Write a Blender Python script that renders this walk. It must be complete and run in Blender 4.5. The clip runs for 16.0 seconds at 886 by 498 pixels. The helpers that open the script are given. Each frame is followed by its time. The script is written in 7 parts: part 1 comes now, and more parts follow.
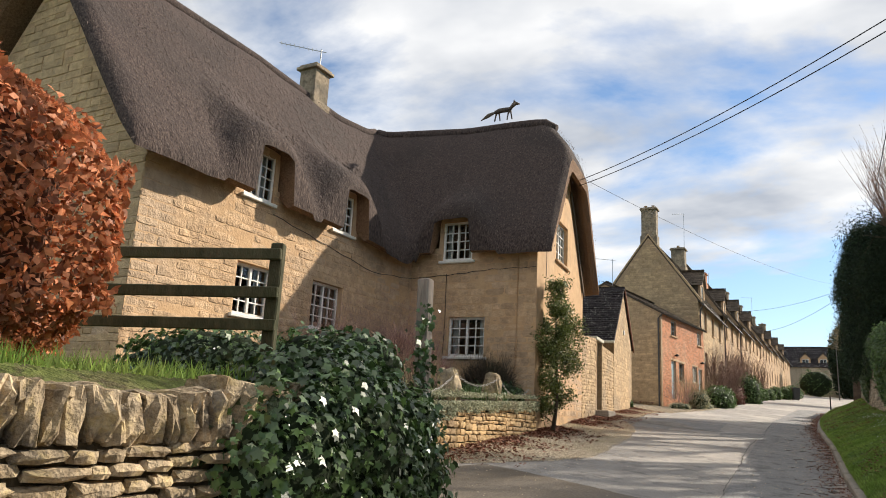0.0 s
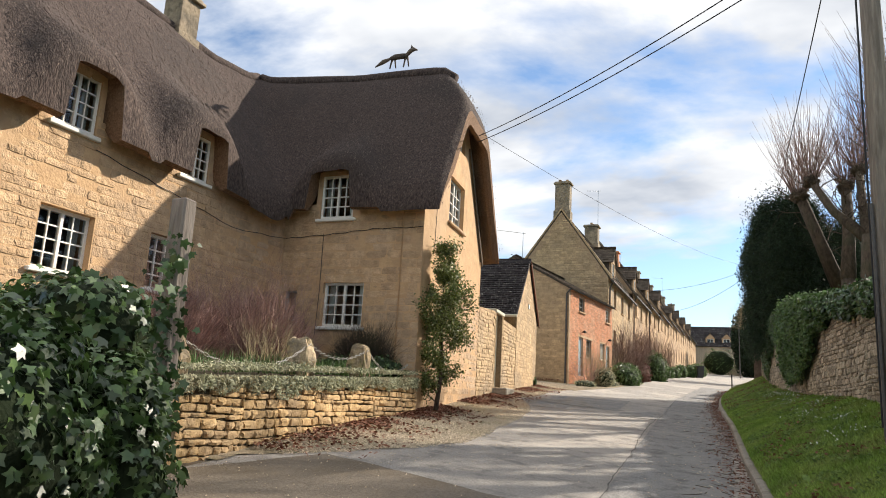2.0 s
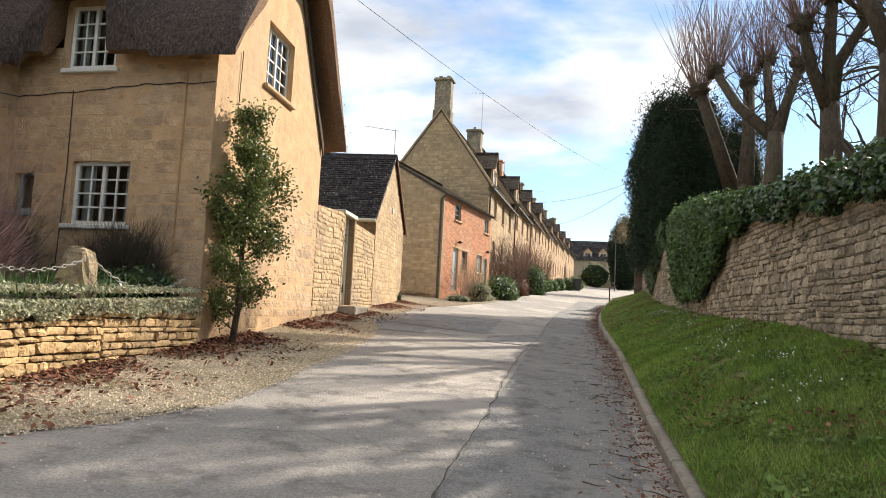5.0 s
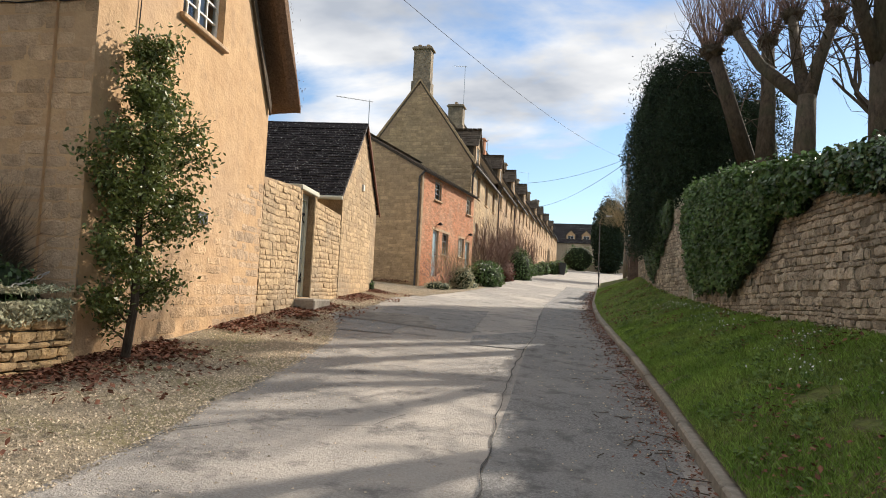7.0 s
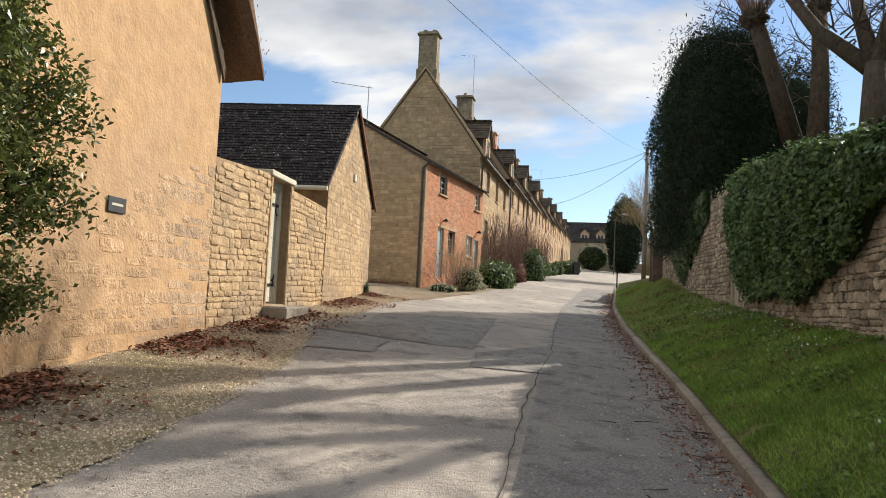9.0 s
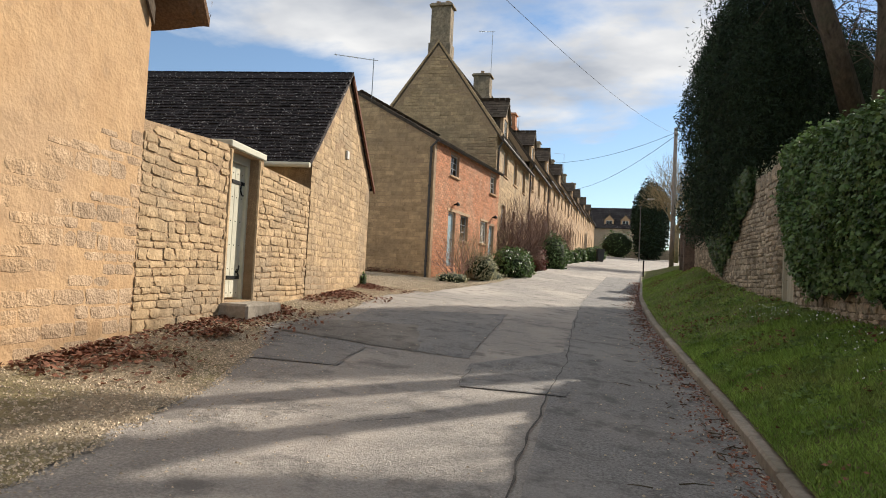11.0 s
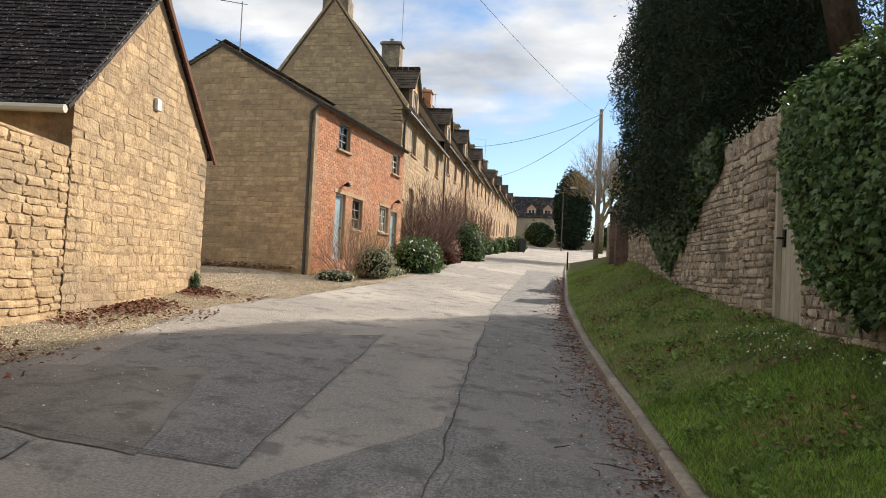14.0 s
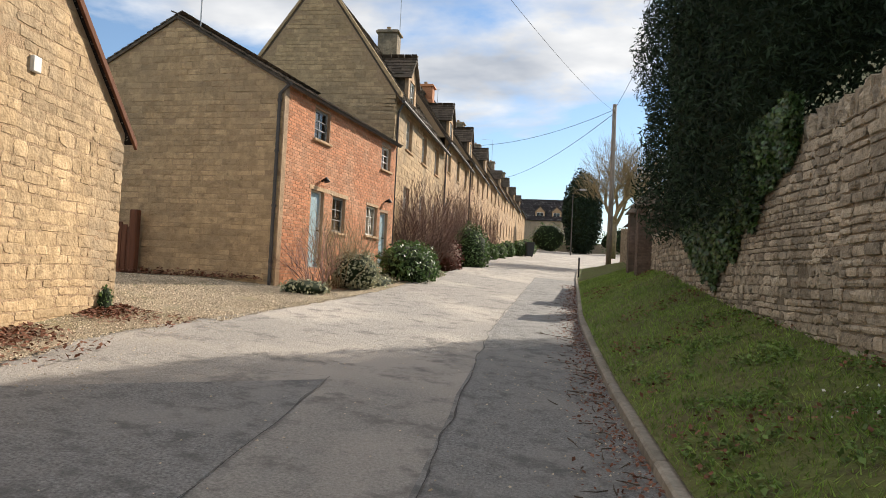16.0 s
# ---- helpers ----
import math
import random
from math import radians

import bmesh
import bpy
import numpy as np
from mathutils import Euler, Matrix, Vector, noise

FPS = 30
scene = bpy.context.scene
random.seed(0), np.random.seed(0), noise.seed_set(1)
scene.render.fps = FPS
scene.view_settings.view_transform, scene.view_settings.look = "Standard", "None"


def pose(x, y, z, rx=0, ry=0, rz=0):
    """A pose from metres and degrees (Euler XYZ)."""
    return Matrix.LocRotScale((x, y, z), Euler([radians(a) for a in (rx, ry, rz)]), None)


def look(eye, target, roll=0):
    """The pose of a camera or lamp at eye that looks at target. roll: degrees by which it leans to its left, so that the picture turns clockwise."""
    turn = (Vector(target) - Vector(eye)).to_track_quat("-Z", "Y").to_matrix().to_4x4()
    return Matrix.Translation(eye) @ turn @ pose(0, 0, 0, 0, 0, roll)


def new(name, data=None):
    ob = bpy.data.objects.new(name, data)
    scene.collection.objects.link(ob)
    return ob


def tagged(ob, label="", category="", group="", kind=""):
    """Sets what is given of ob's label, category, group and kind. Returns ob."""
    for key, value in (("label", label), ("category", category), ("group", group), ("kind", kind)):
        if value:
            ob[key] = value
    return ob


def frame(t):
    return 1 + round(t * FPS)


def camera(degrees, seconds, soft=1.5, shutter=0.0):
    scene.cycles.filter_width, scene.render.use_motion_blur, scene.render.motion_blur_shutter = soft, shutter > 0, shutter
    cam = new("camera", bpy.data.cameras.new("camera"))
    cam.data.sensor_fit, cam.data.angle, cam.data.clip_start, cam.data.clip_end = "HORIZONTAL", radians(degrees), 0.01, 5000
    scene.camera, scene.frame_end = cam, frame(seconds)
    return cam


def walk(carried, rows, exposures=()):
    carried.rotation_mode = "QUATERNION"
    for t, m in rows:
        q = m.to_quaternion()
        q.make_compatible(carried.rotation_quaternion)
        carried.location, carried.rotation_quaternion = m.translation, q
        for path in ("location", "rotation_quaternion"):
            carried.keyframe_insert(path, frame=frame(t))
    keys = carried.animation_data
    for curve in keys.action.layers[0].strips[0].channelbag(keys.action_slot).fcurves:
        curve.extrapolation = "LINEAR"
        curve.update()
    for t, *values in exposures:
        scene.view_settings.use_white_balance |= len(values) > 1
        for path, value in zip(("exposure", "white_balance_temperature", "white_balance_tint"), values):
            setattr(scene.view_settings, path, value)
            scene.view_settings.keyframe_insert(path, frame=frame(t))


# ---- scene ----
cam = camera(63.5, 16.0, soft=0.95)
METRES, EYE, TILT, LEAN, TURN = 20.5, 1.5, 0.0, 0.0, 29.1
ROWS = [
    (0.0, 0.0, 0.0, 0.0, -0.71, 13.0, -3.09),
    (0.5, 0.0119, 0.0163, -0.0012, -1.4, 12.87, -3.1),
    (1.0, 0.025, 0.0376, 0.0002, -2.93, 12.59, -3.21),
    (1.5, 0.039, 0.0643, 0.0022, -5.0, 12.15, -3.21),
    (2.0, 0.0493, 0.0931, 0.0038, -6.99, 11.55, -3.2),
    (2.5, 0.0621, 0.1224, 0.0061, -8.9, 10.87, -3.16),
    (3.0, 0.0746, 0.1522, 0.0077, -10.53, 9.99, -3.11),
    (3.5, 0.0901, 0.1816, 0.0096, -11.91, 8.84, -3.07),
    (4.0, 0.1035, 0.2119, 0.0115, -13.32, 7.4, -3.06),
    (4.5, 0.1172, 0.2421, 0.0137, -14.82, 6.06, -3.02),
    (7.0, 0.1694, 0.3954, 0.0275, -17.48, 3.78, -2.88),
    (7.5, 0.1801, 0.424, 0.0295, -17.36, 3.7, -2.86),
    (8.0, 0.1931, 0.4528, 0.0319, -17.16, 3.68, -2.82),
    (8.5, 0.2044, 0.4783, 0.033, -16.92, 3.76, -2.82),
    (11.0, 0.262, 0.5898, 0.0408, -14.6, 2.52, -2.9),
    (11.5, 0.2769, 0.6196, 0.0431, -14.87, 2.06, -2.91),
    (12.0, 0.2919, 0.6526, 0.0449, -15.9, 1.7, -2.9),
    (12.5, 0.3086, 0.6842, 0.0474, -17.58, 1.47, -2.83),
    (13.0, 0.3266, 0.7159, 0.0497, -19.17, 1.52, -2.8),
    (13.5, 0.3461, 0.7466, 0.0523, -20.18, 1.75, -2.78),
    (14.0, 0.3638, 0.7777, 0.0544, -20.6, 1.94, -2.76),
    (14.5, 0.3826, 0.8073, 0.0569, -20.62, 2.03, -2.78),
    (15.0, 0.3988, 0.8365, 0.0593, -20.48, 2.09, -2.8),
    (15.5, 0.4148, 0.8668, 0.061, -20.23, 2.16, -2.81),
    (16.0, 0.4281, 0.8978, 0.063, -19.92, 2.17, -2.86),
]
walk(cam, [(t, pose(0, 0, EYE, TILT, LEAN, TURN) @ pose(METRES * x, METRES * y, METRES * z, 90 + pitch, roll, yaw)) for t, x, y, z, yaw, pitch, roll in ROWS], [(0.0, 0.60), (1.5, 0.70), (3.0, 0.90), (4.5, 0.96), (7.0, 0.56), (8.5, 0.50), (11.0, 0.40), (13.5, 0.58), (16.0, 0.54)])

# ---------- light ----------
SUN_EL, SUN_AZ = radians(31), radians(33)      # azimuth from +y towards +x
sun = new("sun", bpy.data.lights.new("sun", "SUN"))
sun.data.energy, sun.data.angle, sun.data.color = 5.0, radians(0.6), (1.0, 0.90, 0.76)
sun_from = Vector((math.sin(SUN_AZ) * math.cos(SUN_EL), math.cos(SUN_AZ) * math.cos(SUN_EL), math.sin(SUN_EL)))
sun.matrix_world = look(sun_from * 60, (0, 0, 0))

world = bpy.data.worlds.new("world")
scene.world = world
world.use_nodes = True
wt = world.node_tree
wt.nodes.clear()


def wn(kind, **inputs):
    n = wt.nodes.new(kind)
    for k, v in inputs.items():
        n.inputs[k].default_value = v
    return n


sky = wn("ShaderNodeTexSky")
sky.sky_type, sky.sun_disc, sky.sun_elevation, sky.sun_rotation = "NISHITA", False, SUN_EL, SUN_AZ
sky.air_density, sky.dust_density, sky.ozone_density = 1.0, 0.1, 2.5
wc = wn("ShaderNodeTexCoord")
sep = wn("ShaderNodeSeparateXYZ")
wt.links.new(wc.outputs["Generated"], sep.inputs[0])
zz = wn("ShaderNodeMath")
zz.operation = "MAXIMUM"
zz.inputs[1].default_value = 0.02
wt.links.new(sep.outputs["Z"], zz.inputs[0])
zp = wn("ShaderNodeMath")
zp.operation = "ADD"
zp.inputs[1].default_value = 0.16
wt.links.new(zz.outputs[0], zp.inputs[0])
dv = wn("ShaderNodeVectorMath")
dv.operation = "DIVIDE"
cmb = wn("ShaderNodeCombineXYZ")
for i in range(3):
    wt.links.new(zp.outputs[0], cmb.inputs[i])
wt.links.new(wc.outputs["Generated"], dv.inputs[0])
wt.links.new(cmb.outputs[0], dv.inputs[1])
cmap = wn("ShaderNodeMapping")
cmap.inputs["Location"].default_value = (2.1, 0.35, 0.0)
cmap.inputs["Scale"].default_value = (1.0, 1.25, 0.4)
wt.links.new(dv.outputs[0], cmap.inputs["Vector"])
cn = wn("ShaderNodeTexNoise", Scale=0.95, Detail=8.0, Roughness=0.55, Distortion=0.25)
wt.links.new(cmap.outputs[0], cn.inputs["Vector"])
cr = wn("ShaderNodeValToRGB")
cr.color_ramp.elements[0].position, cr.color_ramp.elements[1].position = 0.465, 0.585
lift = wn("ShaderNodeMapRange")
for k, v in (("From Min", 0.10), ("From Max", 0.60), ("To Min", -0.17), ("To Max", 0.19)):
    lift.inputs[k].default_value = v
wt.links.new(sep.outputs["Z"], lift.inputs["Value"])
low = wn("ShaderNodeMapRange")
for k, v in (("From Min", 0.16), ("From Max", 0.02), ("To Min", 0.0), ("To Max", 0.17)):
    low.inputs[k].default_value = v
wt.links.new(sep.outputs["Z"], low.inputs["Value"])
ca, cb = wn("ShaderNodeMath"), wn("ShaderNodeMath")
wt.links.new(cn.outputs["Fac"], ca.inputs[0])
wt.links.new(lift.outputs[0], ca.inputs[1])
wt.links.new(ca.outputs[0], cb.inputs[0])
wt.links.new(low.outputs[0], cb.inputs[1])
wt.links.new(cb.outputs[0], cr.inputs["Fac"])
cn2 = wn("ShaderNodeTexNoise", Scale=1.7, Detail=5.0, Roughness=0.5)
wt.links.new(cmap.outputs[0], cn2.inputs["Vector"])
cc = wn("ShaderNodeValToRGB")
cc.color_ramp.elements[0].position, cc.color_ramp.elements[1].position = 0.36, 0.62
cc.color_ramp.elements[0].color, cc.color_ramp.elements[1].color = (0.46, 0.50, 0.57, 1), (0.93, 0.93, 0.93, 1)
wt.links.new(cn2.outputs["Fac"], cc.inputs["Fac"])
b_sky, b_cloud = wn("ShaderNodeBackground", Strength=0.099), wn("ShaderNodeBackground", Strength=0.74)
wt.links.new(sky.outputs[0], b_sky.inputs["Color"])
wt.links.new(cc.outputs[0], b_cloud.inputs["Color"])
wmix = wn("ShaderNodeMixShader")
wt.links.new(cr.outputs[0], wmix.inputs[0])
wt.links.new(b_sky.outputs[0], wmix.inputs[1])
wt.links.new(b_cloud.outputs[0], wmix.inputs[2])
wout = wn("ShaderNodeOutputWorld")
wt.links.new(wmix.outputs[0], wout.inputs[0])


# ---------- materials ----------
def surface(name, c1, c2, scale=4.0, c3=None, scale3=0.7, rough=0.9, bump=0.4, bscale=60.0, vary=0.2, spec=0.25,
            stretch=(1, 1, 1), metal=0.0, translucent=0.0, amount3=0.5, edge3=(0.48, 0.66), c4=None, scale4=3.0, edge4=(0.5, 0.62), amount4=0.5, coarse=0.0):
    """Two colours by grain noise, a third by wide stains, brightness varied piece by piece, and fine relief."""
    m = bpy.data.materials.new(name)
    m.use_nodes = True
    nt = m.node_tree
    N, K = nt.nodes, nt.links.new
    bs = N["Principled BSDF"]
    geo, inf = N.new("ShaderNodeNewGeometry"), N.new("ShaderNodeObjectInfo")
    mp = N.new("ShaderNodeMapping")
    mp.inputs["Scale"].default_value = stretch
    K(geo.outputs["Position"], mp.inputs["Vector"])
    n1 = N.new("ShaderNodeTexNoise")
    n1.inputs["Scale"].default_value, n1.inputs["Detail"].default_value, n1.inputs["Roughness"].default_value = scale, 6, 0.65
    K(mp.outputs[0], n1.inputs["Vector"])
    r1 = N.new("ShaderNodeValToRGB")
    r1.color_ramp.elements[0].position, r1.color_ramp.elements[1].position = 0.32, 0.68
    r1.color_ramp.elements[0].color, r1.color_ramp.elements[1].color = (*c1, 1), (*c2, 1)
    K(n1.outputs["Fac"], r1.inputs["Fac"])
    col = r1.outputs[0]
    if c3:
        n3 = N.new("ShaderNodeTexNoise")
        n3.inputs["Scale"].default_value, n3.inputs["Detail"].default_value = scale3, 5
        K(geo.outputs["Position"], n3.inputs["Vector"])
        r3 = N.new("ShaderNodeMapRange")
        r3.inputs["From Min"].default_value, r3.inputs["From Max"].default_value = edge3
        r3.inputs["To Max"].default_value = amount3
        K(n3.outputs["Fac"], r3.inputs["Value"])
        mx = N.new("ShaderNodeMix")
        mx.data_type = "RGBA"
        K(r3.outputs[0], mx.inputs["Factor"])
        K(col, mx.inputs["A"])
        mx.inputs["B"].default_value = (*c3, 1)
        col = mx.outputs["Result"]
    if c4:
        n4 = N.new("ShaderNodeTexNoise")
        n4.inputs["Scale"].default_value, n4.inputs["Detail"].default_value, n4.inputs["Roughness"].default_value = scale4, 7, 0.7
        of = N.new("ShaderNodeVectorMath")
        of.inputs[1].default_value = (7.3, 2.1, 5.7)
        K(mp.outputs[0], of.inputs[0])
        K(of.outputs[0], n4.inputs["Vector"])
        r4 = N.new("ShaderNodeMapRange")
        r4.inputs["From Min"].default_value, r4.inputs["From Max"].default_value = edge4
        r4.inputs["To Max"].default_value = amount4
        K(n4.outputs["Fac"], r4.inputs["Value"])
        m4 = N.new("ShaderNodeMix")
        m4.data_type = "RGBA"
        K(r4.outputs[0], m4.inputs["Factor"])
        K(col, m4.inputs["A"])
        m4.inputs["B"].default_value = (*c4, 1)
        col = m4.outputs["Result"]
    if vary:
        ad, fr = N.new("ShaderNodeMath"), N.new("ShaderNodeMath")
        fr.operation = "FRACT"
        K(geo.outputs["Random Per Island"], ad.inputs[0])
        K(inf.outputs["Random"], ad.inputs[1])
        K(ad.outputs[0], fr.inputs[0])
        vr = N.new("ShaderNodeMapRange")
        vr.inputs["To Min"].default_value, vr.inputs["To Max"].default_value = 1 - vary, 1 + vary
        K(fr.outputs[0], vr.inputs["Value"])
        hs = N.new("ShaderNodeHueSaturation")
        K(vr.outputs[0], hs.inputs["Value"])
        K(col, hs.inputs["Color"])
        col = hs.outputs[0]
    K(col, bs.inputs["Base Color"])
    bs.inputs["Roughness"].default_value, bs.inputs["Metallic"].default_value = rough, metal
    bs.inputs["Specular IOR Level"].default_value = spec
    if bump:
        nb = N.new("ShaderNodeTexNoise")
        nb.inputs["Scale"].default_value, nb.inputs["Detail"].default_value = bscale, 4
        K(mp.outputs[0], nb.inputs["Vector"])
        bp = N.new("ShaderNodeBump")
        bp.inputs["Strength"].default_value, bp.inputs["Distance"].default_value = bump, 0.02
        high = nb.outputs["Fac"]
        if coarse:
            nc, mu = N.new("ShaderNodeTexNoise"), N.new("ShaderNodeMath")
            nc.inputs["Scale"].default_value, nc.inputs["Detail"].default_value = bscale / 5, 3
            K(mp.outputs[0], nc.inputs["Vector"])
            mu.operation = "MULTIPLY_ADD"
            mu.inputs[1].default_value = coarse
            K(nc.outputs["Fac"], mu.inputs[0])
            K(high, mu.inputs[2])
            high = mu.outputs[0]
        K(high, bp.inputs["Height"])
        K(bp.outputs[0], bs.inputs["Normal"])
    if translucent:
        tr, ms, out = N.new("ShaderNodeBsdfTranslucent"), N.new("ShaderNodeMixShader"), N["Material Output"]
        K(col, tr.inputs["Color"])
        ms.inputs[0].default_value = translucent
        K(bs.outputs[0], ms.inputs[1])
        K(tr.outputs[0], ms.inputs[2])
        K(ms.outputs[0], out.inputs["Surface"])
    return m


def glass_pane(name):
    m = bpy.data.materials.new(name)
    m.use_nodes = True
    N, K = m.node_tree.nodes, m.node_tree.links.new
    N.remove(N["Principled BSDF"])
    f, t, g, x = (N.new("ShaderNode" + k) for k in ("Fresnel", "BsdfTransparent", "BsdfGlossy", "MixShader"))
    f.inputs["IOR"].default_value = 1.6
    t.inputs["Color"].default_value = (0.85, 0.9, 0.9, 1)
    g.inputs["Roughness"].default_value = 0.02
    K(f.outputs[0], x.inputs[0])
    K(t.outputs[0], x.inputs[1])
    K(g.outputs[0], x.inputs[2])
    K(x.outputs[0], N["Material Output"].inputs["Surface"])
    return m


THATCH = surface("thatch", (0.016, 0.012, 0.011), (0.115, 0.082, 0.070), 34, (0.040, 0.032, 0.029), 0.6, 0.95, 1.0, 48, 0, stretch=(1, 1, 0.35), c4=(0.19, 0.15, 0.13), scale4=24, edge4=(0.58, 0.66), amount4=0.6, coarse=1.6)
THATCH_EDGE = surface("cut_thatch", (0.125, 0.072, 0.043), (0.29, 0.18, 0.11), 30, rough=0.95, bump=1.0, bscale=90, vary=0)
HOUSE_STONE = surface("ashlar_limestone", (0.440, 0.290, 0.165), (0.625, 0.430, 0.262), 5, (0.430, 0.335, 0.250), 0.5, 0.93, 0.7, 40, 0.12, c4=(0.300, 0.212, 0.137), scale4=4.5, edge4=(0.5, 0.64), amount4=0.55, coarse=2.5)
RENDERED = surface("limewashed_stone", (0.490, 0.312, 0.170), (0.610, 0.405, 0.228), 3, (0.450, 0.325, 0.222), 0.45, 0.93, 0.45, 26, 0.0, c4=(0.350, 0.245, 0.155), scale4=3.0, edge4=(0.52, 0.68), amount4=0.45, coarse=2.0)
WALL_STONE = surface("golden_rubble", (0.385, 0.268, 0.150), (0.635, 0.460, 0.275), 6, (0.300, 0.240, 0.172), 0.7, 0.93, 0.6, 26, 0.15, amount3=.65, c4=(0.250, 0.180, 0.110), scale4=8, edge4=(0.53, 0.65), amount4=0.6, coarse=2.0)
DRY_STONE = surface("dry_limestone", (0.380, 0.248, 0.110), (0.633, 0.447, 0.242), 9, (0.338, 0.248, 0.165), 1.6, 0.93, 0.8, 40, 0.25, c4=(0.233, 0.169, 0.110), scale4=8, edge4=(0.54, 0.66), amount4=0.6, coarse=2.0)
NEAR_STONE = surface("weathered_limestone", (0.20, 0.150, 0.095), (0.55, 0.43, 0.28), 11, (0.11, 0.095, 0.075), 4.0, 0.93, 0.9, 45, 0.28, amount3=0.75, c4=(0.50, 0.38, 0.17), scale4=6, amount4=0.5, coarse=2.0)
GREY_STONE = surface("grey_limestone", (0.290, 0.238, 0.174), (0.510, 0.430, 0.328), 9, (0.25, 0.208, 0.155), 1.2, 0.93, 0.9, 45, 0.34, c4=(0.135, 0.115, 0.088), scale4=10, edge4=(0.52, 0.63), amount4=0.7, coarse=2.0)
GABLE_STONE = surface("old_limestone", (0.384, 0.268, 0.152), (0.586, 0.417, 0.243), 6, (0.319, 0.238, 0.152), 0.8, 0.93, 0.7, 38, 0.16, c4=(0.236, 0.168, 0.105), scale4=7, edge4=(0.55, 0.66), amount4=0.6, coarse=2.0)
STACK_STONE = surface("sooty_limestone", (0.20, 0.155, 0.105), (0.42, 0.335, 0.235), 7, (0.12, 0.105, 0.085), 1.6, 0.93, 0.7, 30, 0.1, amount3=.7, c4=(0.10, 0.088, 0.07), scale4=6, edge4=(0.52, 0.64), amount4=0.6, coarse=2.0)
MORTAR = surface("mortar", (0.335, 0.228, 0.135), (0.453, 0.320, 0.200), 12, rough=0.95, bump=0.7, bscale=50, vary=0, coarse=2.0)
DARK_JOINT = surface("dry_joint", (0.05, 0.04, 0.025), (0.11, 0.085, 0.05), 12, rough=0.95, bump=0.5, bscale=60, vary=0)
BANK_JOINT = surface("earthy_joint", (0.12, 0.098, 0.070), (0.24, 0.198, 0.145), 14, rough=0.95, bump=0.7, bscale=50, vary=0)
BRICK = surface("red_brick", (0.46, 0.185, 0.092), (0.62, 0.295, 0.160), 20, (0.54, 0.33, 0.21), 1.2, 0.9, 0.4, 70, 0.22)
BRICK_JOINT = surface("lime_joint", (0.36, 0.24, 0.16), (0.44, 0.30, 0.20), 20, vary=0)
SLATE = surface("mossy_stone_slate", (0.014, 0.012, 0.013), (0.050, 0.041, 0.041), 14, (0.40, 0.38, 0.35), 24.0, 0.9, 0.6, 40, 0.5, amount3=0.95, edge3=(0.62, 0.66))
SLATE_BROWN = surface("brown_stone_slate", (0.075, 0.058, 0.045), (0.16, 0.125, 0.095), 9, (0.10, 0.085, 0.06), 2.0, 0.9, 0.6, 40, 0.3)
ASPHALT = surface("worn_asphalt", (0.215, 0.198, 0.180), (0.430, 0.398, 0.365), 50, (0.50, 0.445, 0.390), 0.45, 0.9, 0.8, 90, 0, spec=0.3, amount3=0.7, c4=(0.160, 0.149, 0.140), scale4=2.2, edge4=(0.52, 0.64), amount4=0.75, coarse=1.2)
ASPHALT_DARK = surface("patched_asphalt", (0.140, 0.127, 0.114), (0.29, 0.267, 0.242), 50, (0.33, 0.30, 0.265), 0.9, 0.85, 0.8, 90, 0, spec=0.35, c4=(0.115, 0.103, 0.092), scale4=2.6, edge4=(0.50, 0.62), amount4=0.75, coarse=1.2)
ASPHALT_GREY = surface("relaid_asphalt", (0.125, 0.122, 0.120), (0.375, 0.362, 0.350), 48, (0.335, 0.315, 0.296), 0.9, 0.9, 1.0, 80, 0, spec=0.3, amount3=0.6, c4=(0.120, 0.117, 0.115), scale4=3.4, edge4=(0.5, 0.64), amount4=0.75, coarse=1.2)
TAR = surface("tar_joint", (0.05, 0.047, 0.044), (0.12, 0.113, 0.106), 22, vary=0, rough=0.85)
GRIT = surface("gravel_ground", (0.215, 0.172, 0.115), (0.480, 0.392, 0.280), 40, (0.210, 0.185, 0.085), 1.1, 0.95, 0.9, 80, 0, amount3=.7, c4=(0.13, 0.105, 0.075), scale4=14, edge4=(.52, .62), amount4=.7)
PEBBLE = surface("gravel_stones", (0.380, 0.308, 0.220), (0.680, 0.570, 0.428), 30, rough=0.9, bump=0, vary=0.42)
MUD = surface("wet_mud", (0.105, 0.083, 0.060), (0.215, 0.176, 0.132), 30, (0.13, 0.095, 0.055), 1.0, 0.7, 0.6, 60, 0, spec=0.4)
SOIL = surface("garden_soil", (0.05, 0.036, 0.024), (0.10, 0.075, 0.05), 9, (0.05, 0.07, 0.02), 0.8, 0.95, 0.8, 30, 0)
TURF = surface("turf", (0.080, 0.098, 0.028), (0.165, 0.190, 0.052), 9, (0.14, 0.105, 0.062), 1.4, 0.95, 0.9, 60, 0, coarse=2, c4=(0.075, 0.055, 0.033), scale4=7, edge4=(.5,.62), amount4=.7)
FIELD = surface("far_pasture", (0.06, 0.09, 0.025), (0.09, 0.12, 0.035), 0.3, (0.10, 0.09, 0.045), 0.05, 0.95, 0.4, 4, 0)
BLADE = surface("grass_blades", (0.135, 0.230, 0.042), (0.320, 0.455, 0.100), 1.6, (0.36, 0.31, 0.150), 1.3, 0.7, 0, vary=0.5, translucent=0.5, amount3=.28)
IVY = surface("ivy_leaves", (0.024, 0.058, 0.015), (0.088, 0.145, 0.040), 5, rough=0.36, bump=0, vary=0.6, spec=0.6, translucent=0.1)
# Near-black green: the shade deep in foliage, put into the colour.
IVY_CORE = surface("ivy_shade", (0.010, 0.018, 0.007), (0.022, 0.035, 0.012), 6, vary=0)
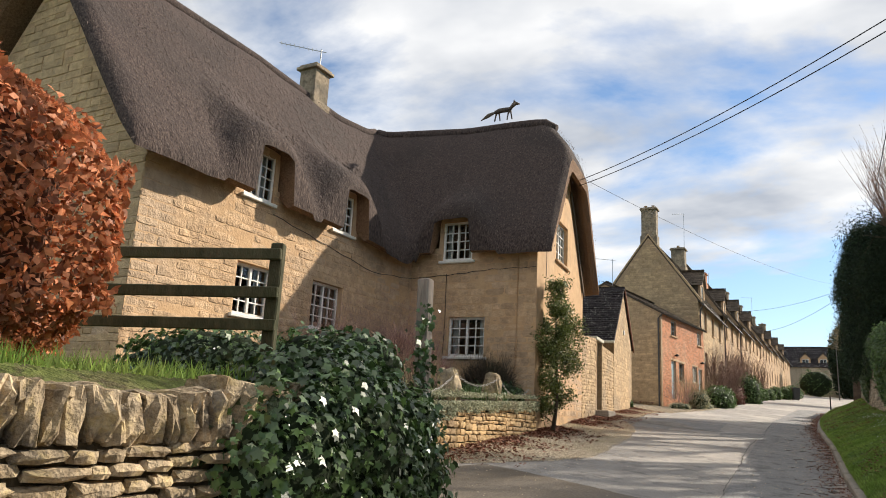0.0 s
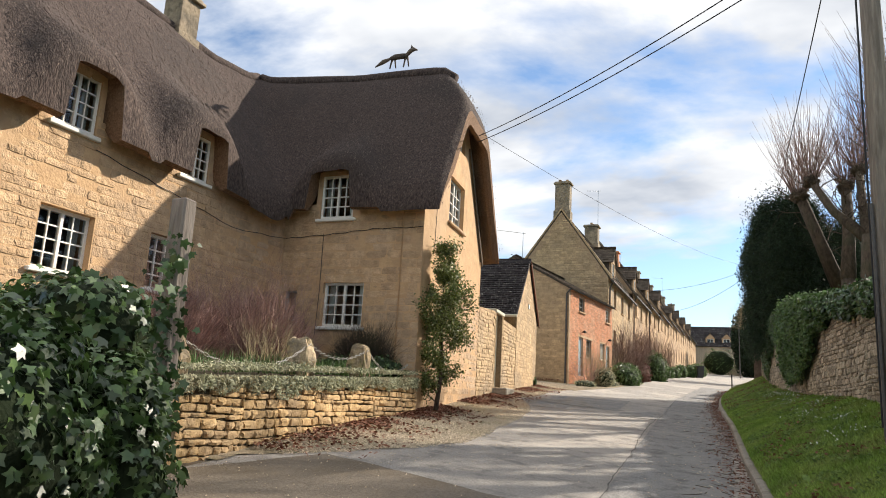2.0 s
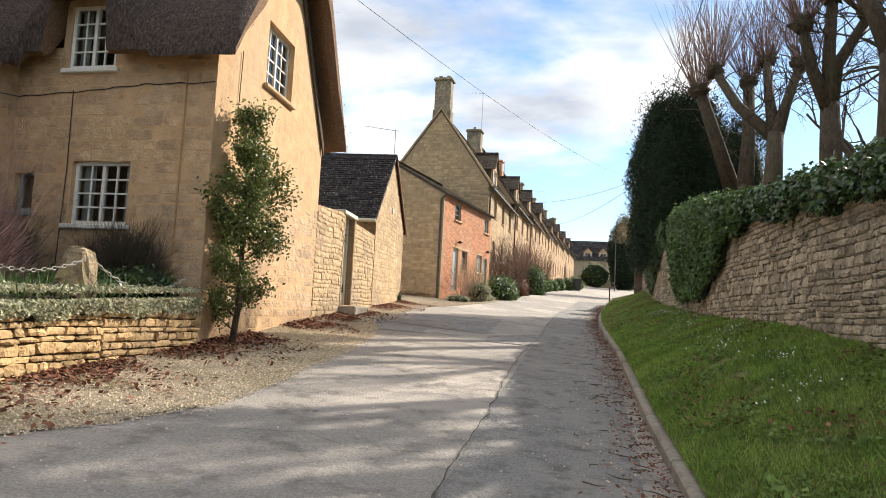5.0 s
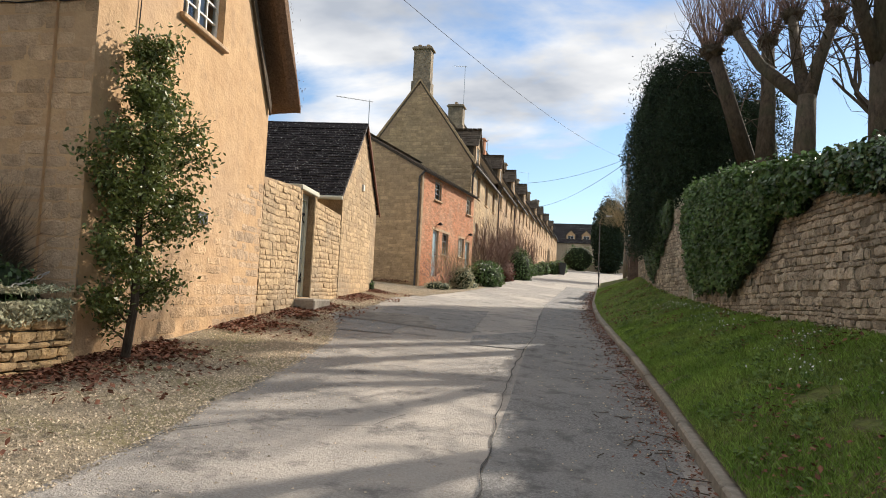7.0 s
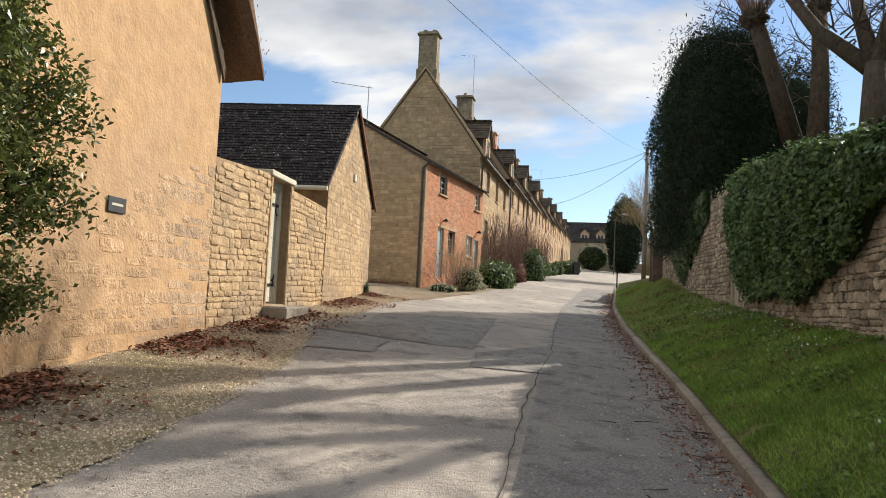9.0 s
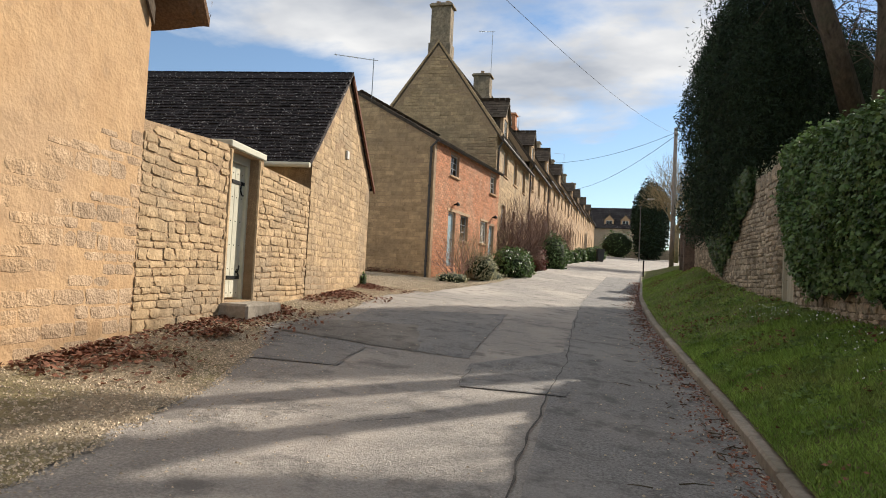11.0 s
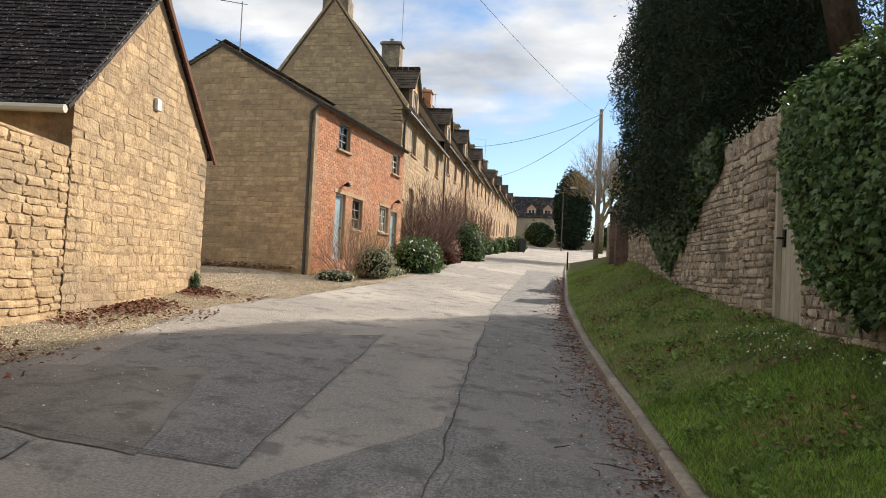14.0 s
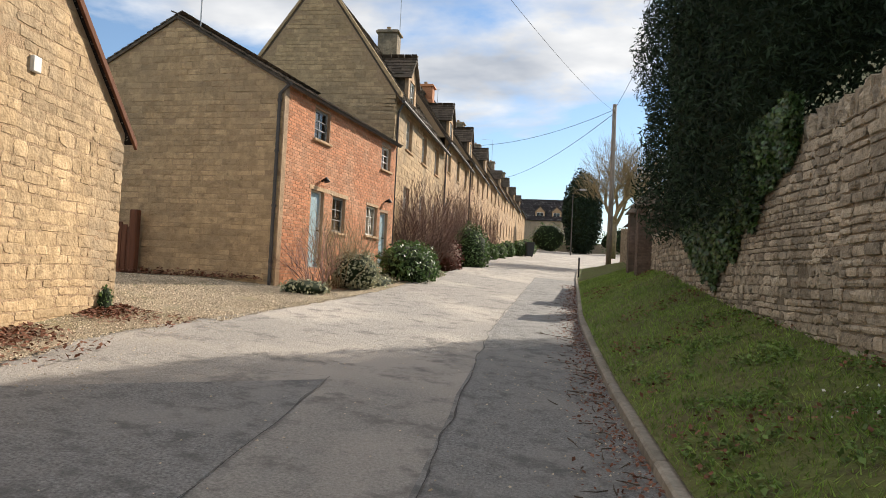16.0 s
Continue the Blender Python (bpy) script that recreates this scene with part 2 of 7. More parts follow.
HEDGE = surface("hedge_leaves", (0.042, 0.092, 0.026), (0.125, 0.190, 0.058), 3, rough=0.5, bump=0, vary=0.5, spec=0.3, translucent=0.2)
WEED = surface("weed_leaves", (0.10, 0.17, 0.045), (0.22, 0.31, 0.085), 4, rough=0.6, bump=0, vary=0.4, translucent=0.3)
HOLLY = surface("evergreen_shrub_leaves", (0.058, 0.088, 0.022), (0.200, 0.225, 0.060), 7, rough=0.42, bump=0, vary=0.5, spec=0.45, translucent=0.15)
BEECH = surface("dry_beech_leaves", (0.27, 0.075, 0.027), (0.74, 0.31, 0.145), 9, (0.26, 0.12, 0.065), 2.5, rough=0.5, bump=0, vary=0.5, translucent=0.3)
CONIFER = surface("conifer_sprays", (0.011, 0.024, 0.013), (0.034, 0.055, 0.026), 2, rough=0.75, bump=0, vary=0.5, translucent=0.1)
LAVENDER = surface("silver_foliage", (0.260, 0.275, 0.169), (0.494, 0.488, 0.338), 5, (0.325, 0.263, 0.176), 2.0, rough=0.8, bump=0, vary=0.35, translucent=0.15)
RED_TWIG = surface("red_brown_twigs", (0.24, 0.135, 0.112), (0.44, 0.285, 0.240), 4, rough=0.8, bump=0, vary=0.35)
VINE = surface("climber_stems", (0.13, 0.078, 0.062), (0.27, 0.180, 0.145), 4, rough=0.85, bump=0, vary=0.35)
BARK = surface("tree_bark", (0.05, 0.037, 0.027), (0.13, 0.098, 0.07), 14, (0.07, 0.072, 0.04), 1.5, 0.95, 1.0, 30, 0.1, stretch=(1, 1, .4), coarse=1.5)
PALE_TWIG = surface("pale_twigs", (0.22, 0.17, 0.10), (0.40, 0.32, 0.19), 6, rough=0.9, bump=0, vary=0.25)
FENCE_WOOD = surface("mossy_fence_wood", (0.045, 0.045, 0.022), (0.10, 0.09, 0.05), 10, (0.05, 0.065, 0.025), 2.0, 0.9, 0.6, 40, 0.15, stretch=(1, 1, 0.4))
POLE_WOOD = surface("weathered_pole_wood", (0.20, 0.165, 0.135), (0.36, 0.305, 0.255), 25, rough=0.9, bump=0.7, bscale=50, vary=0, stretch=(1, 1, 0.08), c4=(0.12, 0.10, 0.085), scale4=9, amount4=0.6)
BROWN_WOOD = surface("brown_fence_boards", (0.12, 0.05, 0.03), (0.19, 0.085, 0.05), 20, vary=0.1, stretch=(1, 1, 0.1))
WHITE = surface("white_paint", (0.68, 0.66, 0.60), (0.80, 0.78, 0.73), 12, rough=0.5, bump=0.1, vary=0.03, spec=0.4)
GREY_PAINT = surface("grey_paint", (0.26, 0.27, 0.26), (0.34, 0.35, 0.34), 12, rough=0.5, bump=0.1, vary=0.03)
CREAM = surface("cream_paint", (0.55, 0.53, 0.42), (0.68, 0.66, 0.54), 6, (0.45, 0.43, 0.34), 3.0, 0.55, 0.15, 30, 0.04)
BLUE = surface("pale_blue_paint", (0.30, 0.42, 0.47), (0.38, 0.50, 0.55), 8, rough=0.5, bump=0.1, vary=0)
OLD_DOOR = surface("faded_door_paint", (0.34, 0.31, 0.235), (0.46, 0.42, 0.33), 8, rough=0.7, bump=0.2, vary=0.05, stretch=(1, 1, 0.3))
IRON = surface("black_iron", (0.012, 0.012, 0.012), (0.03, 0.03, 0.03), 20, rough=0.5, bump=0.2, vary=0, metal=0.6)
PIPE = surface("cast_pipe", (0.07, 0.065, 0.06), (0.11, 0.10, 0.095), 20, rough=0.6, bump=0.1, vary=0)
GALV = surface("galvanised_metal", (0.35, 0.36, 0.36), (0.50, 0.50, 0.50), 20, rough=0.45, bump=0, vary=0, metal=0.8)
CABLE = surface("cable_sheath", (0.02, 0.02, 0.022), (0.04, 0.04, 0.042), 10, rough=0.6, bump=0, vary=0)
PLASTIC = surface("dark_plastic", (0.03, 0.032, 0.034), (0.05, 0.052, 0.055), 10, rough=0.45, bump=0, vary=0)
SIGN = surface("slate_sign", (0.04, 0.045, 0.055), (0.07, 0.075, 0.085), 10, rough=0.5, bump=0, vary=0)
KERB = surface("concrete_kerb", (0.22, 0.19, 0.155), (0.36, 0.32, 0.265), 14, (0.18, 0.16, 0.12), 2.0, 0.9, 0.5, 70, 0.12)
LITTER = surface("fallen_leaves", (0.132, 0.050, 0.031), (0.264, 0.125, 0.077), 9, rough=0.85, bump=0, vary=0.4)
PETAL = surface("white_petals", (0.75, 0.76, 0.72), (0.85, 0.85, 0.82), 9, rough=0.6, bump=0, vary=0.05)
CURTAIN = surface("white_curtain", (0.62, 0.60, 0.55), (0.75, 0.73, 0.68), 6, rough=0.9, bump=0, vary=0.05)
CLAY = surface("clay_pot", (0.30, 0.20, 0.12), (0.42, 0.30, 0.19), 8, rough=0.85, vary=0.1)
# Dim tone: the darkness of the rooms is put into this colour.
DARK_ROOM = surface("unlit_room_tone", (0.10, 0.09, 0.08), (0.14, 0.13, 0.115), 4, bump=0, vary=0)
GLASS = glass_pane("window_glass")
CHAIN = surface("white_chain", (0.30, 0.28, 0.25), (0.45, 0.42, 0.38), 10, rough=0.5, bump=0, vary=0)


# ---------- building helpers ----------
class Shape:
    """Gathers vertices and faces for one mesh."""

    def __init__(self):
        self.v, self.f = [], []

    def add(self, vs, fs):
        k = len(self.v)
        self.v.extend(tuple(p) for p in vs)
        self.f.extend(tuple(i + k for i in f) for f in fs)

    def box(self, lo, hi, m=None, bev=0.0):
        (a, b, c), (d, e, f) = lo, hi
        if bev <= 0:
            vs = [(a, b, c), (d, b, c), (d, e, c), (a, e, c), (a, b, f), (d, b, f), (d, e, f), (a, e, f)]
            fs = [(0, 3, 2, 1), (4, 5, 6, 7), (0, 1, 5, 4), (1, 2, 6, 5), (2, 3, 7, 6), (3, 0, 4, 7)]
        else:
            q = bev
            vs, rings = [], []
            for z, o in ((c, q), (c + q, 0), (f - q, 0), (f, q)):
                if o:
                    r = [(a + q, b + q), (d - q, b + q), (d - q, e - q), (a + q, e - q)]
                    r = [p for p in r for _ in (0, 1)]
                else:
                    r = [(a, b + q), (a + q, b), (d - q, b), (d, b + q), (d, e - q), (d - q, e), (a + q, e), (a, e - q)]
                rings.append(range(len(vs), len(vs) + 8))
                vs += [(x, y, z) for x, y in r]
            fs = [(0, 6, 4, 2), (24, 26, 28, 30)]
            for i in range(3):
                for j in range(8):
                    k = (j + 1) % 8
                    fs.append((8 * i + j, 8 * i + k, 8 * i + 8 + k, 8 * i + 8 + j))
        self.add([m @ Vector(p) for p in vs] if m else vs, fs)
        return self

    def prism(self, poly, lo, hi, m, axis="y"):
        """poly in the plane x, z of m, drawn out along its y from lo to hi (axis z: poly in x, y, drawn out along z)."""
        n = len(poly)
        put = (lambda p, h: (p[0], h, p[1])) if axis == "y" else (lambda p, h: (p[0], p[1], h))
        vs = [m @ Vector(put(p, lo)) for p in poly] + [m @ Vector(put(p, hi)) for p in poly]
        fs = [tuple(range(n)), tuple(range(2 * n - 1, n - 1, -1))] + [(i, i + n, (i + 1) % n + n, (i + 1) % n) for i in range(n)]
        self.add(vs, fs)
        return self

    def tube(self, pts, radii, n=8, cap=True):
        pts = [Vector(p) for p in pts]
        vs, fs = [], []
        for i, p in enumerate(pts):
            d = (pts[min(i + 1, len(pts) - 1)] - pts[max(i - 1, 0)]).normalized()
            a = d.orthogonal().normalized() if i == 0 else (a - d * a.dot(d)).normalized()
            b = d.cross(a)
            r = radii[i] if hasattr(radii, "__len__") else radii
            for k in range(n):
                g = 2 * math.pi * k / n
                vs.append(p + r * (math.cos(g) * a + math.sin(g) * b))
            if i:
                for k in range(n):
                    l = (k + 1) % n
                    fs.append((n * (i - 1) + k, n * (i - 1) + l, n * i + l, n * i + k))
        if cap:
            fs += [tuple(range(n - 1, -1, -1)), tuple(range(n * (len(pts) - 1), n * len(pts)))]
        self.add(vs, fs)
        return self


def link_mesh(name, verts, faces, material, parent=None, label="", smooth=False):
    me = bpy.data.meshes.new(name)
    me.from_pydata(verts, [], faces)
    me.materials.append(material)
    if smooth:
        me.polygons.foreach_set("use_smooth", [True] * len(me.polygons))
    ob = new(name, me)
    if parent is not None:
        ob.parent = parent
    if label:
        ob["label"] = label
    return ob


def part(name, shape, material, parent=None, label="", smooth=False):
    return link_mesh(name, shape.v, shape.f, material, parent, label, smooth)


def quads(name, verts, material, parent=None, corners=4, label=""):
    """A mesh of loose faces from an array (faces, corners, 3)."""
    verts = np.asarray(verts, dtype=np.float32)
    n = len(verts)
    me = bpy.data.meshes.new(name)
    me.vertices.add(n * corners)
    me.vertices.foreach_set("co", verts.reshape(-1))
    me.loops.add(n * corners)
    me.loops.foreach_set("vertex_index", np.arange(n * corners, dtype=np.int32))
    me.polygons.add(n)
    me.polygons.foreach_set("loop_start", np.arange(0, n * corners, corners, dtype=np.int32))
    me.materials.append(material)
    me.update(calc_edges=True)
    ob = new(name, me)
    if parent is not None:
        ob.parent = parent
    if label:
        ob["label"] = label
    return ob


def thing(name, label, category, group="", kind=""):
    return tagged(new(name), label, category, group, kind)


def basis(p0, p1, outward):
    """A wall's own axes: x along it from p0 to p1, y outwards, z up."""
    u = Vector((p1[0] - p0[0], p1[1] - p0[1], 0)).normalized()
    n = Vector((-u.y, u.x, 0))
    if n.x * outward[0] + n.y * outward[1] < 0:
        n = -n
    return Matrix(((u.x, n.x, 0, p0[0]), (u.y, n.y, 0, p0[1]), (0, 0, 1, 0), (0, 0, 0, 1)))


def run(p0, p1):
    return math.hypot(p1[0] - p0[0], p1[1] - p0[1])


def walled(m, length, low, top, thick, openings=(), ends=(True, True)):
    """A wall in the axes m: faces at y = 0 and -thick, low and top as lists of (s, z), openings (s0, s1, z0, z1) cut through."""
    sh = Shape()
    lo = lambda s: float(np.interp(s, [a for a, _ in low], [b for _, b in low]))
    hi = lambda s: float(np.interp(s, [a for a, _ in top], [b for _, b in top]))
    cuts = sorted({0.0, length, *[a for a, _ in top if 0 < a < length], *[a for a, _ in low if 0 < a < length], *[o[0] for o in openings], *[o[1] for o in openings]})
    for a, b in zip(cuts, cuts[1:]):
        if b - a < 1e-4:
            continue
        mid = (a + b) / 2
        holes = sorted((o[2], o[3]) for o in openings if o[0] < mid < o[1])
        spans, z = [], (lo(a), lo(b))
        for h0, h1 in holes:
            spans.append((z, (h0, h0)))
            z = (h1, h1)
        spans.append((z, (hi(a), hi(b))))
        for (l0, l1), (t0, t1) in spans:
            for y in (0, -thick):
                sh.add([m @ Vector(p) for p in ((a, y, l0), (b, y, l1), (b, y, t1), (a, y, t0))], [(0, 1, 2, 3)])
            sh.add([m @ Vector(p) for p in ((a, 0, t0), (b, 0, t1), (b, -thick, t1), (a, -thick, t0))], [(0, 1, 2, 3)])
            sh.add([m @ Vector(p) for p in ((a, 0, l0), (b, 0, l1), (b, -thick, l1), (a, -thick, l0))], [(0, 1, 2, 3)])
    for s0, s1, z0, z1 in openings:
        for s in (s0, s1):
            sh.add([m @ Vector(p) for p in ((s, 0, z0), (s, -thick, z0), (s, -thick, z1), (s, 0, z1))], [(0, 1, 2, 3)])
    for s in [v for v, e in zip((0, length), ends) if e]:
        sh.add([m @ Vector(p) for p in ((s, 0, lo(s)), (s, -thick, lo(s)), (s, -thick, hi(s)), (s, 0, hi(s)))], [(0, 1, 2, 3)])
    return sh


def unit_stone(jit, rng):
    """A block one unit across, 1 deep, with its front edges worn; x along, y out, z up."""
    b = 0.05
    j = lambda: (rng.random() - 0.5) * jit
    back = [(-.5, 0, -.5), (.5, 0, -.5), (.5, 0, .5), (-.5, 0, .5)]
    mid = [(x + j(), 0.72 + j(), z + j()) for x, _, z in back]
    front = [(x * (1 - 2 * b) + j(), 1.0 + j(), z * (1 - 2.4 * b) + j()) for x, _, z in back]
    fs = [(8, 9, 10, 11)]
    for i in range(4):
        k = (i + 1) % 4
        fs += [(i, k, 4 + k, 4 + i), (4 + i, 4 + k, 8 + k, 8 + i)]
    return back + mid + front, fs


def rugged_stone(jit, rng):
    """A rounded, knocked-about block in the same unit space."""
    grid = {}
    vs, fs = [], []
    off = Vector((rng.uniform(0, 60), rng.uniform(0, 60), rng.uniform(0, 60)))

    def vert(i, j, k):
        if (i, j, k) not in grid:
            p = Vector((i * .5, j * .5, k * .5))
            outer = (i != 0) + (k != 0)
            front = j / 2
            sx = (1 - .10 * (outer == 2) - .10 * front) + .03
            q = Vector((p.x * sx, p.y * (1.12 if outer == 0 else (.98 if outer == 1 else .78)) if j else 0, p.z * (1.02 - .10 * (outer == 2) - .13 * front)))
            if j:
                q += noise.noise_vector(p * 1.9 + off) * jit * 1.2
            grid[i, j, k] = len(vs)
            vs.append(tuple(q))
        return grid[i, j, k]

    for a in (-1, 0):
        for b in (-1, 0):
            fs.append((vert(a, 2, b), vert(a + 1, 2, b), vert(a + 1, 2, b + 1), vert(a, 2, b + 1)))
        for j in (0, 1):
            fs += [(vert(a, j, -1), vert(a + 1, j, -1), vert(a + 1, j + 1, -1), vert(a, j + 1, -1)), (vert(a, j + 1, 1), vert(a + 1, j + 1, 1), vert(a + 1, j, 1), vert(a, j, 1)),
                   (vert(-1, j + 1, a), vert(-1, j + 1, a + 1), vert(-1, j, a + 1), vert(-1, j, a)), (vert(1, j, a), vert(1, j, a + 1), vert(1, j + 1, a + 1), vert(1, j + 1, a))]
    return vs, fs


def lay_stones(name, m, length, low, top, material, parent, course=(0.08, 0.16), block=(0.15, 0.45), gap=0.012, proud=0.025, jit=0.06,
               openings=(), near=None, bond=0.0, seed=1, limit=300, uneven=0.5, wave=0.03, rugged=False):
    """Courses of single blocks on the face of a wall: those within the stretch near are parts, the rest one mesh."""
    rng = random.Random(seed)
    variants = [(rugged_stone if rugged else unit_stone)(jit, rng) for _ in range(8)]
    meshes = []
    lo = lambda s: float(np.interp(s, [a for a, _ in low], [b for _, b in low]))
    hi = lambda s: float(np.interp(s, [a for a, _ in top], [b for _, b in top]))
    zmin, zmax = min(b for _, b in low), max(b for _, b in top)
    z, rest, made, row = zmin, Shape(), 0, 0
    while z < zmax:
        h = rng.uniform(*course)
        s = -rng.random() * block[1] if not bond else -(row % 2) * bond
        while s < length:
            w = rng.uniform(*block)
            a, b = max(s, 0), min(s + w, length)
            s += w
            spans = [(a, b)]
            for o in openings:
                if z + h * 0.5 > o[2] and z + h * 0.5 < o[3]:
                    spans = [q for x, y in spans for q in ((x, min(y, o[0])), (max(x, o[1]), y)) if q[1] - q[0] > 0.02]
            for a2, b2 in spans:
                mid = (a2 + b2) / 2
                if bond == 0 and rng.random() < 0.012 and b2 - a2 > 0.1:
                    continue
                up = 0 if bond else wave * noise.noise(Vector((mid * 0.9 + seed, z * 0.6, 0)))
                z0, z1 = max(z + up, min(lo(a2), lo(b2))), min(z + up + h * (1 if bond else rng.uniform(0.86, 1.04)), min(hi(a2), hi(b2)))
                if b2 - a2 < 0.03 or z1 - z0 < min(0.03, h * 0.5):
                    continue
                d = proud * (1 + uneven * rng.uniform(-1, 1))
                local = Matrix.Translation((mid, -0.002, (z0 + z1) / 2)) @ Matrix.Diagonal((max(b2 - a2 - gap, 0.01), d, max(z1 - z0 - gap, 0.01), 1))
                k = rng.randrange(8)
                if near and near[0] <= mid <= near[1] and made < limit:
                    if not meshes:
                        for vv, ff in variants:
                            me = bpy.data.meshes.new(name)
                            me.from_pydata(vv, [], ff)
                            me.materials.append(material)
                            meshes.append(me)
                    ob = new(name, meshes[k])
                    ob.parent = parent
                    ob.matrix_basis = m @ local
                    made += 1
                else:
                    vv, ff = variants[k]
                    mm = m @ local
                    rest.add([mm @ Vector(p) for p in vv], ff)
        z += h
        row += 1
    if rest.v:
        tagged(part({"brick": "brickwork"}.get(name, "stonework"), rest, material, parent), kind="stuff")


def window(m, s0, s1, z0, z1, parent, paint=WHITE, lights=2, cols=2, rows=3, inset=0.10, sill=True, curtain=False, bar=0.022, frame_w=0.055, sill_mat=None):
    """A casement in an opening of the wall m: frame with glazing bars, single panes, sill."""
    fr, w = Shape(), (s1 - s0)
    y0, y1 = -inset - 0.06, -inset
    ring = [(s0, z0), (s1, z0), (s1, z1), (s0, z1), (s0 + frame_w, z0 + frame_w), (s1 - frame_w, z0 + frame_w), (s1 - frame_w, z1 - frame_w), (s0 + frame_w, z1 - frame_w)]
    fr.add([m @ Vector((a, y, c)) for y in (y0, y1) for a, c in ring], [(i + o, (i + 1) % 4 + o, (i + 1) % 4 + 4 + o, i + 4 + o) for o in (0, 8) for i in range(4)] +
           [(i + k, (i + 1) % 4 + k, (i + 1) % 4 + k + 8, i + k + 8) for k in (0, 4) for i in range(4)])
    bars = []
    lw = (w - 2 * frame_w) / lights
    panes = []
    for i in range(lights):
        a, b = s0 + frame_w + i * lw, s0 + frame_w + (i + 1) * lw
        st = 0.03
        if i:
            bars.append(("mullion", (a - 0.025, y0 + 0.004, z0 + frame_w), (a + 0.025, y1 + 0.008, z1 - frame_w)))
        for c in range(cols):
            for r in range(rows):
                panes.append((a + c * lw / cols, a + (c + 1) * lw / cols, z0 + frame_w + r * (z1 - z0 - 2 * frame_w) / rows, z0 + frame_w + (r + 1) * (z1 - z0 - 2 * frame_w) / rows))
        for c in range(1, cols):
            x = a + c * lw / cols
            bars.append(("glazing_bar", (x - bar / 2, y0 + 0.012, z0 + frame_w), (x + bar / 2, y1 - 0.008, z1 - frame_w)))
        for r in range(1, rows):
            z = z0 + frame_w + r * (z1 - z0 - 2 * frame_w) / rows
            bars.append(("glazing_bar", (a + 0.002, y0 + 0.014, z - bar / 2), (b - 0.002, y1 - 0.010, z + bar / 2)))
    win = part("window", fr, paint, parent)
    for nm, lo_, hi_ in bars:
        part(nm, Shape().box(lo_, hi_, m), paint, win)
    for a, b, c, d in panes:
        sh = Shape()
        y = y0 + 0.03 + random.uniform(-0.002, 0.002)
        sh.add([m @ Vector(p) for p in ((a, y, c), (b, y + random.uniform(-.003, .003), c), (b, y, d), (a, y + random.uniform(-.003, .003), d))], [(0, 1, 2, 3)])
        part("pane", sh, GLASS, win)
    if sill:
        part("sill", Shape().box((s0 - 0.08, -inset - 0.02, z0 - 0.07), (s1 + 0.08, 0.07, z0 - 0.003), m, 0.012), sill_mat or paint, win)
    if curtain:
        for a, b in ((s0 + 0.03, s0 + 0.03 + w * 0.2), (s1 - 0.03 - w * 0.2, s1 - 0.03)):
            sh, n = Shape(), 10
            for i in range(n):
                x, x2 = a + (b - a) * i / n, a + (b - a) * (i + 1) / n
                q, q2 = -inset - 0.16 - 0.03 * (i % 2), -inset - 0.16 - 0.03 * ((i + 1) % 2)
                sh.add([m @ Vector(p) for p in ((x, q, z0), (x2, q2, z0), (x2, q2, z1), (x, q, z1))], [(0, 1, 2, 3)])
            part("curtain", sh, CURTAIN, win)
    return win


NPR = np.random.RandomState(7)


def leaf_faces(points, size, up=0.3, outward=None, narrow=0.6, droop=0.25):
    """Four-cornered leaves at the points, turned at random about an outward direction."""
    n = len(points)
    nrm = NPR.normal(size=(n, 3)) * 0.7
    if outward is not None:
        nrm = nrm + outward
    nrm[:, 2] += up
    nrm /= np.linalg.norm(nrm, axis=1)[:, None] + 1e-9
    t = np.cross(nrm, NPR.normal(size=(n, 3)))
    t /= np.linalg.norm(t, axis=1)[:, None] + 1e-9
    b = np.cross(nrm, t)
    s = (size * NPR.uniform(0.6, 1.3, n))[:, None]
    p = np.asarray(points)
    base, tip = p - t * s * 0.5, p + t * s * 0.5 - nrm * s * droop
    l, r = p + b * s * narrow * 0.5 - t * s * 0.08, p - b * s * narrow * 0.5 - t * s * 0.08
    return np.stack([base, l, tip, r], axis=1)


IVY_LEAF = [(0, -.30), (.30, -.42), (.34, -.10), (.52, .10), (.20, .16), (0, .60), (-.20, .16), (-.52, .10), (-.34, -.10), (-.30, -.42)]


def ivy_faces(points, size, outward, loose=.5):
    """Lobed leaves that hang with their tips down and face outwards; ten corners each."""
    n = len(points)
    nrm = np.asarray(outward) + NPR.normal(size=(n, 3)) * loose + np.array([0, 0, .25])
    nrm /= np.linalg.norm(nrm, axis=1)[:, None] + 1e-9
    t = np.array([0, 0, -1.0]) + NPR.normal(size=(n, 3)) * .55
    t -= nrm * np.sum(t * nrm, axis=1)[:, None]
    t /= np.linalg.norm(t, axis=1)[:, None] + 1e-9
    b = np.cross(nrm, t)
    s = (size * NPR.uniform(.55, 1.3, n))[:, None]
    p = np.asarray(points)
    return np.stack([p + (b * u + t * v - nrm * (abs(u) * .35 + max(v, 0) * .25)) * s for u, v in IVY_LEAF], axis=1)


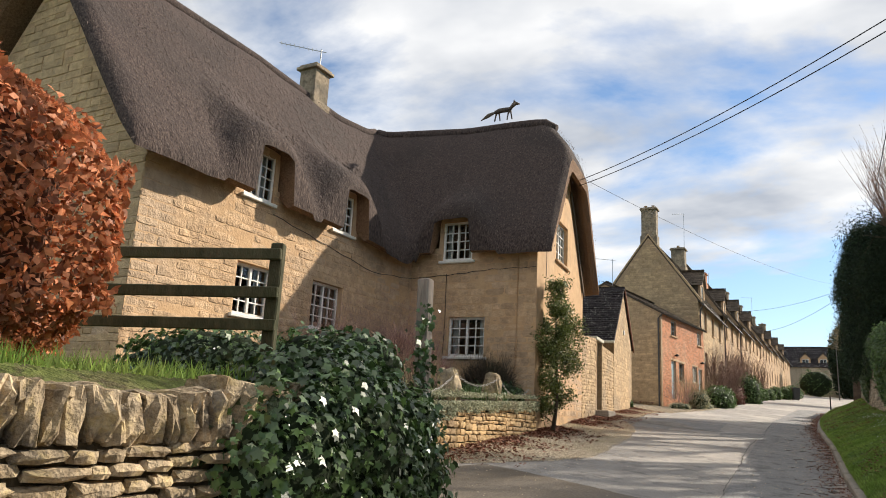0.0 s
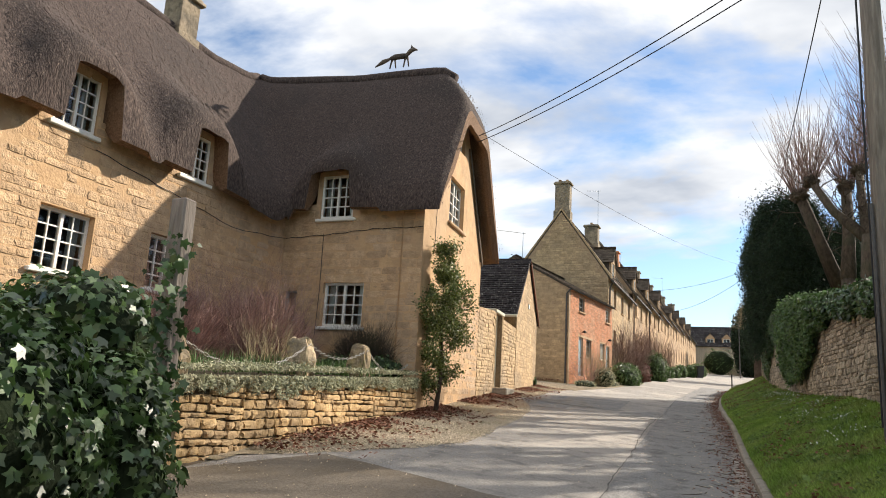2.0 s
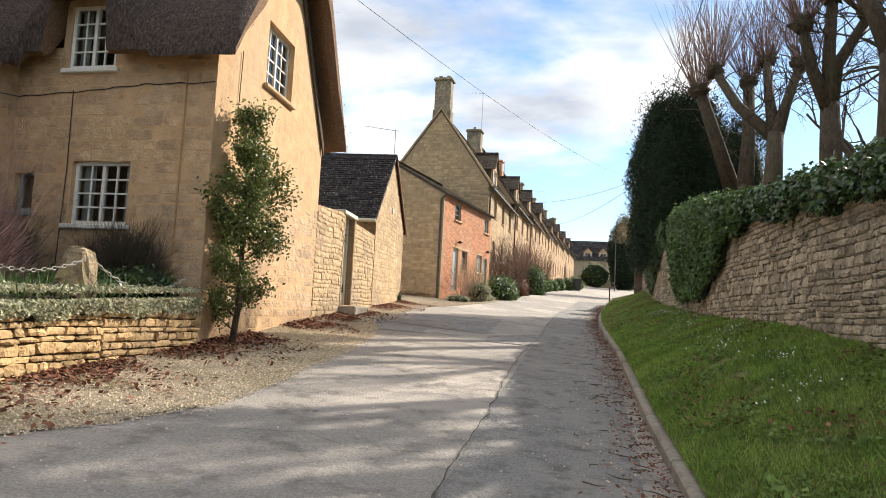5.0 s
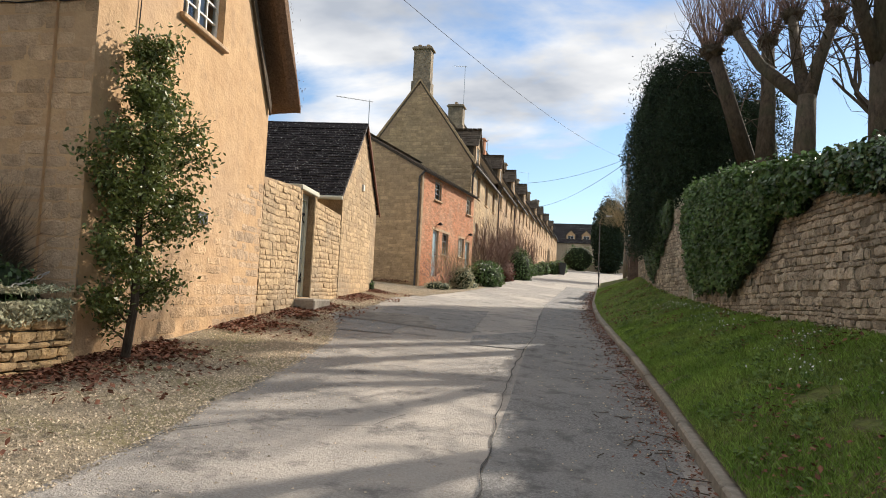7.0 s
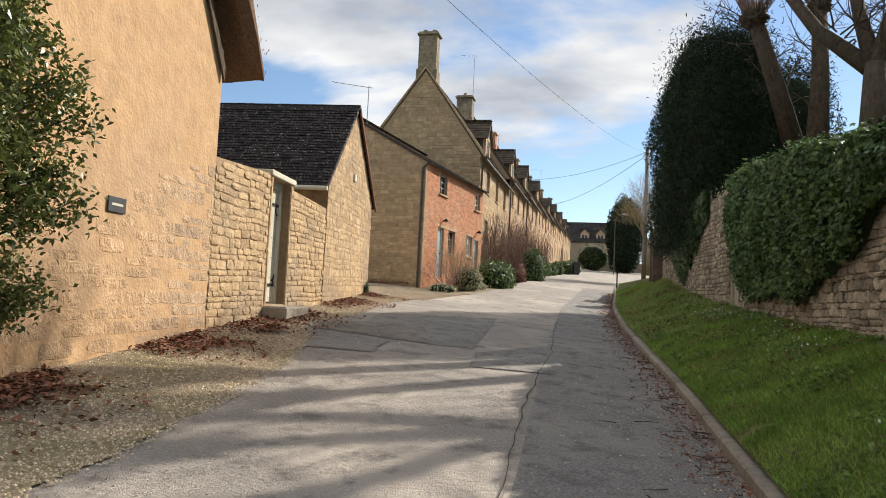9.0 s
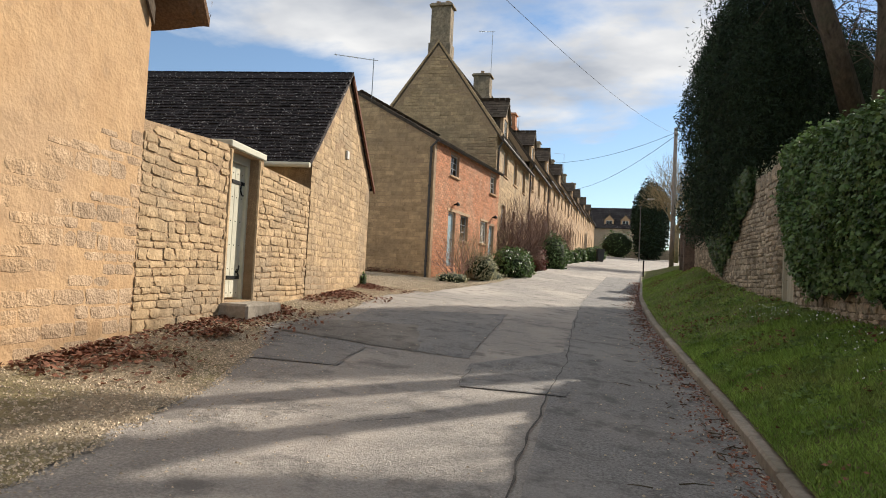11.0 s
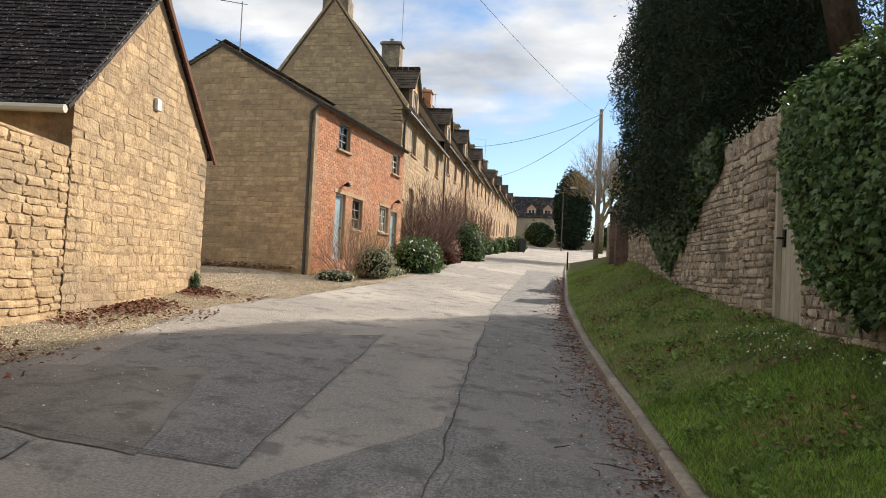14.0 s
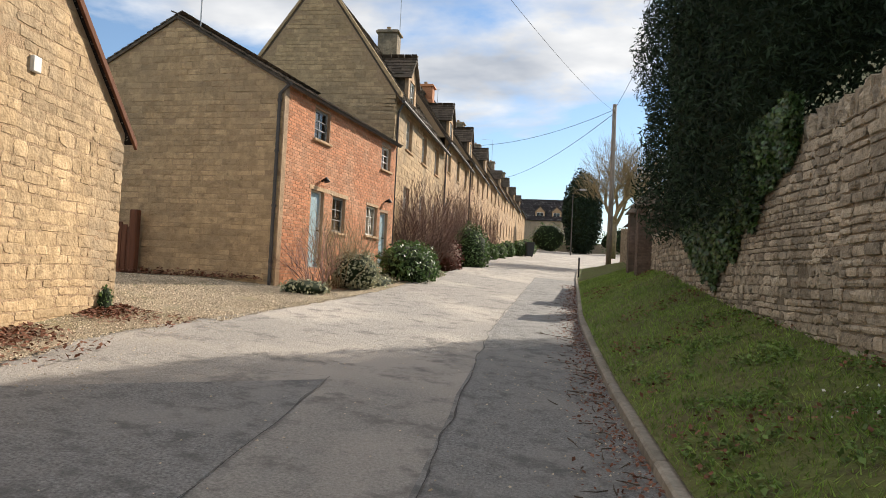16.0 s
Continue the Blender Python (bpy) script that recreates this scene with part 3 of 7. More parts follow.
def lump(name, centre, radii, material, parent, n=18, rough=0.15, freq=1.5, flat=0.0):
    """A solid uneven body that closes the inside of a bush."""
    sh = Shape()
    c = Vector(centre)
    for i in range(n + 1):
        th = math.pi * i / n
        for j in range(2 * n):
            ph = math.pi * j / n
            d = Vector((math.sin(th) * math.cos(ph), math.sin(th) * math.sin(ph), math.cos(th)))
            k = 1 + rough * noise.noise((c + d * 2) * freq)
            sh.v.append(tuple(c + Vector((d.x * radii[0], d.y * radii[1], d.z * radii[2])) * k))
    for i in range(n):
        for j in range(2 * n):
            k = (j + 1) % (2 * n)
            sh.f.append((i * 2 * n + j, i * 2 * n + k, (i + 1) * 2 * n + k, (i + 1) * 2 * n + j))
    return part(name, sh, material, parent, smooth=True)


def shell_points(centre, radii, n, depth=0.25, rough=0.15, freq=1.5):
    d = NPR.normal(size=(n, 3))
    d /= np.linalg.norm(d, axis=1)[:, None]
    k = np.array([1 + rough * noise.noise((Vector(centre) + Vector(v) * 2) * freq) for v in d])
    r = (k * NPR.uniform(1 - depth, 1.06, n))[:, None]
    return np.asarray(centre) + d * np.asarray(radii) * r, d


def branch(sh, p, d, length, r, depth, rng, spread=0.5, n=6, up=0.15, kids=(2, 4), taper=0.65, wander=0.15):
    """A limb that bends and forks, drawn into sh."""
    pts, rad, q = [Vector(p)], [r], Vector(d).normalized()
    k = 4
    for i in range(k):
        q = (q + Vector((rng.gauss(0, wander), rng.gauss(0, wander), rng.gauss(0, wander) + up * 0.3))).normalized()
        pts.append(pts[-1] + q * length / k)
        rad.append(r * (1 - (1 - taper) * (i + 1) / k))
    sh.tube(pts, rad, n, cap=depth == 0)
    if depth:
        for _ in range(rng.randint(*kids)):
            i = rng.randint(2, k)
            e = (q + Vector((rng.gauss(0, spread), rng.gauss(0, spread), rng.gauss(0, spread) + up))).normalized()
            branch(sh, pts[i], e, length * rng.uniform(0.55, 0.8), rad[i] * rng.uniform(0.55, 0.75), depth - 1, rng, spread, max(n - 1, 3), up, kids, taper, wander)


# ---------- lie of the land ----------
def rise(y):
    return np.interp(y, [-60, 0, 5.5, 10.6, 13, 16, 20, 26, 35, 45, 60, 92, 150, 400], [-3, 0, .27, .6, .75, .95, 1.17, 1.47, 1.95, 2.55, 3.45, 5.0, 8.6, 20])


def cross(y):
    return np.interp(y, [9, 16, 22], [.075, .05, .06])


def g(x, y):
    """Height of the road and what lies level with it."""
    return float(rise(y) - cross(y) * min(max(x, -9), 0.5))


def kerb_x(y):
    return float(np.interp(y, [-40, 4, 8, 11.35, 14.1, 19.8, 22, 25, 28, 31.3, 35, 41, 50, 59, 64, 72, 150], [1.1, .5, .32, .15, -.02, -.24, -.36, -.53, -.69, -.78, -.84, -.74, -.6, -.32, .5, 3.5, 16]))


def left_x(y):
    """Ragged edge of the asphalt."""
    w = 0.10 * noise.noise(Vector((y * 0.9, 3.3, 0))) + 0.05 * noise.noise(Vector((y * 3.1, 8.1, 0)))
    return w + float(np.interp(y, [-40, 4.8, 5.6, 7.2, 8.6, 9.4, 12, 14.2, 16.4, 18.7, 20.4, 21.9, 23.6, 26.3, 27.3, 29.7, 33, 36.5, 45, 60, 150],
                               [-2.9, -2.9, -4.0, -4.9, -5.0, -4.6, -3.75, -4.06, -4.32, -4.63, -5.2, -5.95, -5.8, -6.15, -6.4, -6.2, -5.7, -5.4, -5.3, -5.3, -5.3]))


WALL_Y = [-40, 4, 15.1, 21, 25.7, 27.4, 30.3, 36, 44, 52, 62]
WALL_X = [3.2, 2.5, 1.79, 1.42, 1.28, 1.26, 1.0, .85, 1.1, 1.5, 2.1]


def wall_x(y):
    return float(np.interp(y, WALL_Y, WALL_X))


def verge(x, y):
    """Height of the bank between kerb and wall."""
    k, w = kerb_x(y), wall_x(y)
    t = min(max((x - k) / max(w - k, 0.3), 0), 1)
    top = float(np.interp(y, [-40, 8, 12, 16, 18.5, 21.7, 27.5, 30.3, 35.4, 44, 56, 62], [.6, .8, .85, .88, .78, .70, .68, .76, 1.0, .7, .6, .15]))
    return g(k, y) + 0.085 + top * (t ** 0.85) + 0.03 * noise.noise(Vector((x * 1.3, y * 1.3, 1))) * min(1, t * 4)


def strip(ys, edges, height, cols):
    """A sheet between two edges x0(y), x1(y)."""
    sh = Shape()
    for y in ys:
        a, b = edges(y)
        for j in range(cols + 1):
            x = a + (b - a) * j / cols
            sh.v.append((x, y, height(x, y)))
    for i in range(len(ys) - 1):
        for j in range(cols):
            k = i * (cols + 1) + j
            sh.f.append((k, k + 1, k + cols + 2, k + cols + 1))
    return sh


def steps(a, b, d):
    n = max(1, round((b - a) / d))
    return [a + (b - a) * i / n for i in range(n + 1)]


def land(x, y):
    """The wide ground sheet, sunk under the road, raised behind the roadside walls."""
    if x > wall_x(y) + 0.7 and y < 62:
        return verge(wall_x(y), y) + 0.9
    if x > kerb_x(y) + 0.5 and y < 62:
        return verge(x, y) - 0.14
    if x < -4.0 and y < 4.4:
        return max(1.62, g(x, y))
    if x < -6.6 and 8.6 < y < 14.0:
        return 1.5
    return g(x, y) - 0.07


xs = sorted({-400, -250, -150, -90, -60, -40, -30, *steps(-24, 10, 0.4), 14, 20, 30, 45, 70, 120, 200, 400})
ys = sorted({-300, -150, -80, -50, -30, *steps(-20, 64, 0.5), *steps(64, 160, 4), 200, 260, 350, 500, 800})
gm = Shape()
for y in ys:
    for x in xs:
        gm.v.append((x, y, land(x, y)))
for i in range(len(ys) - 1):
    for j in range(len(xs) - 1):
        k = i * len(xs) + j
        gm.f.append((k, k + 1, k + len(xs) + 1, k + len(xs)))
ground = tagged(part("ground", gm, FIELD), "green pasture and garden ground rising up the street", "ground", kind="structure")

road_ys = steps(-30, 60, 0.25) + steps(62, 150, 2)
road = tagged(part("road", strip(road_ys, lambda y: (left_x(y), kerb_x(y) + 0.02), lambda x, y: g(x, y) + 0.012 * noise.noise(Vector((x * .5, y * .5, 0))), 10), ASPHALT, smooth=True),
              "worn grey asphalt lane with repair patches", "road", kind="structure")
tagged(part("gravel_margin", strip(steps(8.2, 45, 0.2), lambda y: (float(np.interp(y, [8, 14.9, 29.3, 29.5, 35, 35.3, 45], [-5.4, -6.1, -7.6, -15, -15, -7.6, -7.3])), left_x(y) + 0.05),
     lambda x, y: g(x, y) + 0.012 + 0.02 * noise.noise(Vector((x * 1.7, y * 1.7, 4))) + 0.05 * max(0, min(1, (left_x(y) - x - .3))) * (y < 29.4), 14), GRIT, smooth=True),
       "pale gravel margin and drive beside the walls", "gravel", kind="structure")
tagged(part("driveway", strip(steps(5.1, 8.9, 0.2), lambda y: (-14, left_x(y) + 0.1), lambda x, y: g(x, y) - 0.004 - 0.01 * (x < -4), 14), MUD, smooth=True),
       "muddy brown tarmac drive between garden walls", "driveway", kind="structure")
tagged(part("verge", strip(steps(-20, 62, 0.25), lambda y: (kerb_x(y) + 0.07, wall_x(y) + 0.1), verge, 10), TURF, smooth=True),
       "sloping grass verge below the stone wall", "grass verge", kind="structure")


# asphalt repairs, each its own thin sheet
def patch(name, poly, mat, lift, label):
    sh, n = Shape(), 10
    (a, b, c, d) = [Vector(p) for p in poly]
    for i in range(n + 1):
        for j in range(n + 1):
            u, v = i / n, j / n
            p = (a * (1 - u) + b * u) * (1 - v) + (d * (1 - u) + c * u) * v
            e = 0.05 * noise.noise(Vector((p.x * 2.3, p.y * 2.3, 9)))
            sh.v.append((p.x + e, p.y + e, g(p.x, p.y) + lift + 0.012 * noise.noise(Vector((p.x * .5, p.y * .5, 0)))))
    for i in range(n):
        for j in range(n):
            k = i * (n + 1) + j
            sh.f.append((k, k + 1, k + n + 2, k + n + 1))
    return tagged(part(name, sh, mat, smooth=True), label, "road patch", kind="structure")


patch("road_patch", [(-5.65, 21.7), (-3.6, 21.5), (-4.3, 23.85), (-6.0, 22.9)], ASPHALT_DARK, 0.009, "dark brown repaired asphalt patch")
patch("road_patch", [(-4.9, 21.6), (-3.0, 21.53), (-3.47, 27.1), (-5.6, 25.2)], ASPHALT_GREY, 0.005, "wide rough asphalt repair")
patch("road_patch", [(-1.3, 8), (-0.05, 8), (-0.4, 24.0), (-2.05, 24.0)], ASPHALT_GREY, 0.006, "long grey strip of relaid asphalt")
patch("road_patch", [(-2.05, 24.0), (-0.42, 24.0), (-0.72, 32), (-2.36, 32)], ASPHALT_GREY, 0.006, "long grey strip of relaid asphalt")
patch("road_patch", [(-2.36, 32), (-0.72, 32), (-0.68, 49), (-2.2, 49)], ASPHALT_GREY, 0.006, "long grey strip of relaid asphalt")
patch("road_patch", [(-2.75, 19.95), (-1.7, 20.2), (-1.9, 23.2), (-2.9, 21.2)], ASPHALT_GREY, 0.011, "square trench patch in the asphalt")
patch("road_patch", [(-4.95, 19.85), (-4.05, 20.1), (-4.25, 21.5), (-5.5, 21.6)], ASPHALT_GREY, 0.010, "small grey asphalt patch")


patch("road_mud", [(-5.3, 5.9), (-2.7, 6.1), (-2.1, 9.0), (-4.4, 9.5)], MUD, 0.006, "wet brown mud spread over the lane edge")


def crack(pts, w0, label="black tar joint in the road"):
    sh = Shape()
    fine = []
    for (x0, y0), (x1, y1) in zip(pts, pts[1:]):
        n = max(2, int(math.hypot(x1 - x0, y1 - y0) / 0.12))
        fine += [(x0 + (x1 - x0) * i / n, y0 + (y1 - y0) * i / n) for i in range(n)]
    fine.append(pts[-1])
    for i, (x, y) in enumerate(fine):
        d = Vector((fine[min(i + 1, len(fine) - 1)][0] - fine[max(i - 1, 0)][0], fine[min(i + 1, len(fine) - 1)][1] - fine[max(i - 1, 0)][1])).normalized()
        k = w0 * 0.36 * (0.2 + 0.9 * abs(noise.noise(Vector((x * 4, y * 4, 2)))))
        x += 0.05 * noise.noise(Vector((x * 2, y * 2, 7)))
        for s in (-1, 1):
            px, py = x - d.y * k * s, y + d.x * k * s
            sh.v.append((px, py, g(px, py) + 0.017 + 0.012 * noise.noise(Vector((px * .5, py * .5, 0)))))
    sh.f = [(2 * i, 2 * i + 1, 2 * i + 3, 2 * i + 2) for i in range(len(fine) - 1)]
    tagged(part("tar_joint", sh, TAR), label, "tar joint", kind="structure")


crack([(-1.35, 9), (-1.59, 13.9), (-1.75, 16), (-1.9, 19.5), (-1.9, 22.2), (-2.06, 25.1), (-2.22, 28.4), (-2.36, 32.5), (-2.2, 49)], 0.04)
crack([(-2.73, 19.96), (-1.68, 20.2)], 0.02)
crack([(-2.73, 19.96), (-2.85, 20.9)], 0.02)
crack([(-5.52, 21.7), (-4.42, 21.66), (-2.98, 21.53)], 0.022)
crack([(-3.0, 21.6), (-3.15, 23.3), (-3.19, 24.0), (-3.46, 27.2)], 0.022)
crack([(-3.46, 27.2), (-4.02, 27.05), (-4.6, 27.2)], 0.015)
crack([(-4.95, 19.85), (-4.08, 20.14), (-4.25, 21.5)], 0.014)
crack([(-3.15, 23.3), (-3.6, 23.25)], 0.015)

crack([(-3.55, 13.95), (-3.8, 13.5), (-3.75, 12.9)], 0.03, "fine crack in the worn asphalt")
crack([(-2.95, 14.15), (-2.6, 14.4), (-2.45, 14.9)], 0.02, "fine crack in the worn asphalt")
crack([(-4.3, 17.9), (-3.6, 18.3), (-3.1, 18.2), (-2.8, 18.6)], 0.025, "fine crack in the worn asphalt")
crack([(-3.3, 11.2), (-2.7, 11.5), (-2.2, 11.3), (-1.6, 11.6)], 0.025, "fine crack in the worn asphalt")

# kerb stones along the verge
kerb = thing("kerb", "low weathered concrete kerb along the verge", "kerb", kind="structure")
y, kerb_mesh, made = -14.0, {}, 0
rest = Shape()
while y < 62:
    L = 0.9
    x0, x1 = kerb_x(y), kerb_x(y + L)
    z0, z1 = g(x0, y), g(x1, y + L)
    m = Matrix.Translation((x0, y, z0 + random.uniform(-.008, .008))) @ Vector((0, 1, 0)).rotation_difference(Vector((x1 - x0, L, z1 - z0))).to_matrix().to_4x4()
    if not kerb_mesh:
        kerb_mesh["a"] = part("kerbstone", Shape().box((-0.015, 0.004, -0.12), (0.125, L - 0.006, 0.105), None, 0.02), KERB, kerb)
        kerb_mesh["a"].matrix_basis = m
    else:
        ob = new("kerbstone", kerb_mesh["a"].data)
        ob.parent, ob.matrix_basis = kerb, m
    y += L

# ---------- thatched cottage ----------
cottage = thing("thatched_cottage", "golden stone cottage with thick dark thatched roof and small white windows", "house")
PL, PC, PG0, PG1 = (-9.15, 6.9), (-9.15, 14.9), (-5.83, 14.9), (-6.33, 19.8)
ML, MW, MG = basis(PL, PC, (1, 0)), basis(PC, PG0, (0, -1)), basis(PG0, PG1, (1, 0))
LEN_L, LEN_W, LEN_G = run(PL, PC), run(PC, PG0), run(PG0, PG1)
# openings along each wall: s0, s1, z0, z1
open_l = [(2.15, 3.1, 3.02, 3.95), (4.25, 5.25, 3.05, 4.0), (2.1, 2.85, 5.17, 6.08), (4.72, 5.42, 5.17, 6.02)]
open_w = [(1.1, 2.06, 2.83, 3.75), (0.86, 1.66, 5.12, 6.08), (0.12, 0.46, 3.0, 3.6)]
open_g = [(1.72, 2.95, 5.42, 6.5), (2.3, 2.75, 7.3, 7.75)]
top_l = [(0, 5.45), (2.0, 5.45), (2.01, 6.2), (2.95, 6.2), (2.96, 5.45), (4.62, 5.45), (4.63, 6.15), (5.52, 6.15), (5.53, 5.45), (8, 5.45)]
top_w = [(0, 5.45), (0.75, 5.45), (0.76, 6.2), (1.77, 6.2), (1.78, 5.45), (LEN_W, 5.45)]
top_g = [(0, 5.2), (1.95, 8.1), (3.0, 8.1), (LEN_G, 5.2)]
wall_l = part("wall", walled(ML, LEN_L, [(0, 0.4), (8, 0.8)], top_l, 0.45, open_l, (False, True)), RENDERED, cottage)
wall_w = part("wall", walled(MW, LEN_W, [(0, 0.8), (4, 1.0)], top_w, 0.45, open_w), RENDERED, cottage)
wall_g = part("wall", walled(MG, LEN_G, [(0, 1.0), (5, 1.2)], top_g, 0.45, open_g, (False, True)), RENDERED, cottage, "orange limewashed gable wall")
for pts, prof in (([(-6.33, 19.8), (-15.6, 19.8)], None), ([(-15.6, 19.8), (-15.6, 6.9)], None), ([(-15.6, 6.9), (-9.15, 6.9)], [(0, 5.2), (3.2, 9.2), (6.45, 5.2)])):
    mm, L = basis(pts[0], pts[1], (pts[0][0] + pts[1][0] + 24, pts[0][1] + pts[1][1] - 26)), run(*pts)
    back_wall = part("wall", walled(mm, L, [(0, 0.4)], prof or [(0, 5.4)], 0.4, (), (True, False)), HOUSE_STONE, cottage)
    if prof:
        LEFT_GABLE = (mm, L, prof, back_wall)
# Slab added to block light inside the cottage, in the dim room tone.
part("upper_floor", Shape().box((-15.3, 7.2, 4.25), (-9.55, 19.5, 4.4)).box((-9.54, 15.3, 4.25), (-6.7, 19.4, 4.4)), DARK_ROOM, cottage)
window(ML, *open_l[0], wall_l, lights=2, cols=2, rows=4, inset=0.12, curtain=True)
window(ML, *open_l[1], wall_l, lights=2, cols=2, rows=4, inset=0.12)
window(ML, *open_l[2], wall_l, lights=2, cols=2, rows=4, inset=0.03, curtain=True)
window(ML, *open_l[3], wall_l, lights=2, cols=2, rows=4, inset=0.03)
window(MW, *open_w[0], wall_w, lights=2, cols=2, rows=4, inset=0.08, curtain=True)
window(MW, *open_w[1], wall_w, lights=2, cols=2, rows=4, inset=0.03, curtain=True)
window(MW, *open_w[2], wall_w, GREY_PAINT, lights=1, cols=1, rows=1, inset=0.1)
window(MG, *open_g[0], wall_g, lights=2, cols=2, rows=4, inset=0.10, curtain=True, sill_mat=HOUSE_STONE)
window(MG, *open_g[1], wall_g, lights=1, cols=2, rows=2, inset=0.08, sill=False)

FACINGS = [(ML, LEN_L, [(0, 1.0), (8, 1.2)], top_l, open_l, wall_l, 171), (MW, LEN_W, [(0, 1.2), (4, 1.4)], top_w, open_w, wall_w, 172), (MG, LEN_G, [(0, 1.2), (5, 1.4)], [(0, 2.2), (2.0, 2.5), (3.3, 3.4), (LEN_G, 3.9)], (), wall_g, 173)]
SHEAR = -0.102
RIDGE_X, RIDGE_Y = -12.4, 17.5
X0, X1, X2 = -16.0, -8.82, -5.4
Y0, Y1, Y2 = 6.35, 14.52, 20.45
HOODS = [("x", 9.38, 0.47, 6.14), ("x", 11.97, 0.45, 6.10), ("y", -7.89, 0.49, 6.14)]


def smax(a, b, k):
    h = max(k - abs(a - b), 0) / k
    return max(a, b) + h * h * k * 0.25


def thatch_main(x, y):
    r1 = float(np.interp(y, [6, 12, 15.5, 18], [10.1, 10.08, 9.85, 10.1]))
    h1 = r1 - 1.34 * (math.sqrt((x - RIDGE_X) ** 2 + 0.05) - 0.1)
    if y > 17.6:
        h1 = min(h1, r1 - 1.6 * (y - 17.6))
    r2 = float(np.interp(x, [-12.7, -9.1, -7.5, -6.5], [10.1, 9.72, 9.7, 9.66]))
    h2 = r2 - 1.45 * (math.sqrt((y - RIDGE_Y) ** 2 + 0.05) - 0.1)
    hip = 9.66 - 1.25 * (x + 6.5)
    h2 = -smax(-h2, -hip, 0.35)
    if x < -12.4:
        h2 = -9
    return smax(h1, h2, 0.5)


def edge_gap(x, y):
    """Distance in from the eaves and verges."""
    if y < Y1:
        d = X1 - x
    else:
        d = X2 - x
    d = min(d, x - X0, y - Y0, Y2 - y)
    if x > X1 - 0.0:
        d = min(d, y - Y1)
    return max(d, 0)


def hood_at(x, y):
    best, under = -9, -9
    for ax, c, half, top in HOODS:
        s, inward = (y - c, X1 - x) if ax == "x" else (x - c, y - Y1)
        if -0.01 <= inward < 3 and abs(s) < half + 0.7 and (ax == "x" or x > X1):
            side = max(abs(s) - half * 0.55, 0)
            z = top + 0.25 + 0.72 * inward - 0.9 * side * side - 0.25 * side - (0.22 * max(0, 1 - inward / 0.25) ** 2)
            best = max(best, z)
            if abs(s) < half and inward < 0.75:
                under = top + 0.02 + 0.05 * (1 - (s / half) ** 2)
    return best, under


def thatch_roof():
    gx = sorted({round(v, 3) for v in steps(X0, X1, 0.125) + steps(X1, X2, 0.09)})
    gy = steps(Y0, Y2, 0.094)
    iy1 = min(range(len(gy)), key=lambda i: abs(gy[i] - Y1))
    gy[iy1] = Y1
    top, low, idx = Shape(), Shape(), {}
    tv, bv, verge_edge = [], [], []
    for i, x in enumerate(gx):
        for j, y in enumerate(gy):
            if x > X1 + 1e-6 and j < iy1:
                continue
            h, e = thatch_main(x, y), edge_gap(x, y)
            hood, under = hood_at(x, y)
            z = h - 0.26 * max(0, 1 - e / 0.3) ** 2
            z = smax(z, hood, 0.35) if hood > -5 else z
            z += 0.03 * noise.noise(Vector((x * 0.9, y * 0.9, 2))) + 0.018 * noise.noise(Vector((x * 4, y * 4, h)))
            b = h - 0.52 + 0.26 * max(0, 1 - e / 0.24) ** 2
            if x > X1:
                b -= 0.34 * max(0, 1 - (X2 - x) / 0.6) * min(1, max(0, min(y - Y1, Y2 - y) - .1) / .8)
            if under > -5:
                b = max(under, b)
            b = min(b, z - 0.10)
            sx = x + SHEAR * (y - 14.9) * min(max((x + 9.15) / 3.3, 0), 1.15)
            idx[i, j] = len(tv)
            verge_edge.append(x > X2 - .01)
            tv.append((sx, y, z))
            bv.append((sx, y, b))
    n = len(tv)
    tf, sf, side_f, edges = [], [], [], {}
    for i in range(len(gx) - 1):
        for j in range(len(gy) - 1):
            q = [idx.get(k) for k in ((i, j), (i + 1, j), (i + 1, j + 1), (i, j + 1))]
            if None in q:
                continue
            tf.append(tuple(q))
            sf.append(tuple(k + n for k in reversed(q)))
            for a, b in zip(q, q[1:] + q[:1]):
                edges[a, b] = 1
    for a, b in edges:
        if (b, a) not in edges:
            side_f.append((a, a + n, b + n, b)) if not (verge_edge[a] and verge_edge[b]) else sf.append((a, a + n, b + n, b))
    roof = link_mesh("roof", tv + bv, tf + side_f, THATCH, cottage, "thick weathered thatch with eyebrow hoods", smooth=True)
    link_mesh("thatch_underside", tv + bv, sf, THATCH_EDGE, roof, "cut brown reed ends under the eaves")
    # loose straw ends over the surface
    P = np.array(tv)
    pick = NPR.randint(0, n, 26000)
    p = P[pick] + NPR.normal(scale=(0.06, 0.06, 0.02), size=(len(pick), 3))
    keep = p[:, 0] > RIDGE_X - 0.3
    p = p[keep]
    k = len(p)
    down = np.stack([np.where(p[:, 0] > X1, 0.1, 0.6), np.where(p[:, 0] > X1, -0.6, -0.05), np.full(k, -0.8)], 1) + NPR.normal(scale=0.15, size=(k, 3))
    down /= np.linalg.norm(down, axis=1)[:, None]
    L = NPR.uniform(0.04, 0.12, k)[:, None]
    side = np.cross(down, NPR.normal(size=(k, 3))) 
    side *= 0.006 / (np.linalg.norm(side, axis=1)[:, None] + 1e-9)
    q = p + np.array([0.012, -0.012, 0.02])
    tagged(quads("straw", np.stack([q - side, q + side, q + down * L], 1), STRAW, roof, 3), kind="stuff")
    return roof


STRAW = surface("straw_ends", (0.06, 0.046, 0.038), (0.19, 0.148, 0.122), 20, rough=0.9, bump=0, vary=0.4)
thatch = thatch_roof()
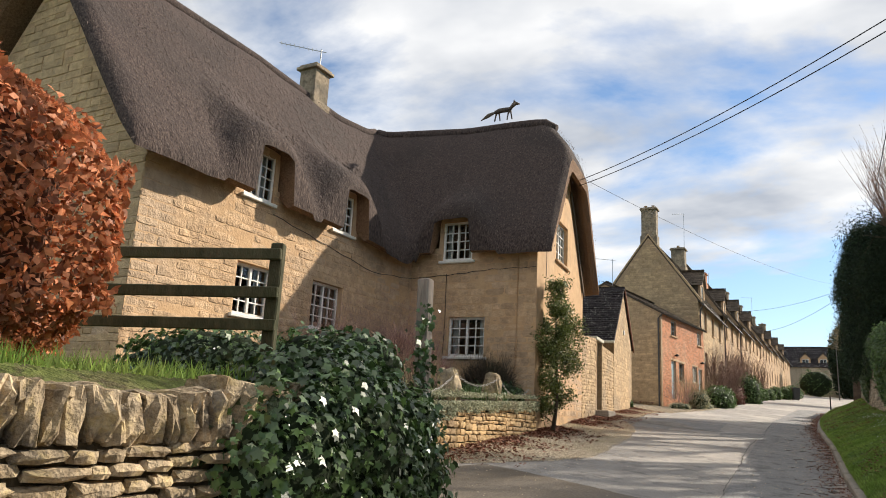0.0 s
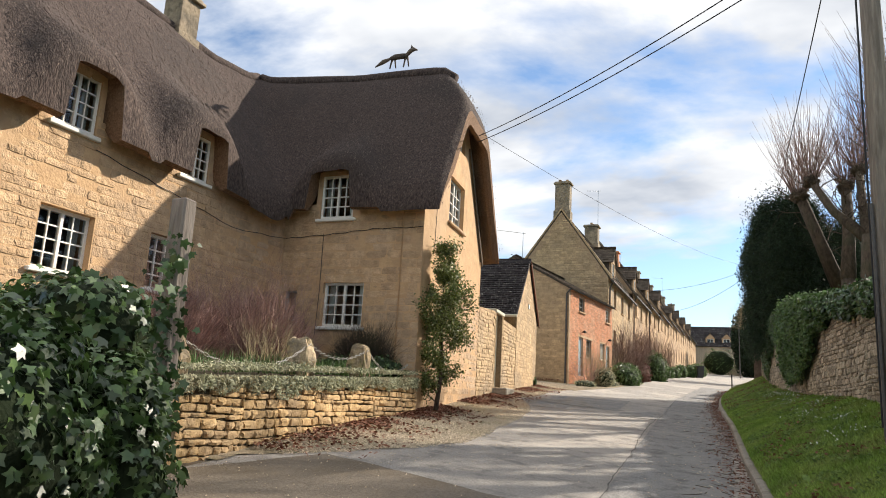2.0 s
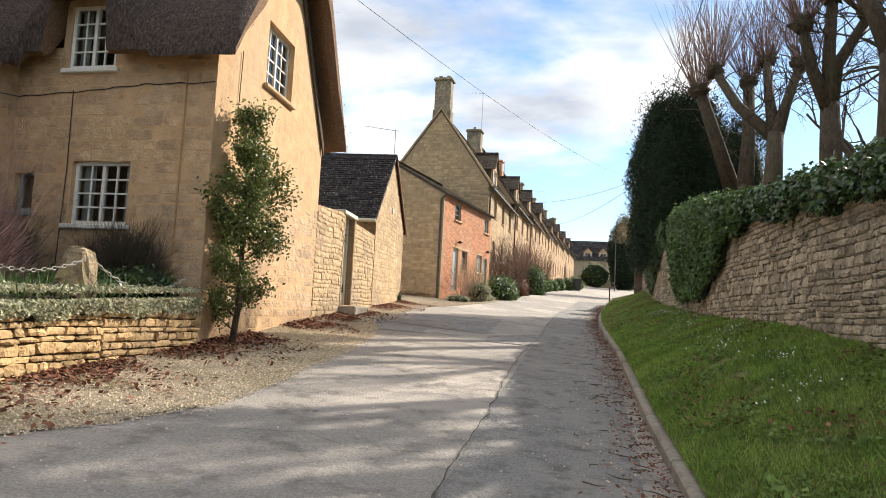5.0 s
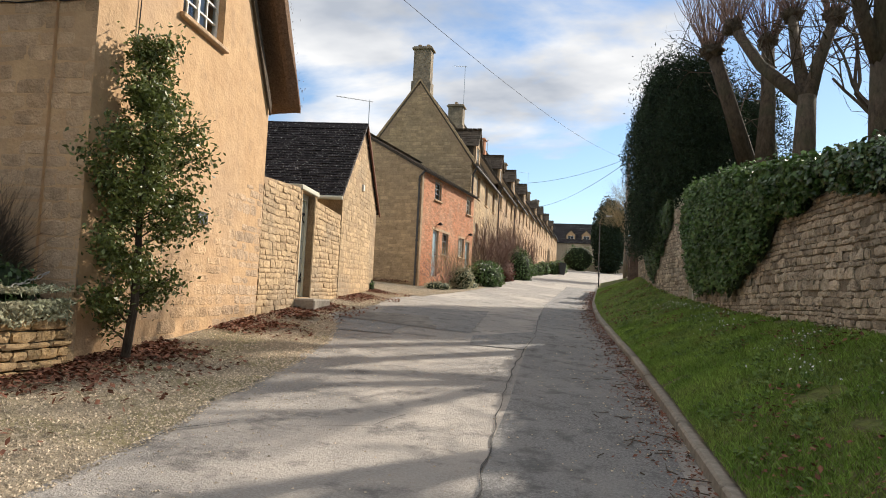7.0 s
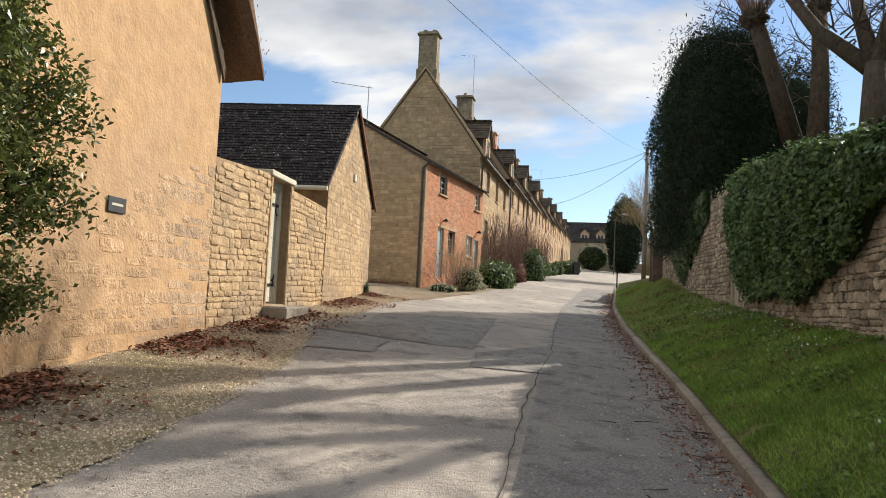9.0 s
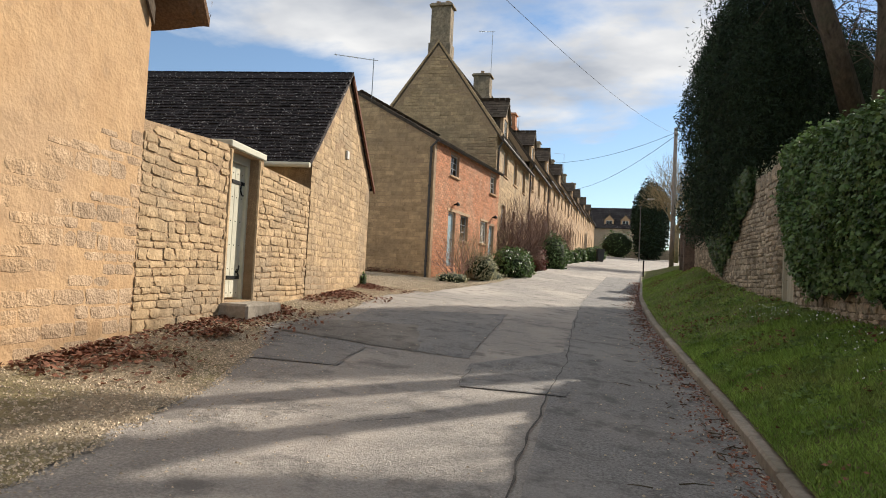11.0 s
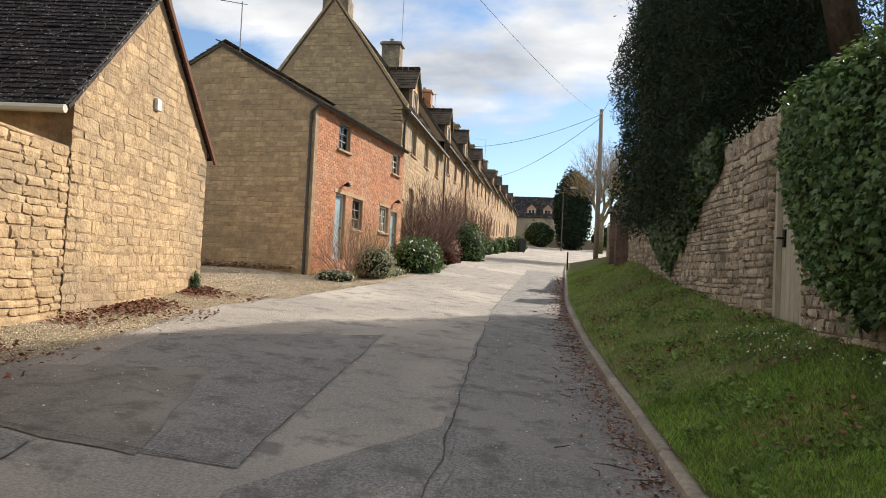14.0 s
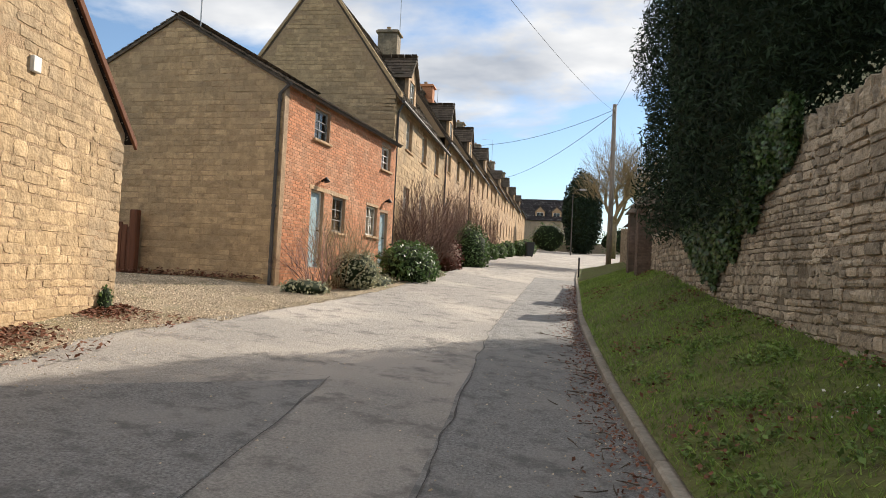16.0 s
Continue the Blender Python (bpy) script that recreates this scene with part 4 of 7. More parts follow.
# ridge roll of the thatch
for pts, r in (([(RIDGE_X, y, thatch_main(RIDGE_X, y) + 0.0) for y in steps(6.4, 17.4, 0.3)], 0.17), ([(x + SHEAR * 2.6 * min(max((x + 9.15) / 3.3, 0), 1.1), RIDGE_Y, thatch_main(x, RIDGE_Y)) for x in steps(-12.3, -6.2, 0.3)], 0.17)):
    part("thatch_ridge", Shape().tube(pts, r, 10), THATCH, thatch, smooth=True)


def chimney(parent, cx, cy, z0, z1, wx, wy, mat, pots=2, rot=0.0, name="chimney"):
    """A stack with a base course, shaft, corbelled cap and pots."""
    m = Matrix.Translation((cx, cy, 0)) @ Matrix.Rotation(rot, 4, "Z")
    sh = Shape().box((-wx / 2 - .06, -wy / 2 - .06, z0), (wx / 2 + .06, wy / 2 + .06, z0 + (z1 - z0) * 0.32), m, 0.02)
    sh.box((-wx / 2, -wy / 2, z0 + 0.1), (wx / 2, wy / 2, z1 - 0.10), m, 0.015)
    c = part(name, sh, mat, parent)
    part("chimney_cap", Shape().box((-wx / 2 - .09, -wy / 2 - .09, z1 - 0.16), (wx / 2 + .09, wy / 2 + .09, z1 - 0.07), m, 0.015).box((-wx / 2 - .03, -wy / 2 - .03, z1 - 0.075), (wx / 2 + .03, wy / 2 + .03, z1), m, 0.01), mat, c)
    for i in range(pots):
        x = (i - (pots - 1) / 2) * wx / max(pots, 1)
        part("chimney_pot", Shape().tube([m @ Vector((x, 0, z1 - 0.02)), m @ Vector((x, 0, z1 + 0.12)), m @ Vector((x, 0, z1 + 0.16))], [.11, .09, .11], 10), CLAY, c)
    return c


def aerial(parent_name, x, y, z0, h, yaw, length=1.0, label="thin metal television aerial on a mast"):
    a = thing(parent_name, label, "aerial")
    part("mast", Shape().tube([(x, y, z0), (x, y, z0 + h)], 0.018, 6), GALV, a)
    d = Vector((math.cos(yaw), math.sin(yaw), 0.12)).normalized()
    e = Vector((-math.sin(yaw), math.cos(yaw), 0))
    p = Vector((x, y, z0 + h - 0.06))
    part("boom", Shape().tube([p - d * 0.15, p + d * length], 0.012, 5), GALV, a)
    for i in range(9):
        q = p + d * length * (i + 1) / 9.5
        part("element", Shape().tube([q - e * 0.12, q + e * 0.12], 0.006, 4), GALV, a)
    return a


chimney(cottage, -12.4, 14.35, 9.2, 10.78, 0.55, 0.62, STACK_STONE, pots=0)
aerial("tv_aerial", -12.4, 14.5, 10.7, 0.75, radians(215), 1.2)

# straw fox on the ridge, one plain shape
fx = Shape()
F0 = Vector((-8.0, 17.45, 9.86))
fp = lambda x, z, y=0.0: F0 + Vector((x, y, z))
fx.tube([fp(-.24, .20), fp(-.1, .23), fp(.1, .23), fp(.24, .24)], [.05, .075, .075, .05], 8)
fx.tube([fp(.22, .24), fp(.34, .36), fp(.40, .38), fp(.52, .34)], [.05, .06, .06, .015], 8)
fx.tube([fp(-.22, .21), fp(-.45, .14), fp(-.68, .02)], [.03, .06, .012], 8)
for lx, dx in ((-.2, -.06), (-.14, .05), (.18, -.05), (.22, .06)):
    fx.tube([fp(lx, .2, .03), fp(lx + dx * .5, .1, .03), fp(lx + dx, -.06, .03)], [.04, .022, .02], 6)
for ey in (-.03, .03):
    fx.tube([fp(.36, .41, ey), fp(.35, .50, ey)], [.03, .004], 5)
tagged(part("straw_fox", fx, STRAW, smooth=True), "straw fox finial standing on the thatched ridge", "roof finial")

# ---------- garden wall with the painted gate door ----------
PA0, PA1 = (-6.33, 19.8), (-6.93, 25.25)
MA, LEN_A = basis(PA0, PA1, (1, 0)), run(PA0, PA1)
gate_open = (2.2, 3.12, 1.9, 4.02)
low_a = [(0, 1.1), (LEN_A, 1.35)]
top_a = [(0, 3.92), (2.15, 4.06), (2.16, 4.1), (3.3, 4.14), (3.31, 3.95), (LEN_A, 3.9)]
gate_wall = tagged(part("garden_wall", walled(MA, LEN_A, low_a, top_a, 0.4, [gate_open]), MORTAR), "tall golden rubble wall with a gate door", "stone wall", kind="structure")
STONES = []      # stone facings are laid last
STONES.append(dict(name="stone", m=MA, length=LEN_A, low=low_a, top=top_a, material=WALL_STONE, parent=gate_wall, course=(0.08, 0.15), block=(0.16, 0.42), gap=0.008, proud=0.016, jit=0.18, wave=0.06, rugged=True,
                   openings=[(2.1, 3.2, 1.0, 4.14)], near=(0, LEN_A), seed=11))
part("lintel", Shape().box((2.08, -0.42, 4.03), (3.32, 0.04, 4.13), MA, 0.012), CREAM, gate_wall, "pale weathered lintel over the gate")
for a, b in ((2.11, 2.2), (3.12, 3.2)):
    part("jamb", Shape().box((a, -0.40, 1.6), (b, 0.02, 4.02), MA, 0.02), WALL_STONE, gate_wall)
gate = thing("garden_gate_door", "cream painted plank gate door with black strap hinges", "door")
fr = Shape().box((2.2, -0.26, 1.9), (2.27, -0.14, 4.02), MA).box((3.05, -0.26, 1.9), (3.12, -0.14, 4.02), MA).box((2.27, -0.26, 3.90), (3.05, -0.14, 4.02), MA)
part("door_frame", fr, CREAM, gate)
for i in range(5):
    a = 2.275 + i * 0.154
    part("plank", Shape().box((a, -0.225, 1.93), (a + 0.15, -0.185, 3.89), MA, 0.006), CREAM, gate)
for z in (2.2, 3.6):
    part("strap_hinge", Shape().box((2.62, -0.184, z), (3.04, -0.172, z + 0.05), MA).tube([MA @ Vector((3.0 + .05 * math.cos(t) - .03, -0.176, z + 0.025 + .16 * t / 6 * (1 if z < 3 else -1) + .04 * math.sin(t))) for t in [k * .5 for k in range(14)]], 0.011, 5), IRON, gate)
part("latch_plate", Shape().box((2.33, -0.184, 3.02), (2.40, -0.172, 3.3), MA, 0.004).tube([MA @ Vector((2.365, -0.165, 3.09)), MA @ Vector((2.365, -0.13, 3.16)), MA @ Vector((2.365, -0.165, 3.24))], 0.012, 6), IRON, gate)
for z in (2.0, 2.35, 2.7, 3.05, 3.4, 3.75):
    for s in (2.35, 2.5, 2.66, 2.81, 2.97):
        part("stud", Shape().tube([MA @ Vector((s, -0.186, z)), MA @ Vector((s, -0.176, z))], [.010, .005], 6), IRON, gate)
tagged(part("doorstep", Shape().box((2.05, -0.35, 1.45), (3.3, 0.42, 1.88), MA, 0.03), KERB), "worn concrete step below the gate door", "step")

# ---------- barn ----------
PB0, PB1 = (-6.91, 25.25), (-7.34, 29.42)
MB, LEN_B = basis(PB0, PB1, (1, 0)), run(PB0, PB1)
barn = thing("stone_barn", "small golden stone barn with mossy dark stone-slate roof", "barn")
low_b, top_b = [(0, 1.5), (LEN_B, 1.9)], [(0, 4.42), (2.1, 6.5), (LEN_B, 4.55)]
barn_wall = part("wall", walled(MB, LEN_B, low_b, top_b, 0.4), MORTAR, barn)
STONES.append(dict(name="stone", m=MB, length=LEN_B, low=low_b, top=top_b, material=WALL_STONE, parent=barn_wall, course=(0.09, 0.19), block=(0.14, 0.46), gap=0.005, proud=0.007, jit=0.16, wave=0.05, rugged=True, near=(0, LEN_B), seed=21))
NB = MB.to_3x3() @ Vector((0, 1, 0))
for s in (0, LEN_B):
    a = MB @ Vector((s, 0, 0))
    b = a - NB * 8
    mm = basis((a.x, a.y), (b.x, b.y), (0, -1 if s == 0 else 1))
    part("wall", walled(mm, 8, [(0, 1.4)], [(0, 4.35)], 0.3), WALL_STONE, barn)
# roof: two slopes laid with slabs
def roof_slope(parent, m, s_eave, z_eave, s_ridge, z_ridge, back, front, mat, tile=(0.17, 0.34), gauge=0.16, thick=0.022, near_limit=300, seed=5, name="roof_slab", slab=0.1):
    """A slope in the axes m (x across the gable, y out of it): a slab, then lapped stone slates, in rows from eave to ridge."""
    rng = random.Random(seed)
    run_ = math.hypot(s_ridge - s_eave, z_ridge - z_eave)
    ux, uz = (s_ridge - s_eave) / run_, (z_ridge - z_eave) / run_
    nx, nz = (-uz, ux) if ux > 0 else (uz, -ux)
    P = lambda d, y, h: m @ Vector((s_eave + ux * d + nx * h, y, z_eave + uz * d + nz * h))
    bs = Shape()
    q = [P(0, -back, -slab), P(0, front, -slab), P(run_, front, -slab), P(run_, -back, -slab), P(0, -back, 0), P(0, front, 0), P(run_, front, 0), P(run_, -back, 0)]
    bs.add(q, [(0, 1, 2, 3), (4, 7, 6, 5), (0, 4, 5, 1), (1, 5, 6, 2), (2, 6, 7, 3), (3, 7, 4, 0)])
    roof = part("roof", bs, mat, parent)
    rest, made, d, mesh = Shape(), 0, -0.06, None
    while d < run_ - 0.05:
        y = -back - rng.random() * 0.2
        while y < front:
            w = rng.uniform(*tile)
            a, b = max(y, -back), min(y + w, front + 0.01)
            y += w
            if b - a < 0.05:
                continue
            e = rng.uniform(-0.012, 0.012)
            hh = rng.uniform(0.9, 1.35) * thick
            vs = [P(d + e, a + .006, 0.03), P(d + e, b - .006, 0.03), P(d + gauge + .05, b - .006, 0.002), P(d + gauge + .05, a + .006, 0.002),
                  P(d + e, a + .006, 0.03 + hh), P(d + e, b - .006, 0.03 + hh + rng.uniform(-.006, .006)), P(d + gauge + .05, b - .006, 0.004 + hh), P(d + gauge + .05, a + .006, 0.004 + hh)]
            fs = [(4, 5, 6, 7), (0, 1, 5, 4), (1, 2, 6, 5), (3, 0, 4, 7)]
            if made < near_limit and a > front - 4.5:
                c = sum(vs, Vector()) / 8
                ob = link_mesh("slate", [v - c for v in vs], fs, mat, roof)
                ob.location = c
                made += 1
            else:
                rest.add(vs, fs)
        d += gauge * rng.uniform(0.92, 1.08)
    if rest.v:
        tagged(part("slating", rest, mat, roof), kind="stuff")
    return roof


roof_slope(barn, MB, -0.18, 4.36, 2.1, 6.60, 8.0, 0.04, SLATE, tile=(.11, .24), gauge=.115, seed=6, slab=.05)
roof_slope(barn, MB, LEN_B + 0.18, 4.46, 2.1, 6.60, 8.0, 0.04, SLATE, tile=(.11, .24), gauge=.115, seed=7, near_limit=0, slab=.05)
part("ridge_tile", Shape().prism([(1.9, 6.5), (2.1, 6.70), (2.3, 6.5), (2.1, 6.6)], -8, 0.07, MB), SLATE, barn)
part("gutter", Shape().tube([MB @ Vector((-0.26, -8, 4.3)), MB @ Vector((-0.26, 0.05, 4.3))], 0.05, 8), CREAM, barn, "pale gutter")
part("verge_board", Shape().prism([(2.1, 6.62), (LEN_B + 0.2, 4.46), (LEN_B + 0.2, 4.36), (2.1, 6.5)], 0.05, 0.09, MB), BROWN_WOOD, barn)
part("vent_box", Shape().box((2.05, 0, 4.82), (2.2, 0.05, 5.0), MB, 0.01), WHITE, barn, "small white vent box")

# ---------- brick cottage ----------
PK0, PK1 = (-7.32, 35.02), (-6.5, 42.2)
MK, LEN_K = basis(PK0, PK1, (1, 0)), run(PK0, PK1)
KN = MK.to_3x3() @ Vector((0, 1, 0))
brick_house = thing("brick_cottage", "small cottage with red brick front and stone gable end", "house")
EAVE_K = 6.82
open_k = [(1.5, 2.32, 5.92, 6.66), (6.0, 6.75, 5.9, 6.6), (1.5, 2.2, 2.85, 4.70), (2.72, 3.52, 3.78, 4.68), (5.0, 5.85, 3.85, 4.70), (6.1, 6.75, 2.95, 4.62)]
low_k, top_k = [(0, 2.0), (LEN_K, 2.3)], [(0, EAVE_K), (LEN_K, EAVE_K)]
kf = part("wall", walled(MK, LEN_K, low_k, top_k, 0.3, open_k), BRICK_JOINT, brick_house, "red brick front wall")
STONES.append(dict(name="brick", m=MK, length=LEN_K, low=low_k, top=top_k, material=BRICK, parent=kf, course=(0.075, 0.075), block=(0.225, 0.225), bond=0.112, gap=0.010, proud=0.008, jit=0.01,
                   openings=[(a - .02, b + .02, c - .06 if c > 3.5 else c, d + .09) for a, b, c, d in open_k] + [(0, .16, 0, 9)], near=(0.1, 2.4), seed=31, uneven=0.3))
for a, b, c, d in (open_k[0], open_k[1], open_k[3], open_k[4]):
    window(MK, a, b, c, d, kf, GREY_PAINT if a < 4 else WHITE, lights=1 if a < 4 or c > 5 else 2, cols=2, rows=3, inset=0.08, sill_mat=HOUSE_STONE)
for a, b, c, d in (open_k[2], open_k[5]):
    dr = part("door", Shape().box((a + .05, -0.14, c), (b - .05, -0.10, d - .05), MK, 0.006), BLUE, kf, "pale blue door")
    part("door_frame", Shape().box((a, -0.16, c), (a + .05, -0.08, d), MK).box((b - .05, -0.16, c), (b, -0.08, d), MK).box((a + .05, -0.16, d - .05), (b - .05, -0.08, d), MK), WHITE, dr)
    part("door_panel", Shape().box((a + .14, -0.102, c + .2), (b - .14, -0.092, c + .75), MK, 0.004).box((a + .14, -0.102, c + .9), (b - .14, -0.092, d - .2), MK, 0.004), BLUE, dr)
    part("handle", Shape().tube([MK @ Vector((b - .12, -0.10, c + .9)), MK @ Vector((b - .12, -0.05, c + .9))], 0.02, 8), IRON, dr)
part("lintel", Shape().box((1.38, -0.02, 4.70), (2.86, 0.014, 4.80), MK).box((2.6, -0.02, 4.685), (3.66, 0.018, 4.785), MK), HOUSE_STONE, kf)
part("lintel", Shape().box((4.95, -0.02, 4.70), (5.9, 0.014, 4.78), MK), HOUSE_STONE, kf)
for s in (2.0, 6.45):
    part("porch_lamp", Shape().tube([MK @ Vector((s, 0, 4.95)), MK @ Vector((s, .14, 5.0)), MK @ Vector((s, .16, 4.93))], [.02, .06, .08], 8), IRON, brick_house)
# stone quoin strip at the corner
part("quoin", Shape().box((-0.02, -0.02, 2.0), (0.16, 0.012, EAVE_K), MK), HOUSE_STONE, kf)
APEX_D, APEX_Z, BACK_D = 2.85, 8.38, 5.7
side0 = MK @ Vector((0, 0, 0))
side1 = side0 - KN * BACK_D
MS = basis((side0.x, side0.y), (side1.x, side1.y), (0, -1))
low_s, top_s = [(0, 2.0), (BACK_D, 2.2)], [(0, EAVE_K), (APEX_D, APEX_Z), (BACK_D, 6.9)]
ks = part("wall", walled(MS, BACK_D, low_s, top_s, 0.3), MORTAR, brick_house, "coursed golden stone gable end")
STONES.append(dict(name="stone", m=MS, length=BACK_D, low=low_s, top=top_s, material=GABLE_STONE, parent=ks, course=(0.10, 0.17), block=(0.18, 0.5), gap=0.008, proud=0.009, jit=0.12, near=(0, 3.0), seed=41, wave=0.012))
back0, back1 = side1, side1 + (MK.to_3x3() @ Vector((LEN_K, 0, 0)))
part("wall", walled(basis((back0.x, back0.y), (back1.x, back1.y), (-1, 0)), LEN_K, [(0, 2)], [(0, 6.8)], 0.3), GABLE_STONE, brick_house)
roof_slope(brick_house, MS, -0.15, EAVE_K - 0.02, APEX_D, APEX_Z + 0.07, LEN_K, 0.05, SLATE_BROWN, gauge=0.2, near_limit=0, seed=8, slab=0.06)
roof_slope(brick_house, MS, BACK_D + 0.15, 6.84, APEX_D, APEX_Z + 0.07, LEN_K, 0.05, SLATE_BROWN, gauge=0.2, near_limit=0, seed=9, slab=0.06)
part("gutter", Shape().tube([MK @ Vector((-0.05, 0.13, EAVE_K - 0.02)), MK @ Vector((LEN_K, 0.13, EAVE_K - 0.02))], 0.055, 8), PIPE, brick_house)
dp = part("drainpipe", Shape().tube([MK @ Vector((-0.05, 0.1, EAVE_K - .05)), MS @ Vector((0.1, 0.06, EAVE_K - 0.25)), MS @ Vector((0.1, 0.06, 2.3))], 0.04, 8), PIPE, brick_house)
for z in (2.9, 4.1, 5.3, 6.4):
    part("pipe_bracket", Shape().tube([MS @ Vector((0.1, 0.06, z)), MS @ Vector((0.1, 0.06, z + .06))], 0.052, 8), PIPE, dp)

# ---------- the long terrace ----------
def terrace_eave(y):
    return float(np.interp(y, [43, 44, 56, 73, 96, 134], [8.75, 8.8, 9.3, 10.2, 11.3, 13.0]))


TX, TR, TB = -6.95, -9.8, -12.65
BOUNDS = [43.6, 54, 63.5, 73, 83, 94, 106, 119, 133]
DORMERS = [48.2, 58.5, 67, 77, 83, 91, 101, 113, 126]
CHIMNEYS = [(53.4, 1.5, STACK_STONE), (63.0, 0.9, BRICK), (77, .7, STACK_STONE), (89, .7, STACK_STONE), (104, 1.0, STACK_STONE), (120, 1.0, STACK_STONE)]
for i, (a, b) in enumerate(zip(BOUNDS, BOUNDS[1:])):
    ev, gz = terrace_eave((a + b) / 2) if i else 8.82, g(TX, (a + b) / 2) - 0.6
    rz = ev + 4.05
    house = thing("terraced_cottage", "golden limestone terraced cottage with steep stone-slate roof" if i else "end terrace stone cottage with tall gable and dormer", "house", "terrace along the street")
    m = basis((TX, a), (TX, b - 0.02), (1, 0))
    L = b - a - 0.02
    n = 3 if L > 8 else 2
    ops = []
    for k in range(n):
        c = L * (k + 0.5) / n if i else (2.4, 5.4, 8.4)[k]
        ops += [(c - .5, c + .5, ev - 1.5, ev - 0.32), (c - .5, c + .5, ev - 4.1, ev - 2.75)]
    lo, hi = [(0, gz), (L, gz)], [(0, ev), (L, ev)]
    w = part("wall", walled(m, L, lo, hi, 0.35, ops), MORTAR, house)
    STONES.append(dict(name="stone", m=m, length=L, low=lo, top=hi, material=HOUSE_STONE if i else WALL_STONE, parent=w, course=(0.16, 0.24), block=(0.35, 0.8), gap=0.012, proud=0.012, jit=0.04, openings=ops, seed=50 + i))
    for o in ops:
        window(m, *o, w, WHITE, lights=2, cols=2 if i < 3 else 1, rows=3 if i < 3 else 2, inset=0.12, sill_mat=HOUSE_STONE)
    # gable ends and back
    for y, out in ((a, -1), (b - 0.02, 1)):
        mg = basis((TX, y), (TB, y), (0, out))
        gl = part("wall", walled(mg, TX - TB, [(0, gz)], [(0, ev), (TX - TR, rz), (TX - TB, ev)], 0.3), MORTAR, house)
        if i == 0 and out < 0:
            STONES.append(dict(name="stone", m=mg, length=TX - TB, low=[(0, 5.5)], top=[(0, ev), (TX - TR, rz), (TX - TB, ev)], material=GABLE_STONE, parent=gl, course=(0.11, 0.18), block=(0.22, 0.6), gap=0.01, proud=0.012, jit=0.04, near=(0, 6), seed=70))
            part("coping", Shape().prism([(-0.16, ev - 0.1), (TX - TR, rz + 0.1), (TX - TR, rz + 0.22), (-0.2, ev + 0.06)], -0.25, 0.05, mg).prism([(TX - TR, rz + .1), (TX - TB + .16, ev - .1), (TX - TB + .2, ev + .06), (TX - TR, rz + .22)], -0.25, 0.05, mg), GABLE_STONE, gl)
    part("wall", walled(basis((TB, a), (TB, b - .02), (-1, 0)), L, [(0, gz)], [(0, ev)], 0.3), GABLE_STONE, house)
    # Slab added between storeys to block light, coloured dark like an unlit room.
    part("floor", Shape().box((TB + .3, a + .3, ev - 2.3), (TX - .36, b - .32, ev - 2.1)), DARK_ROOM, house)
    mr = basis((TX, a), (TB, a), (0, -1))
    far = i > 2
    for e0 in (-0.22, TX - TB + 0.22):
        roof_slope(house, mr, e0, ev - 0.2, TX - TR, rz + 0.06, L, 0.0, SLATE_BROWN, tile=(0.3, 0.55) if not far else (0.5, 1.0), gauge=0.25 if not far else 0.45, near_limit=0, seed=80 + i, slab=0.05, thick=0.03)
    part("gutter", Shape().tube([(TX + 0.27, a, ev - 0.24), (TX + 0.27, b - .02, ev - 0.24)], 0.06, 6), PIPE, house)
    if i < 3:
        part("drainpipe", Shape().tube([(TX + .2, a + .25, ev - .3), (TX + .06, a + .25, ev - .6), (TX + .06, a + .25, gz + .5)], 0.045, 6), PIPE, house)
    for dy in DORMERS:
        if a < dy < b:
            md = basis((TX - 0.45, dy - 0.75), (TX - 0.45, dy + 0.75), (1, 0))
            z0, z1, za = ev + 0.35, ev + 1.75, ev + 2.55
            dm = part("dormer", walled(md, 1.5, [(0, z0)], [(0, z1), (.75, za - .1), (1.5, z1)], 0.15, [(.3, 1.2, ev + .55, ev + 1.65)]), HOUSE_STONE, house)
            for s in (0, 1.5):
                p0, p1 = md @ Vector((s, -.15, 0)), md @ Vector((s, -1.2, 0))
                part("dormer_cheek", walled(basis((p0.x, p0.y), (p1.x, p1.y), (0, -1 if s == 0 else 1)), 1.05, [(0, z0), (1.05, z0 + 1.3)], [(0, z1)], 0.1), SLATE_BROWN, dm)
            window(md, .3, 1.2, ev + .55, ev + 1.65, dm, WHITE, lights=2, cols=1, rows=2, inset=0.05)
            for e0 in (-0.15, 1.65):
                roof_slope(dm, md, e0, z1 - .12, .75, za + .05, 2.2, 0.14, SLATE_BROWN, tile=(.25, .45), gauge=0.22, near_limit=0, seed=90 + i, slab=0.05)
    for cy, h, mt in CHIMNEYS:
        if a < cy < b:
            chimney(house, TR, cy, rz - 0.5, rz + h, 0.75, 0.95, mt, rot=math.pi / 2)
    if i == 0:
        chimney(house, TR, a + 0.42, rz - 0.75, rz + 1.95, 0.9, 0.62, STACK_STONE)
aerial("tv_aerial", -9.9, 35.9, 8.3, 1.5, radians(190), 1.4)
aerial("tv_aerial", -9.6, 54.6, 13.2, 4.2, radians(170), 0.9)
aerial("tv_aerial", -9.6, 66, 13.2, 1.8, radians(170), 0.9)
aerial("tv_aerial", -9.7, 104.3, 16.2, 3.0, radians(170), 1.4)

